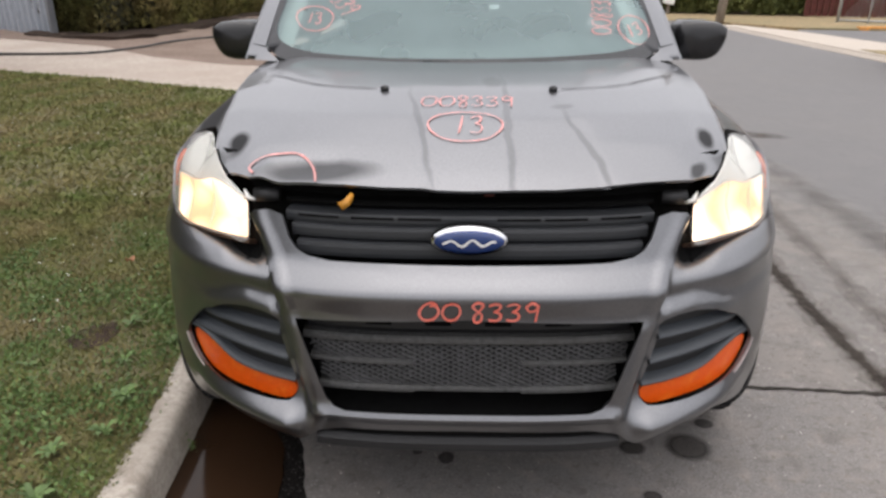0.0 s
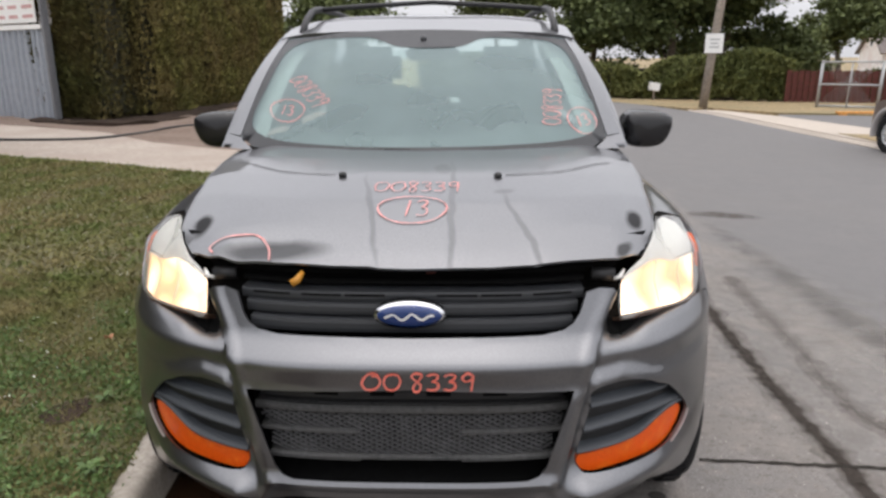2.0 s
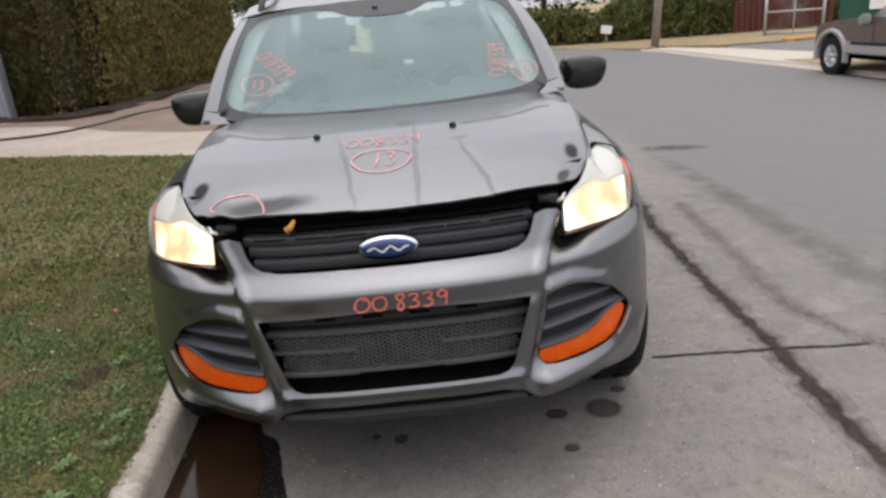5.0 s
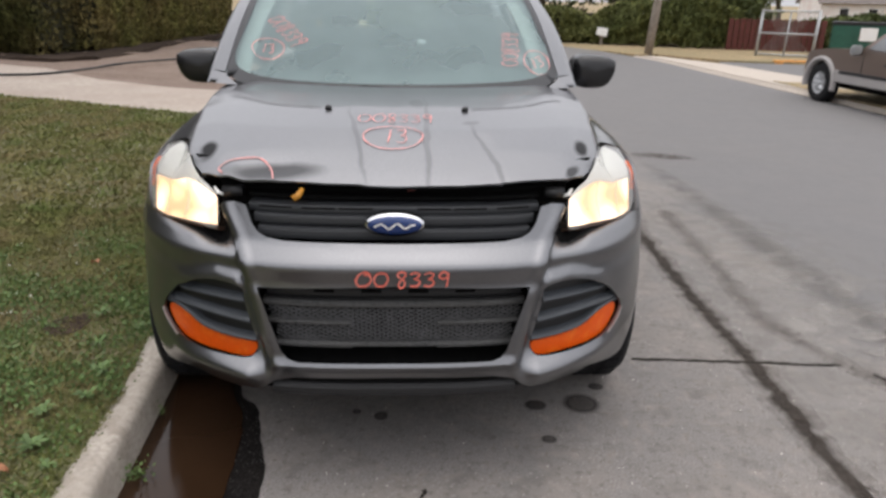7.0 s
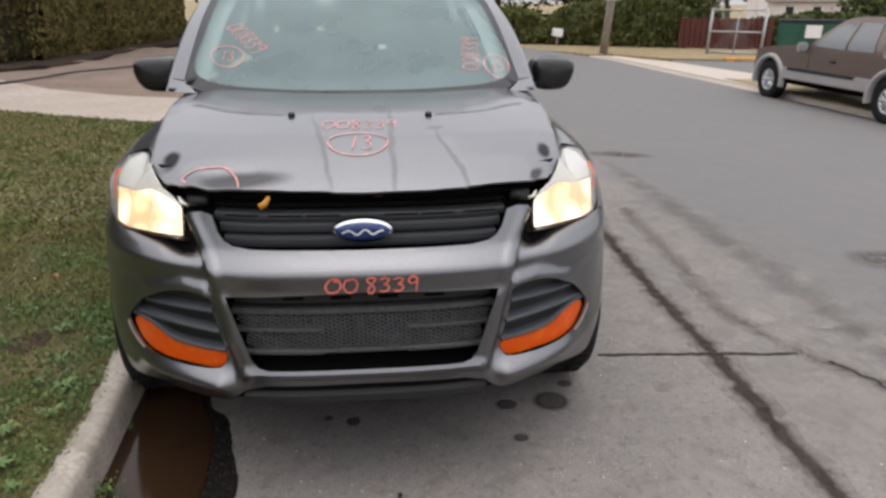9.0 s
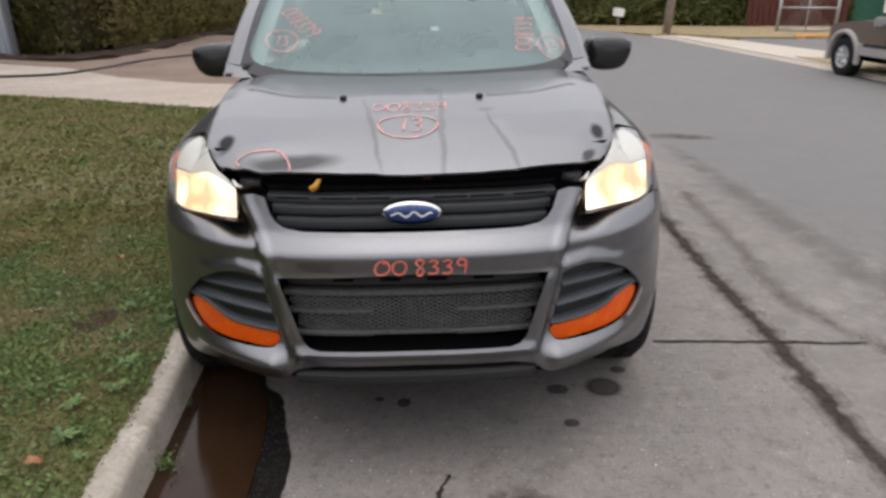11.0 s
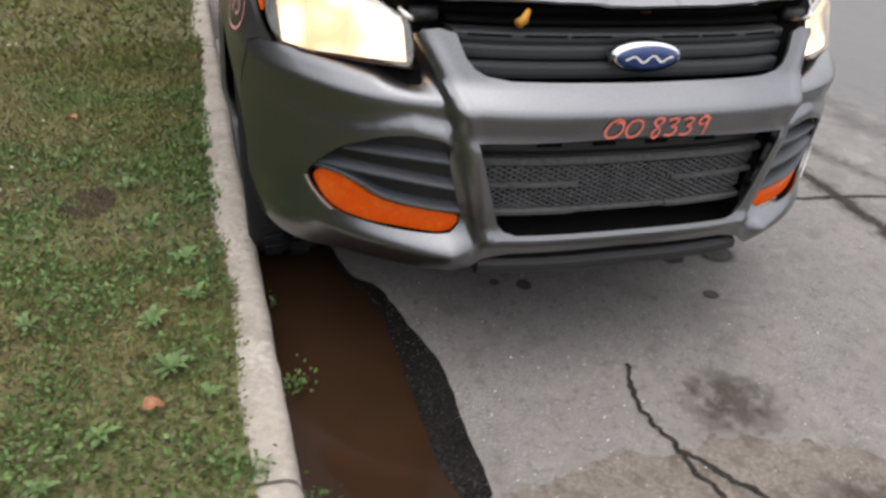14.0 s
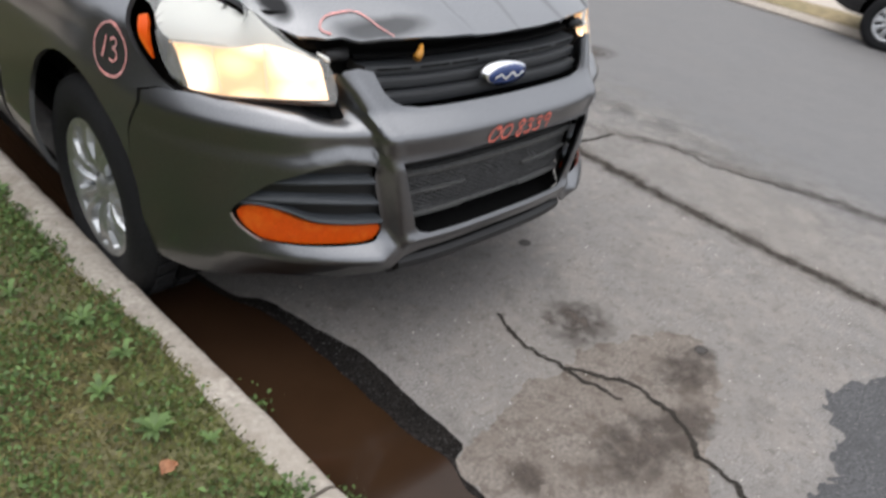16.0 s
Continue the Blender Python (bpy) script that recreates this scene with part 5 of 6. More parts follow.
for s in (-1, 1):
    vs, fs = [], []
    n = 16
    for i in range(n + 1):
        t = 1.05 * i / n
        p = Vector(screen(s, t))
        q = Vector((cabin_x(t) + s * (0.800 + 0.008 * math.sin(math.pi * t) - 0.085 * t), p.y + 0.10, p.z - 0.005))
        m_ = (p + q) / 2 + Vector((s * 0.012, -0.01, 0.012))
        vs += [p + Vector((0, -0.004, 0.006)), m_, q, q + Vector((-s * 0.03, 0.05, -0.05))]
    for i in range(n):
        for k in range(3):
            a = (i * 4 + k, i * 4 + k + 1, (i + 1) * 4 + k + 1, (i + 1) * 4 + k)
            fs.append(a if s > 0 else a[::-1])
    put("windscreen_pillar", vs, fs, PAINT, CAR, "", True, 0.01)
    trim = [(s * 0.875, 0.07), (s * 0.96, 0.10), (s * 0.975, 0.30), (s * 0.965, 0.95), (s * 0.84, 0.97), (s * 0.865, 0.50)]
    put("pillar_trim", *sheet(dense(trim, 0.05), lambda a, t: (lambda p: (p[0], p[1] + 0.03, p[2] - 0.03))(screen(a, t)), 0.06), PALE, CAR, "pale inner pillar trim", True, 0.006)
    # wiper arm
    put("wiper", *tube([screen_up(x, t) for x, t in (((-0.80, -0.045), (-0.45, -0.012), (-0.05, 0.004)) if s < 0 else ((-0.18, 0.006), (0.32, -0.004), (0.74, -0.036)))], 0.005, 6), BLACK, CAR)
    # side glass
    sg = [Vector((s * 0.80, 1.35, 1.11)), Vector((s * 0.82, 3.3, 1.11)), Vector((s * 0.65 - 0.03, 3.2, 1.53)), Vector((s * 0.67 - 0.03, 2.0, 1.54))]
    put("side_window", sg, [(0, 1, 2, 3)], DARKGLASS if s < 0 else CLEAR, CAR, "", False, 0.004)
    # door mirror
    mir = thing("door_mirror", "", "")
    mir.parent = CAR
    ol = spline([(0.835, 1.145), (0.837, 1.205), (0.862, 1.230), (0.935, 1.232), (1.004, 1.224), (1.034, 1.208), (1.036, 1.172), (1.018, 1.122), (0.985, 1.090), (0.920, 1.080), (0.855, 1.092)], 0.02, True)
    c0 = np.mean(ol, axis=0)
    vs, fs = [], []
    rings = ((0.0, 1.400), (0.55, 1.402), (0.86, 1.410), (0.96, 1.424), (1.0, 1.455), (0.99, 1.545), (0.92, 1.57))
    for k, yy in rings:
        for p in ol:
            q = c0 + (p - c0) * max(k, 0.02)
            vs.append((s * (q[0] - 0.018), yy, q[1]))
    m = len(ol)
    for i in range(len(rings) - 1):
        for k in range(m):
            a = (i * m + k, i * m + (k + 1) % m, (i + 1) * m + (k + 1) % m, (i + 1) * m + k)
            fs.append(a if s > 0 else a[::-1])
    fs.append(tuple(range((len(rings) - 1) * m, len(rings) * m)))
    put("mirror_shell", vs, fs, GLOSSBLACK, mir, "black mirror shell")
    boxed("mirror_foot", (s * 0.80, 1.50, 1.125), (0.12, 0.06, 0.04), BLACK, mir, 0.012)


def roof_skin(x, y):
    a = abs(x + 0.036) / 0.68
    z = 1.548 + 0.12 * smooth(1.6, 2.35, y) ** 0.8 - 0.05 * a**4 * 1.0 - 0.02 * smooth(3.0, 4.0, y)
    return (x, y, z)


rf = [(-0.036 + a, y) for a, y in ((-0.69, 1.87), (-0.45, 1.785), (0, 1.72), (0.45, 1.785), (0.69, 1.87), (0.70, 2.6), (0.68, 4.05), (-0.68, 4.05), (-0.70, 2.6))]
put("roof", *sheet(dense(rf, 0.05), roof_skin, 0.06), PAINT, CAR, "", True, 0.02)
put("headliner", *sheet(dense([(-0.6, 1.85), (0.6, 1.85), (0.6, 3.9), (-0.6, 3.9)], 0.2), lambda x, y: (x, y, roof_skin(x, y)[2] - 0.05), 0.2), PALE, CAR)
for s in (-1, 1):
    put("roof_rail", *tube(spline([(s * 0.602 - 0.03, 1.90, 1.556), (s * 0.602 - 0.03, 2.0, 1.620), (s * 0.60 - 0.03, 2.15, 1.675), (s * 0.60 - 0.03, 2.5, 1.705), (s * 0.595 - 0.03, 3.4, 1.705), (s * 0.59 - 0.03, 3.7, 1.66)], 0.08), 0.017, 8), BLACK, CAR)
    put("rear_pillar", *tube([(s * 0.82, 3.9, 1.08), (s * 0.64 - 0.03, 3.75, 1.56)], 0.10, 8), PAINT, CAR)
    put("door_pillar", *tube([(s * 0.83, 2.43, 1.08), (s * 0.65 - 0.03, 2.35, 1.56)], 0.05, 8), BLACK, CAR)
put("rack_bar", *tube([(-0.63, 2.4, 1.700), (-0.45, 2.4, 1.716), (-0.03, 2.4, 1.738), (0.39, 2.4, 1.716), (0.57, 2.4, 1.700)], 0.013, 8), BLACK, CAR)
tg = put("rear_window", [(-0.62, 4.2, 1.10), (0.62, 4.2, 1.10), (0.55, 3.95, 1.50), (-0.55, 3.95, 1.50)], [(0, 1, 2, 3)], CLEAR, CAR, "", False, 0.004)
boxed("cabin_floor", (0, 2.4, 0.50), (1.5, 3.2, 0.06), VOID, CAR, 0.0)
v, f = sheet(dense([(-0.70, 0.93), (0.70, 0.93), (0.70, 1.5), (-0.70, 1.5)], 0.06), lambda x, y: (x, y + 0.20 * (x / 0.7) ** 2, 1.10 + 0.03 * math.sin((y - 0.93) * 4) + 0.05 * math.exp(-(((x - 0.38) / 0.16) ** 2)) * smooth(1.2, 1.4, y)), 0.05)
put("dashboard", v, f, DASH, CAR, "", True, 0.10)
for s in (-1, 1):
    seat = thing("front_seat", "", "")
    seat.parent = CAR
    boxed("backrest", (s * 0.36, 2.28, 0.98), (0.50, 0.16, 0.66), SEAT, seat, 0.06, "", Matrix.Rotation(radians(-14), 4, "X"))
    boxed("cushion", (s * 0.36, 2.0, 0.66), (0.50, 0.5, 0.16), SEAT, seat, 0.05)
    boxed("headrest", (s * 0.36, 2.40, 1.40), (0.32, 0.12, 0.22), SEAT, seat, 0.05)
vs, fs = [], []
wheel_c = Matrix.Translation((0.37, 1.62, 1.07)) @ Matrix.Rotation(radians(65), 4, "X")
ring = [wheel_c @ Vector((0.185 * math.cos(t), 0.185 * math.sin(t), 0)) for t in np.linspace(0, 2 * math.pi, 33)]
put("steering_wheel", *tube(ring, 0.016, 8), BLACK, CAR)
boxed("inside_mirror", (0.0, 1.66, 1.47), (0.24, 0.03, 0.065), GLOSSBLACK, CAR, 0.015)
boxed("rear_bench", (0, 3.2, 0.95), (1.3, 0.18, 0.62), SEAT, CAR, 0.05)
boxed("paper_tag", (0.10, 1.35, 1.285), (0.035, 0.004, 0.02), WHITE, CAR, 0.0, "", Matrix.Rotation(radians(-25), 4, "X"))


# wheels
def wheel(at, s, turn, name="wheel", r=0.338, width=0.225, parent=None, spokes=7, rim_r=0.215):
    """Outer face towards s along x."""
    w = thing(name, "", "")
    if parent:
        w.parent = parent
    w.location, w.rotation_euler = at, (0, 0, radians(turn) + (0 if s > 0 else math.pi))
    h = width / 2
    prof = [(-h * 0.7, rim_r), (-h, rim_r + 0.03), (-h, r - 0.045), (-h * 0.85, r - 0.012), (-h * 0.6, r), (h * 0.6, r), (h * 0.85, r - 0.012), (h, r - 0.05), (h * 1.02, rim_r + 0.03), (h * 0.86, rim_r)]
    tv, tf = lathe(prof, 48)
    put("tyre", tv, tf, RUBBER, w, "worn black tyre")
    lots = []
    for k in range(36):
        t = 2 * math.pi * k / 36
        c, q = math.cos(t), math.sin(t)
        for x0, x1, sl in ((-h * 0.6, -h * 0.12, 0.03), (h * 0.12, h * 0.6, -0.03)):
            quad = [(x0, 0), (x1, sl), (x1, sl + 0.075), (x0, 0.075)]
            vs_ = [(x, (r + 0.004) * math.cos(t + d / r * 0.5), (r + 0.004) * math.sin(t + d / r * 0.5)) for x, d in quad]
            lots.append((vs_, [(0, 1, 2, 3)]))
    put("tread", *merge(*lots), RUBBER, w, "", False, 0.007)
    rp = [(h * 0.84, rim_r + 0.004), (h * 0.90, rim_r - 0.004), (h * 0.80, rim_r - 0.022), (h * 0.2, rim_r - 0.035), (-h * 0.6, rim_r - 0.03)]
    put("rim", *lathe(rp, 48), ALLOY, w, "silver alloy rim")
    put("drum", *lathe([(h * 0.1, 0.0), (h * 0.1, 0.16), (-h * 0.2, 0.17)], 24), VOID, w)
    step = 2 * math.pi / spokes
    for k in range(spokes):
        t = step * (k + 0.3)
        vs, fs = [], []
        for x, rr, share in ((h * 0.66, 0.05, 0.50), (h * 0.80, 0.095, 0.42), (h * 0.84, 0.14, 0.33), (h * 0.80, rim_r - 0.03, 0.36), (h * 0.82, rim_r - 0.004, 0.50)):
            for dx, dt in ((-0.022, -1.0), (0.0, -0.86), (0.006, -0.45), (-0.006, -0.10), (-0.006, 0.10), (0.006, 0.45), (0.0, 0.86), (-0.022, 1.0)):
                a = t + dt * step * share
                vs.append((x + dx, rr * math.cos(a), rr * math.sin(a)))
        for i in range(4):
            for q in range(7):
                fs.append((i * 8 + q, i * 8 + q + 1, (i + 1) * 8 + q + 1, (i + 1) * 8 + q))
        put("spoke", vs, fs, ALLOY, w, "", False)
    put("hub_cap", *lathe([(h * 0.80, 0.0), (h * 0.79, 0.028), (h * 0.70, 0.036), (h * 0.55, 0.075), (h * 0.3, 0.08)], 24), ALLOY, w)
    return w


wheel((-0.797, 0.768, 0.343), -1, 0, r=0.347, parent=CAR)
wheel((0.785, 0.745, 0.345), 1, 0, r=0.347, parent=CAR)
wheel((-0.785, 3.44, 0.345), -1, 0, r=0.347, parent=CAR)
wheel((0.785, 3.44, 0.345), 1, 0, r=0.347, parent=CAR)

# grease pencil numbers
DIGIT = {"0": [[(0.55, 1.0), (0.15, 0.85), (0.0, 0.4), (0.25, 0.02), (0.7, 0.06), (0.98, 0.5), (0.85, 0.9), (0.5, 0.98), (0.4, 0.9)]],
         "C": [[(0.92, 0.86), (0.65, 1.04), (0.25, 0.88), (0.0, 0.42), (0.2, 0.02), (0.65, 0.04), (0.98, 0.42), (0.92, 0.78), (0.70, 0.90), (0.55, 0.80)]],
         "1": [[(0.6, 1.0), (0.5, 0.5), (0.35, 0.0)]],
         "3": [[(0.05, 0.88), (0.45, 1.0), (0.85, 0.92), (0.70, 0.66), (0.40, 0.55), (0.80, 0.46), (0.86, 0.18), (0.5, 0.0), (0.02, 0.06)]],
         "8": [[(0.95, 0.96), (0.45, 1.06), (0.10, 0.85), (0.40, 0.60), (0.80, 0.32), (0.66, -0.06), (0.28, -0.08), (0.22, 0.22), (0.62, 0.58), (0.95, 0.92)]],
         "9": [[(0.90, 0.90), (0.5, 1.06), (0.12, 0.82), (0.36, 0.56), (0.80, 0.68), (0.92, 0.95), (0.86, 0.45), (0.78, -0.06)]]}
WIDTH = {"0": 1.12, "C": 1.22, "8": 0.82, "3": 0.90, "9": 0.90, "1": 1.0}


def scrawl(name, text, fn, u0, v0, w, h, gap, width, lift=0.003, turn=0.0, ring=None, parent=None, slant=0.0, material=FADEDCHALK):
    lots, x = [], 0.0
    c, s = math.cos(radians(turn)), math.sin(radians(turn))

    def place(a, b):
        a += slant * b
        return (u0 + a * c - b * s, v0 + a * s + b * c)

    for ch in text:
        if ch == " ":
            x += 0.35 * (w + gap)
            continue
        for st in DIGIT[ch]:
            line = spline([place(x + a * w * WIDTH[ch], b * h) for a, b in st], width * 0.5)
            lots.append(ribbon(line, width, fn, lift))
        x += w * WIDTH[ch] + gap
    if ring:
        cx, cy, rx, ry = ring
        line = [place(cx + rx * (1 + 0.04 * math.sin(3 * t)) * math.cos(t), cy + ry * math.sin(t)) for t in np.linspace(0.2, 2 * math.pi + 0.5, 50)]
        lots.append(ribbon(line, width, fn, lift))
    whole = thing(name, "orange-red grease pencil writing", "")
    whole.parent = parent or CAR
    for k, lot in enumerate(lots):
        put("circle" if ring and k == len(lots) - 1 else "digit", *lot, material, whole)
    return whole


scrawl("bumper_number", "C0 8339", bumper_skin, -0.110, 0.692, 0.036, 0.045, 0.008, 0.0072, material=CHALK)
scrawl("hood_number", "008339", hood_skin, -0.128, 0.418, 0.037, 0.066, 0.007, 0.0045)
scrawl("hood_circle", "13", hood_skin, -0.040, 0.268, 0.038, 0.080, 0.004, 0.0058, ring=(0.030, 0.034, 0.095, 0.072))
put("dent_mark", *ribbon(spline([(-0.515, 0.140), (-0.530, 0.165), (-0.505, 0.190), (-0.46, 0.196), (-0.41, 0.188), (-0.372, 0.15), (-0.357, 0.09)], 0.008), 0.006, hood_skin, 0.003), FADEDCHALK, hood, "faded pink loop round a dent")


def screen_m(a, t):
    """Windscreen in metres: across, and up along the glass."""
    t /= 0.88
    return screen(a / (0.708 * (1 - t) + 0.650 * t), t)


scrawl("screen_number", "008339", screen_m, -0.557, 0.415, 0.034, 0.078, 0.008, 0.0052, turn=-55)
scrawl("screen_circle", "13", screen_m, -0.560, 0.165, 0.028, 0.062, 0.004, 0.0052, ring=(0.028, 0.030, 0.073, 0.072))
scrawl("screen_number", "008339", screen_m, 0.528, 0.105, 0.034, 0.072, 0.007, 0.0052, turn=83)
scrawl("screen_circle", "13", screen_m, 0.600, 0.075, 0.028, 0.070, 0.004, 0.0052, ring=(0.030, 0.035, 0.056, 0.085), turn=14)


scrawl("fender_circle", "13", skin, -uy(0.53) - 0.05, 0.817, 0.045, 0.055, 0.004, 0.008, 0.004, ring=(0.05, 0.025, 0.080, 0.062))

# ---- lawn blades, weeds and litter ----
def leafstuff(name, pos, size, material, label, category, up=0.3, kind="stuff", parent=None, seed=1, long=1.6):
    """Many small leaves: one kite of two triangles at each place, turned at random."""
    rng = np.random.default_rng(seed)
    n = len(pos)
    d = rng.normal(size=(n, 3))
    d[:, 2] = np.abs(d[:, 2]) * up + up
    d /= np.linalg.norm(d, axis=1)[:, None]
    e = np.cross(d, rng.normal(size=(n, 3)))
    e /= np.linalg.norm(e, axis=1)[:, None]
    s = (size * rng.uniform(0.6, 1.4, n))[:, None]
    pos = np.asarray(pos)
    v = np.empty((n, 4, 3))
    v[:, 0], v[:, 1], v[:, 2], v[:, 3] = pos, pos + d * s * long * 0.5 + e * s * 0.5, pos + d * s * long, pos + d * s * long * 0.5 - e * s * 0.5
    i = np.arange(n)[:, None] * 4
    f = np.concatenate([i + [0, 1, 2], i + [0, 2, 3]])
    me = bpy.data.meshes.new(name)
    me.vertices.add(4 * n)
    me.vertices.foreach_set("co", v.ravel())
    me.loops.add(6 * n)
    me.loops.foreach_set("vertex_index", f.ravel().astype(np.int32))
    me.polygons.add(2 * n)
    me.polygons.foreach_set("loop_start", np.arange(0, 6 * n, 3, dtype=np.int32))
    me.polygons.foreach_set("loop_total", np.full(2 * n, 3, dtype=np.int32))
    me.materials.append(material)
    me.update(calc_edges=True)
    ob = new(name, me)
    if parent:
        ob.parent = parent
        return ob
    return tagged(ob, label, category, kind=kind)


def lawn_z(x, y):
    return 0.135 + 0.03 * noise.noise((x * 1.3, y * 1.3, 0.3))


rng = np.random.default_rng(4)


def scatter(n, x0, x1, y0, y1, far):
    """Places on the lawn, off the kerb, inside the far edge."""
    out = []
    while len(out) < n:
        x, y = rng.uniform(x0, x1), rng.uniform(y0, y1)
        if x < kerb_x(y) - 0.09 + 0.03 * noise.noise((x * 9, y * 9, 2)) and y < far(x):
            out.append((x, y, lawn_z(x, y) - 0.006))
    return np.array(out)


def far_edge(x):
    return float(np.interp(x, [-9.5, -6.27, -4.8, -2.97, -1.3], [9.3, 8.1, 7.55, 6.65, 6.2])) + 0.05 * noise.noise((x * 3, 1, 1))


leafstuff("lawn_grass", scatter(190000, -2.7, -0.9, -1.0, 2.6, far_edge), 0.0055, BLADE, "short patchy lawn grass with clover beside the kerb", "grass", 0.35, seed=2, long=4.5)
leafstuff("lawn_grass", scatter(60000, -6.8, -2.6, -1.5, 2.4, far_edge), 0.009, BLADE, "short patchy lawn grass near the hedge", "grass", 0.35, seed=13, long=4.2)
leafstuff("lawn_grass", scatter(110000, -7.5, -1.0, 2.2, 9.0, far_edge), 0.011, BLADE, "short patchy lawn grass further up the slope", "grass", 0.35, seed=3, long=4.0)
wp = []
for cx, cy, r, n in ((-1.06, -0.30, 0.04, 130), (-1.12, -0.05, 0.10, 160), (-1.10, 0.35, 0.06, 110), (-1.22, -0.20, 0.10, 130), (-1.35, 0.18, 0.10, 110), (-1.6, -0.15, 0.12, 110), (-0.99, -0.38, 0.03, 130), (-0.93, -0.40, 0.018, 60), (-1.45, 0.6, 0.1, 90), (-1.2, 0.9, 0.09, 90), (-1.9, 0.3, 0.1, 90), (-1.75, 1.1, 0.12, 90)):
    a, b = rng.normal(size=(2, n)) * r
    wp += [(cx + p, cy + q, 0.140 + 0.02 * abs(rng.normal())) for p, q in zip(a, b)]
wp += [(p[0], p[1], p[2] + 0.008 + 0.012 * abs(rng.normal())) for p in scatter(75000, -2.7, -0.95, -1.0, 2.2, far_edge) if noise.noise((p[0] * 4, p[1] * 4, 3.3)) + 0.22 * rng.normal() + 0.35 * smooth(0.75, 0.15, kerb_x(p[1]) - 0.09 - p[0]) > 0.24 + 0.5 * smooth(-1.9, -2.7, p[0]) + 0.5 * smooth(1.2, 2.2, p[1])]
leafstuff("broad_weeds", wp, 0.0085, WEED, "low broad-leaved weeds at the lawn edge", "weed", 0.45, seed=5)


def rosette(x, y, r, n, seed):
    """A dandelion-like plant: long notched leaves spreading from one root."""
    g = np.random.default_rng(seed)
    base = lawn_z(x, y) + 0.012
    vs, fs = [], []
    for k in range(n):
        a = 2 * math.pi * (k + g.uniform(-0.3, 0.3)) / n
        ln, lift = r * g.uniform(0.6, 1.1), g.uniform(0.15, 0.6)
        k0 = len(vs)
        for i in range(6):
            t = i / 5
            w = 0.17 * ln * math.sin(math.pi * (0.12 + 0.86 * t)) * (1.15 if i % 2 else 0.8)
            c = (x + ln * t * math.cos(a), y + ln * t * math.sin(a), base + lift * ln * math.sin(2.2 * t))
            vs += [(c[0] - w * math.sin(a), c[1] + w * math.cos(a), c[2] + 0.15 * w), c, (c[0] + w * math.sin(a), c[1] - w * math.cos(a), c[2] + 0.15 * w)]
        for i in range(5):
            for q in (0, 1):
                fs.append((k0 + i * 3 + q, k0 + i * 3 + q + 1, k0 + i * 3 + q + 4, k0 + i * 3 + q + 3))
    ob = put("weed_plant", vs, fs, WEED, None, "", True)
    tagged(ob, "low green weed rosette in the mown lawn", "weed", "lawn weeds")


for k, (x, y, r, n) in enumerate(((-1.09, 0.42, 0.085, 9), (-1.06, 0.22, 0.075, 9), (-1.16, 0.12, 0.085, 10), (-1.11, -0.06, 0.095, 11), (-1.24, -0.24, 0.075, 8), (-1.33, -0.36, 0.07, 8), (-1.20, 0.66, 0.07, 8), (-1.02, -0.16, 0.06, 7), (-1.45, 0.16, 0.07, 8), (-1.30, 0.95, 0.08, 9), (-1.08, 0.80, 0.07, 8), (-1.62, -0.25, 0.06, 7), (-1.05, 1.25, 0.08, 8), (-1.52, 0.62, 0.06, 7))):
    rosette(x, y, 0.62 * r, n, 300 + k)
bare = put("bare_patch", *sheet(dense(spline([(-1.50, 0.82), (-1.44, 0.76), (-1.36, 0.78), (-1.33, 0.88), (-1.37, 0.96), (-1.46, 0.93)], 0.02, True), 0.02), lambda x, y: (x, y, lawn_z(x, y) + 0.006 + 0.006 * noise.noise((x * 30, y * 30, 4))), 0.02), SOILSHADE)
tagged(bare, "small patch of dark bare soil in the lawn", "soil", kind="structure")
gut = []
for cx, cy, r, n in ((-0.82, -0.03, 0.018, 90), (-0.81, -0.43, 0.028, 110), (-0.86, 0.33, 0.008, 20), (-0.84, -0.56, 0.022, 70)):
    a, b = rng.normal(size=(2, n)) * r
    gut += [(cx + p, cy + q, 0.01 + 0.03 * abs(rng.normal())) for p, q in zip(a, b)]
leafstuff("gutter_weeds", gut, 0.008, WEED, "small weeds growing in the gutter", "weed", 0.7, seed=6)
clover = scatter(240, -4.5, -1.4, 0.8, 5.5, far_edge)
leafstuff("clover_flowers", np.repeat(clover, 3, 0) + rng.normal(size=(3 * len(clover), 3)) * 0.005 + (0, 0, 0.028), 0.006, PETAL, "small white clover flowers in the lawn", "flower", 0.8, seed=7)
peb = np.c_[rng.uniform(-0.45, 2.0, 1500), rng.uniform(-1.6, 2.0, 1500), np.full(1500, 0.0005)]
leafstuff("grit", peb, 0.0055, SPECK, "pale grit strewn on the asphalt", "gravel", 0.15, seed=8, long=1.0)


def dead_leaf(x, y, z, rz, size=0.05):
    vs, fs = [], []
    for i in range(7):
        t = i / 6
        w = size * 0.42 * math.sin(math.pi * min(1, 0.08 + t * 0.92)) * (1 + 0.3 * math.sin(9 * t))
        for k in (-1, 0, 1):
            vs.append((t * size - size / 2, k * w, 0.012 * abs(k) + 0.01 * math.sin(4 * t)))
    for i in range(6):
        for k in range(2):
            fs.append((i * 3 + k, (i + 1) * 3 + k, (i + 1) * 3 + k + 1, i * 3 + k + 1))
    ob = put("fallen_leaf", vs, fs, DEADLEAF, None, "", True, 0.0012)
    ob.location, ob.rotation_euler = (x, y, z), (0.15, 0.1, rz)
    return tagged(ob, "curled brown fallen leaf", "leaf", "fallen leaves")


dead_leaf(-1.135, -0.19, 0.165, 0.4, 0.045)
dead_leaf(-0.825, -0.47, 0.012, 2.0, 0.085)
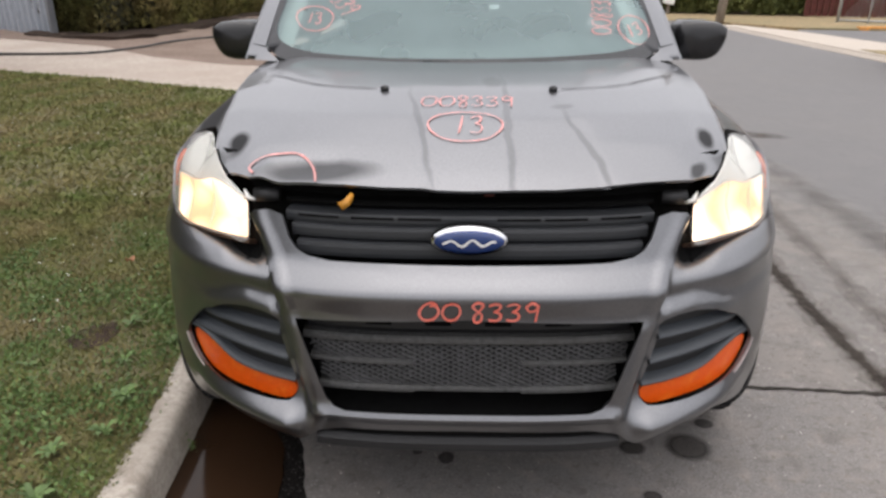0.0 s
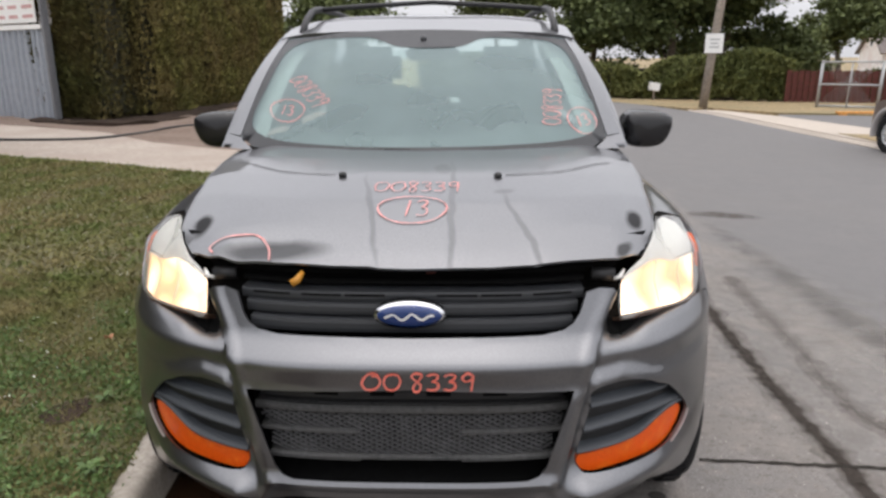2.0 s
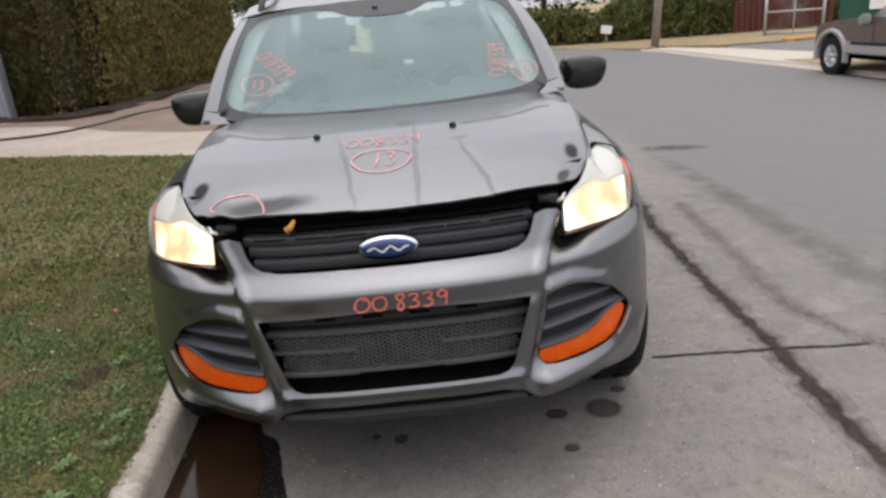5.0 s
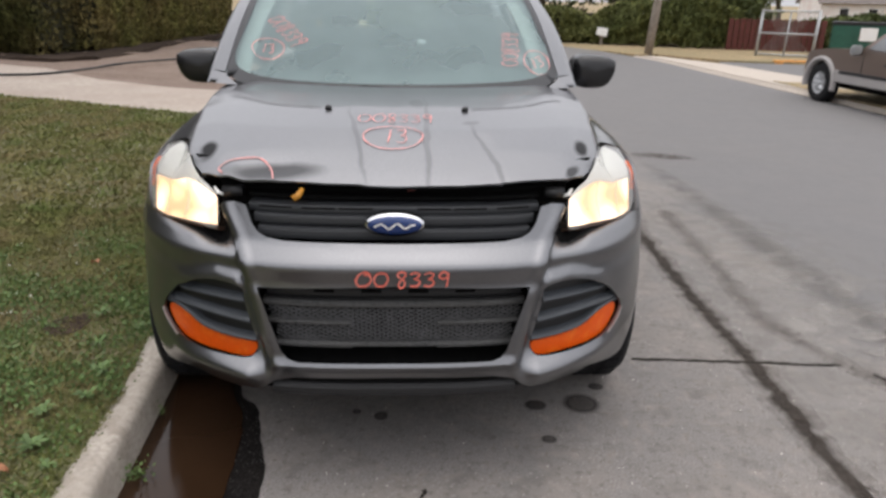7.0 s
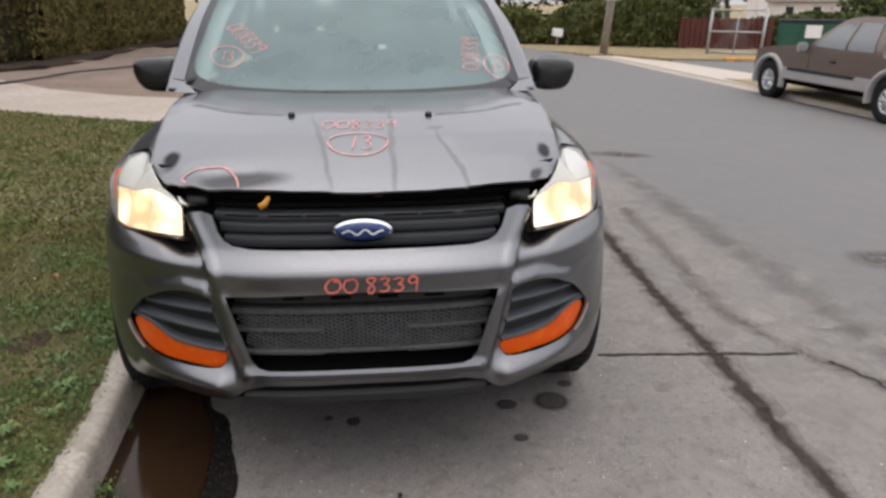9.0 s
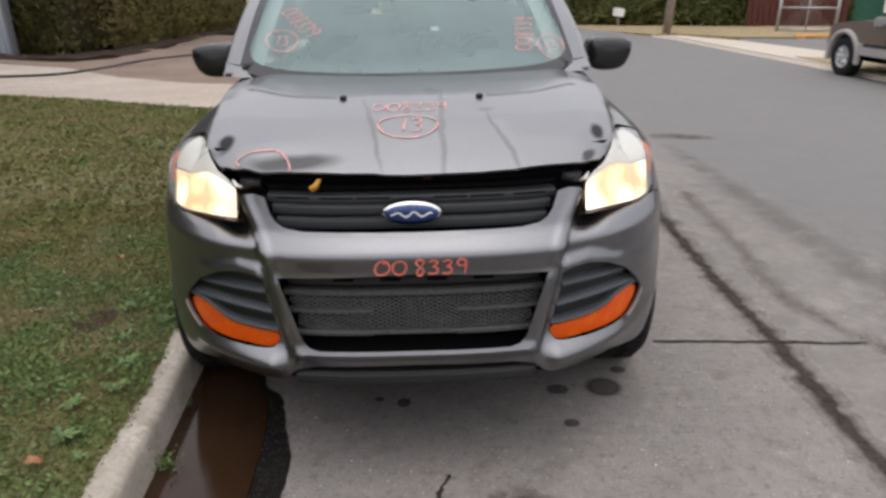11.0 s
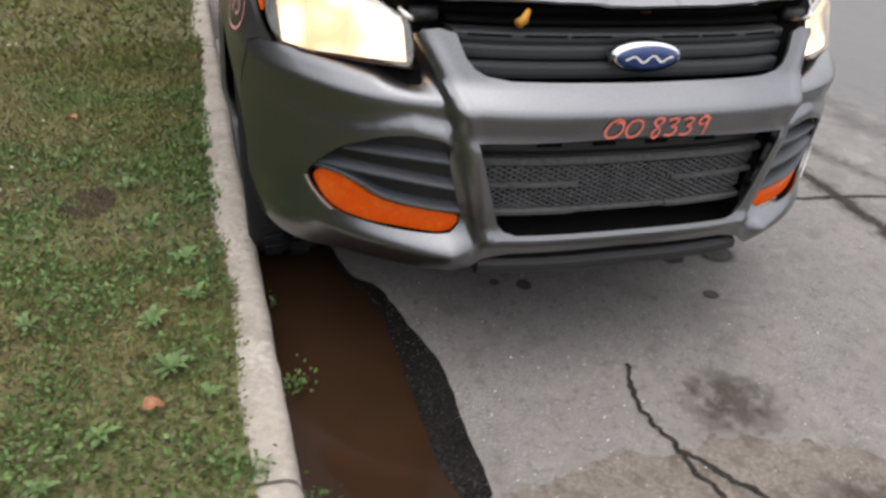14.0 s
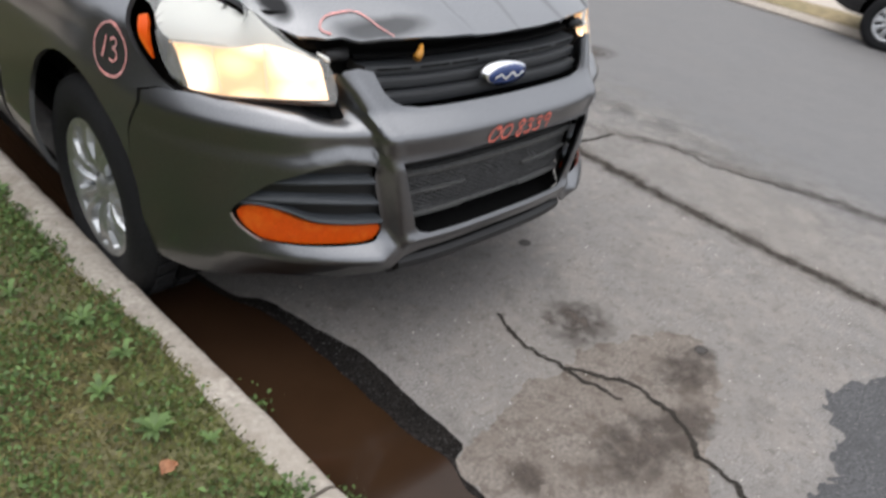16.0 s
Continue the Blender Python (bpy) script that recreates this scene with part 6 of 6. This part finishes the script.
dead_leaf(-2.0, 0.75, 0.165, 1.0, 0.05)
dead_leaf(-1.55, 1.5, 0.165, 2.6, 0.05)
dead_leaf(-2.35, 1.35, 0.165, 0.2, 0.06)

# garden hose across the driveway
hose = put("garden_hose", *tube(spline([(-12, 10.6, 0.15), (-9, 10.1, 0.15), (-7.5, 10.03, 0.15), (-6.1, 10.2, 0.15), (-5.6, 11.2, 0.15), (-5.45, 12.2, 0.15), (-4.6, 13.5, 0.16)], 0.3), 0.022, 6), BLACK)
tagged(hose, "dark hose lying across the concrete driveway", "hose")


# ---- hedge and shed on the lawn side ----
def hedge(name, line, height, depth, n, size, material, label, seed, rough=1.0, up=0.5):
    """A clipped hedge along a plan line: a dark core and a thick coat of small leaves."""
    h = thing(name, label, "hedge")
    r = np.random.default_rng(seed)
    pos, core_v, core_f = [], [], []
    pts = dense(line, 0.5, False)
    seg = [np.array(p) for p in pts]
    for i, p in enumerate(seg):
        d = seg[min(i + 1, len(seg) - 1)] - seg[max(i - 1, 0)]
        d = d / np.linalg.norm(d)
        nrm = np.array([d[1], -d[0]])
        k = 0.82
        for q, z in ((0.5 * k, 0.25), (0.5 * k, height - 0.3), (-0.5 * k, height - 0.3), (-0.5 * k, 0.25)):
            e = p + nrm * q * depth
            core_v.append((e[0], e[1], z))
    for i in range(len(seg) - 1):
        for k in range(4):
            core_f.append((i * 4 + k, i * 4 + (k + 1) % 4, (i + 1) * 4 + (k + 1) % 4, (i + 1) * 4 + k))
    core_f += [(0, 1, 2, 3), tuple(range(len(core_v) - 4, len(core_v)))]
    # one solid dark box fills the hedge behind its leaves
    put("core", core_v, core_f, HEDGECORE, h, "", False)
    m = len(seg) - 1
    for _ in range(n):
        t = r.uniform(0, m)
        i = int(t)
        p = seg[i] + (seg[i + 1] - seg[i]) * (t - i)
        d = seg[i + 1] - seg[i]
        d = d / np.linalg.norm(d)
        nrm = np.array([d[1], -d[0]])
        end = r.random()
        if end < 0.84:
            q = (0.5 if r.random() < 0.7 else -0.5) * depth
            z = r.uniform(0.12, height)
            if z < 0.5:
                q *= 0.80 + 0.4 * z
        elif end < 0.93:
            q, z = r.uniform(-0.5, 0.5) * depth, height - 0.05
        else:
            p = seg[0] - d * 0.1 if r.random() < 0.5 else seg[-1] + d * 0.1
            q, z = r.uniform(-0.5, 0.5) * depth, r.uniform(0.15, height)
        bump = 0.16 * noise.noise((p[0] * 0.9 + q, p[1] * 0.9, z * 0.7)) + 0.10 * noise.noise((p[0] * 3 + q, p[1] * 3, z * 3))
        bump *= rough
        if rough > 2:
            z *= 1 + 0.16 * rough * noise.noise((p[0] * 0.45, p[1] * 0.45, 1)) + 0.05 * rough * noise.noise((p[0] * 2.1, p[1] * 2.1, 4))
            q += r.normal() * 0.12
        q += math.copysign(bump - 0.08 + 0.05 * r.random(), q)
        e = p + nrm * q
        pos.append((e[0], e[1], z + 0.3 * bump))
    leafstuff("foliage", pos, size, material, "", "", up, parent=h, seed=seed)
    return h


hedge("clipped_hedge", [(-9.0, 14.95), (-7.55, 14.55)], 4.8, 1.3, 62000, 0.06, HEDGE, "tall clipped dark conifer hedge beside a sheet metal shed", 21, 1.3, 0.9)
hedge("clipped_hedge", [(-7.75, 15.2), (-7.6, 17.5), (-7.3, 20.5), (-6.9, 24.5)], 4.8, 1.5, 90000, 0.06, OLIVE, "tall clipped olive green hedge along the driveway", 22, 1.0, 1.2)

hedge("clipped_hedge", [(-8.62, 9.75), (-8.55, 5.0), (-8.3, 0.0), (-8.0, -9.0)], 4.6, 1.5, 80000, 0.065, HEDGE, "tall clipped hedge along the side of the lawn", 23, 1.3, 0.9)

shed = thing("metal_shed", "pale corrugated sheet metal wall with a white band above", "shed")
a0, a1 = np.array((-15.5, 18.0)), np.array((-8.72, 13.95))
dirv = (a1 - a0) / np.linalg.norm(a1 - a0)
nv = np.array([dirv[1], -dirv[0]])
L = np.linalg.norm(a1 - a0)
vs, fs = [], []
n = int(L / 0.03)
for i in range(n + 1):
    w = 0.060 * (1 if (i // 2) % 4 == 0 else 0) + 0.004 * ((i // 8) % 3)
    p = a0 + dirv * L * i / n + nv * w
    vs += [(p[0], p[1], 0.12), (p[0], p[1], 2.06)]
fs = [(2 * i, 2 * i + 2, 2 * i + 3, 2 * i + 1) for i in range(n)]
put("corrugated_sheet", vs, fs, SHEETMETAL, shed, "", False, 0.01)
ang = math.atan2(dirv[1], dirv[0])
R = Matrix.Rotation(ang, 4, "Z")
mid = (a0 + a1) / 2
boxed("top_rail", (mid[0] + nv[0] * 0.04, mid[1] + nv[1] * 0.04, 2.10), (L, 0.08, 0.10), WHITE, shed, 0.01, "", R)
boxed("corner_post", (a1[0] + dirv[0] * 0.06, a1[1] + dirv[1] * 0.06, 1.6), (0.10, 0.14, 3.0), DARKPOST, shed, 0.01, "", R)
boxed("upper_wall", (mid[0] - nv[0] * 0.25, mid[1] - nv[1] * 0.25, 3.2), (L, 0.2, 2.3), SIDING, shed, 0.01, "", R)
for k in range(9):
    boxed("siding_board", (mid[0] - nv[0] * 0.12, mid[1] - nv[1] * 0.12, 2.25 + 0.2 * k), (L, 0.05, 0.185), SIDING, shed, 0.008, "", R)


banner = boxed("banner", (a1[0] - dirv[0] * 1.6 + nv[0] * 0.06, a1[1] - dirv[1] * 1.6 + nv[1] * 0.06, 2.62), (2.9, 0.02, 0.86), WHITE, shed, 0.002, "white banner with faded unreadable lettering", R)
for k in range(4):
    for q in range(5):
        cx = -2.75 + 0.58 * q
        boxed("lettering", (a1[0] + dirv[0] * cx + nv[0] * 0.075, a1[1] + dirv[1] * cx + nv[1] * 0.075, 2.92 - 0.2 * k), (0.34 + 0.12 * ((k * 3 + q) % 3) / 2, 0.006, 0.07), STEEL if k < 2 else FADEDRED, shed, 0.0, "", R)


# ---- across the street ----
def tree(x, y, height, spread, n, seed, leaf=0.22, label="leafy broad tree with an uneven crown", low=0.3):
    t = thing("tree", label, "tree", "trees across the street", at=(*far(x, y), FARZ))
    r = np.random.default_rng(seed)
    th = height * 0.45
    lean = r.normal(size=2) * 0.3
    trunk = [(0, 0, 0), (lean[0] * 0.3, lean[1] * 0.3, th * 0.5), (lean[0], lean[1], th), (lean[0] * 1.3, lean[1] * 1.3, height * 0.8)]
    put("trunk", *tube(trunk, [0.035 * height, 0.028 * height, 0.02 * height, 0.006 * height], 8), BARK, t)
    centres = []
    for k in range(9):
        a = 2 * math.pi * k / 9 + r.uniform(-0.4, 0.4)
        z0 = height * r.uniform(low, 0.65)
        e = np.array([math.cos(a) * spread * r.uniform(0.5, 0.95), math.sin(a) * spread * r.uniform(0.5, 0.95), height * r.uniform(low + 0.1, 0.9)])
        b = np.array([lean[0] * z0 / height * 1.5, lean[1] * z0 / height * 1.5, z0])
        m_ = (b + e) / 2 + np.array([0, 0, 0.08 * height])
        put("limb", *tube([b, m_, e], [0.012 * height, 0.008 * height, 0.003 * height], 5), BARK, t)
        centres += [e, m_ + r.normal(size=3) * 0.3, e + r.normal(size=3) * spread * 0.35]
    for _ in range(10):
        centres.append(np.array([r.normal() * spread * 0.45, r.normal() * spread * 0.45, height * r.uniform(low + 0.1, 0.98)]))
    pos = []
    for c in centres:
        m_ = n // len(centres)
        p = r.normal(size=(m_, 3)) * np.array([0.20, 0.20, 0.11]) * spread
        pos.append(c + p)
    pos = np.concatenate(pos)
    pos = pos[pos[:, 2] > height * low * 0.55]
    leafstuff("crown", pos, leaf, LEAF, "", "", 0.25, parent=t, seed=seed)
    return t


for i, (x, y, h, s, n) in enumerate(((2.2, 36, 6.5, 2.6, 12000), (-4.5, 26, 5.5, 2.2, 12000), (5.6, 29, 6.0, 2.4, 14000), (8.3, 27, 7.2, 3.3, 26000), (10.6, 28.5, 7.0, 2.9, 24000), (13.1, 28.5, 3.4, 1.7, 14000), (17.9, 33, 5.6, 2.0, 13000), (26.0, 33, 6.4, 2.2, 12000), (18.0, 22.4, 6.9, 2.6, 24000))):
    tree(x, y, h, s, n, 40 + i, 0.15, low=(0.42, 0.42, 0.30, 0.16, 0.12, 0.10, 0.36, 0.36, 0.08)[i])
FARHEDGE = [far(*p) for p in ((-1.0, 29.0), (3.0, 25.6), (5.5, 23.6), (8.5, 22.3), (10.5, 21.5))]
ob = hedge("overgrown_hedge", FARHEDGE, 1.60, 1.6, 70000, 0.075, BUSH, "overgrown green hedge behind dry grass", 61, 3.2, 0.6)
ob.location.z = FARZ
ob = hedge("shrubs", [far(*p) for p in ((10.8, 22.4), (14.5, 21.8), (19, 20.5))], 1.25, 1.4, 20000, 0.13, LEAF, "loose shrubs behind a fence", 62, 3.0, 0.5)
ob.location.z = FARZ

pole = thing("utility_pole", "leaning weathered wooden utility pole with a white sign", "pole", at=(*far(6.75, 18.2), FARZ + 0.1))
put("shaft", *tube([(0, 0, -0.1), (0.15, 0, 1.8), (0.55, 0, 6.0), (0.82, 0, 9.0)], [0.145, 0.14, 0.125, 0.11], 14), POLEWOOD, pole)
sign = boxed("traffic_sign", (0.13, -0.19, 2.10), (0.60, 0.012, 0.62), WHITE, pole, 0.004, "white traffic sign plate")
for dz, w in ((0.12, 0.34), (0.0, 0.26), (-0.12, 0.32)):
    boxed("sign_bar", (0.13, -0.199, 2.10 + dz), (w, 0.004, 0.045), STEEL, pole, 0.0)
box_ = thing("mailbox", "small white mailbox on a post in dry grass", "mailbox", at=(7.9, 27.6, FARZ + 0.1))
boxed("post", (0, 0, 0.15), (0.09, 0.09, 0.5), POLEWOOD, box_)
boxed("body", (0, 0, 0.52), (0.36, 0.44, 0.32), WHITE, box_, 0.025, "", Matrix.Rotation(0.15, 4, "Y"))

redwall = thing("red_fence", "dull red board fence behind shrubs", "fence", at=(*far(9.9, 20.6), FARZ))
for k in range(1, 18):
    boxed("board", (k * 0.2, -0.05 * k, 0.66), (0.198, 0.03, 1.2 + 0.03 * math.sin(k * 2.3)), REDWALL, redwall, 0.002)

gate = thing("chain_link_fence", "galvanised chain link fence panel", "fence")
g0, g1 = Vector((*far(9.85, 18.25), FARZ + 0.02)), Vector((*far(11.0, 17.4), FARZ + 0.02))
gm = (g0 + g1) / 2
for p in (g0, gm, g1):
    put("post", *tube([p, p + Vector((0.04, 0, 1.62))], 0.05 if p is not gm else 0.03, 8), STEEL, gate)
for z in (0.15, 0.85, 1.58):
    put("rail", *tube([g0 + Vector((0, 0, z)), g1 + Vector((0, 0, z))], 0.032, 8), STEEL, gate)
lots = []
dg = g1 - g0
for k in range(60):
    for sg in (-1, 1):
        t0 = k / 60
        t1 = t0 + sg * 1.5 / dg.length * 0.8
        if 0 <= t1 <= 1:
            lots.append(tube([g0 + dg * t0 + Vector((0, 0, 0.15)), g0 + dg * t1 + Vector((0, 0, 1.58))], 0.0015, 3, False))
put("wire_mesh", *merge(*lots), STEEL, gate)

dump = thing("dumpster", "dark green steel dumpster with a white notice", "dumpster", at=(*far(12.9, 17.6), FARZ + 0.0), rz=-30)
boxed("bin", (0, 0, 0.62), (2.9, 1.5, 1.16), GREENPAINT, dump, 0.03)
for k in range(6):
    boxed("rib", (-1.3 + k * 0.52, -0.77, 0.6), (0.08, 0.06, 1.08), GREENPAINT, dump, 0.01)
boxed("lid", (0, 0, 1.25), (2.95, 1.55, 0.10), BLACK, dump, 0.03)
boxed("notice", (-0.35, -0.81, 0.92), (0.5, 0.01, 0.42), WHITE, dump, 0.0)

house = thing("house", "white house with a grey shingled gable roof", "house", at=(42.0, 65.5, FARZ + 0.2), rz=-12)
house.scale = (0.8, 0.8, 0.62)
boxed("wall", (0, 0, 1.6), (11, 8, 3.2), SIDING, house, 0.02)
put("gable", [(-5.5, -4, 3.2), (-5.5, 4, 3.2), (-5.5, 0, 6.6), (5.5, -4, 3.2), (5.5, 4, 3.2), (5.5, 0, 6.6)], [(0, 2, 1), (3, 4, 5), (0, 1, 4, 3)], SIDING, house, "", False)
for sg in (-1, 1):
    vs = [(-5.9, sg * 4.5, 2.85), (5.9, sg * 4.5, 2.85), (5.9, 0, 6.75), (-5.9, 0, 6.75)]
    put("roof", vs, [(0, 1, 2, 3) if sg < 0 else (3, 2, 1, 0)], ROOF, house, "", False, 0.15)
    for k in range(13):
        t = k / 13
        boxed("shingle_course", (0, sg * (4.5 - 4.4 * t), 2.95 + 3.82 * t), (11.8, 0.36, 0.05), ROOF, house, 0.0, "", Matrix.Rotation(-sg * 0.71, 4, "X"))
for xx, zz in ((-3, 1.6), (0, 1.6), (3, 1.6)):
    w = boxed("window", (xx, -4.03, zz), (1.1, 0.08, 1.3), WHITE, house, 0.01)
    boxed("pane", (xx, -4.08, zz), (0.9, 0.02, 1.1), GLOSSBLACK, w, 0.0)
w = boxed("window", (-5.53, 0, 4.3), (0.08, 0.9, 1.1), WHITE, house, 0.01)
boxed("pane", (-5.58, 0, 4.3), (0.02, 0.7, 0.9), GLOSSBLACK, w, 0.0)
boxed("roof_vent", (-2.0, -2.2, 5.1), (0.5, 0.5, 0.35), STEEL, house, 0.03)
boxed("roof_vent", (0.5, -2.2, 5.1), (0.5, 0.5, 0.35), WHITE, house, 0.03)


def street_car(name, label, at, paint, side_profile, sills, windows, flare, wheels, r, rack=False, half=0.88):
    """A parked car facing +y at x = 0: its side outline is given as (y, z), lofted across with tumblehome."""
    c = thing(name, label, "car", at=at)
    ol = dense(spline(side_profile, 0.06, True), 0.08)

    def wdt(y, z):
        w = half - 0.28 * smooth(1.05, 1.75, z) - 0.10 * smooth(0.55, 0.25, z)
        return w - 0.16 * smooth(1.9, 2.45, abs(y))

    holes = [[(wy + (r + 0.08) * math.cos(t), r + (r + 0.08) * math.sin(t)) for t in np.linspace(-0.35, math.pi + 0.35, 18)] for wy in wheels]
    cut = [q for q in ol if not any(math.hypot(q[0] - wy, q[1] - r) < r + 0.10 and q[1] < r + 0.05 for wy in wheels)]
    for s in (-1, 1):
        v, f = sheet(cut, lambda y, z, s=s: (s * wdt(y, z), y, z), 0.09, [dense(h_, 0.06) for h_ in holes])
        put("side_panel", v, f if s > 0 else [q[::-1] for q in f], paint, c, "", True, 0.02)
        for wy in wheels:
            wheel((s * (half - 0.10), wy, r), s, 0, "wheel", r, 0.24, c, 7 if rack else 9, 0.205)
            if flare:
                vs, fs = [], []
                for t in np.linspace(-0.2, math.pi + 0.2, 20):
                    for rr, x in ((r + 0.06, half - 0.06), (r + 0.06, half + 0.05), (r + 0.13, half + 0.05), (r + 0.15, half - 0.02)):
                        vs.append((s * x, wy + rr * math.cos(t), r + rr * math.sin(t)))
                fs = [(i * 4 + k, (i + 1) * 4 + k, (i + 1) * 4 + k + 1, i * 4 + k + 1) for i in range(19) for k in range(3)]
                put("wheel_flare", vs, fs, flare, c)
        if flare:
            boxed("rocker_cladding", (s * (half + 0.015), (wheels[0] + wheels[1]) / 2, 0.56), (0.05, abs(wheels[0] - wheels[1]) - 2 * r - 0.16, 0.22), flare, c, 0.02)
            boxed("rub_strip", (s * (half + 0.03), (wheels[0] + wheels[1]) / 2 + 0.1, 0.64), (0.04, 1.9, 0.06), BLACK, c, 0.01)
        for wn_, wpts in windows:
            v, f = sheet(dense(wpts, 0.08), lambda y, z, s=s: (s * (wdt(y, z) + 0.006), y, z), 0.1)
            put(wn_, v, f, SKYGLASS if rack else GLOSSBLACK, c, "", True, 0.006)
        ds_, hy, my = (0.25, -0.42, 0.36) if rack else (0.75, -0.25, 0.85)
        put("door_seam", *tube([(s * (wdt(ds_, z) + 0.002), ds_, z) for z in (0.55, 0.8, 1.0)], 0.006, 5), BLACK, c)
        boxed("door_handle", (s * (half + 0.01), hy, 0.86), (0.03, 0.16, 0.04), BLACK, c, 0.01)
        boxed("wing_mirror", (s * (half + 0.10), my, 1.07), (0.2, 0.1, 0.18), STEEL if rack else BLACK, c, 0.03)
        if rack:
            frame_ = thing("ladder_rack", "", "")
            frame_.parent = c
            frame_["label"] = "white tube ladder rack over the bed"
            for yy in (-1.72, -2.3, -2.85, -3.3):
                put("upright", *tube([(s * 0.76, yy, 0.98), (s * 0.72, yy - 0.04, 1.52)], 0.026, 8), WHITE, frame_)
            for zz in (1.26, 1.52):
                put("rail", *tube([(s * 0.74, -1.70, zz), (s * 0.74, -3.34, zz)], 0.026, 8), WHITE, frame_)
            if s > 0:
                for yy in (-1.74, -3.32):
                    put("crossbar", *tube([(-0.73, yy, 1.52), (0.73, yy, 1.52)], 0.026, 8), WHITE, frame_)
    n = len(cut)
    vs = [(s * (wdt(y, z) - 0.005), y, z) for y, z in cut for s in (-1, 1)]
    fs = [(2 * i, 2 * i + 1, 2 * ((i + 1) % n) + 1, 2 * ((i + 1) % n)) for i in range(n)]
    put("shell", vs, fs, paint, c, "", True)
    boxed("underbody", (0, 0, 0.42), (1.4, 3.6, 0.18), VOID, c, 0.0)
    boxed("front_bumper", (0, side_profile[0][0] - 0.02, 0.56), (1.62, 0.16, 0.26), flare or BLACKCAR, c, 0.05)
    return c


PICKUP = [(1.98, 0.50), (2.04, 0.76), (1.92, 0.95), (1.2, 1.05), (0.55, 1.08), (0.28, 1.13), (-0.20, 1.52), (-0.55, 1.62), (-1.15, 1.63), (-1.45, 1.57), (-1.58, 1.08), (-1.75, 1.02), (-2.6, 1.02), (-3.35, 1.02), (-3.42, 0.75), (-3.36, 0.48), (0.0, 0.45)]
CABWIN = [("front_window", [(0.14, 1.10), (-0.26, 1.47), (-0.68, 1.53), (-0.68, 1.08)]), ("rear_window", [(-0.76, 1.08), (-0.76, 1.53), (-1.24, 1.53), (-1.40, 1.08)])]
street_car("parked_pickup", "brown pickup truck with silver flares and white ladder rack", (9.10, 10.55, FARZ), BROWNCAR, PICKUP, None, CABWIN, GREYCLAD, (1.45, -1.90), 0.375, True).rotation_euler.z = radians(2)
SED = [(1.98, 0.35), (2.04, 0.62), (1.92, 0.85), (1.2, 1.0), (0.5, 1.42), (-0.3, 1.50), (-1.2, 1.46), (-2.0, 1.08), (-2.35, 0.95), (-2.35, 0.4), (0.0, 0.28)]
SEDWIN = [("front_window", [(0.75, 1.05), (0.35, 1.37), (-0.25, 1.42), (-0.25, 1.04)]), ("rear_window", [(-0.35, 1.04), (-0.35, 1.42), (-1.1, 1.38), (-1.5, 1.08)])]
street_car("parked_sedan", "black parked car with bright alloy wheels", (*far(7.4, -0.62), FARZ), BLACKCAR, SED, None, SEDWIN, None, (1.40, -1.40), 0.335)
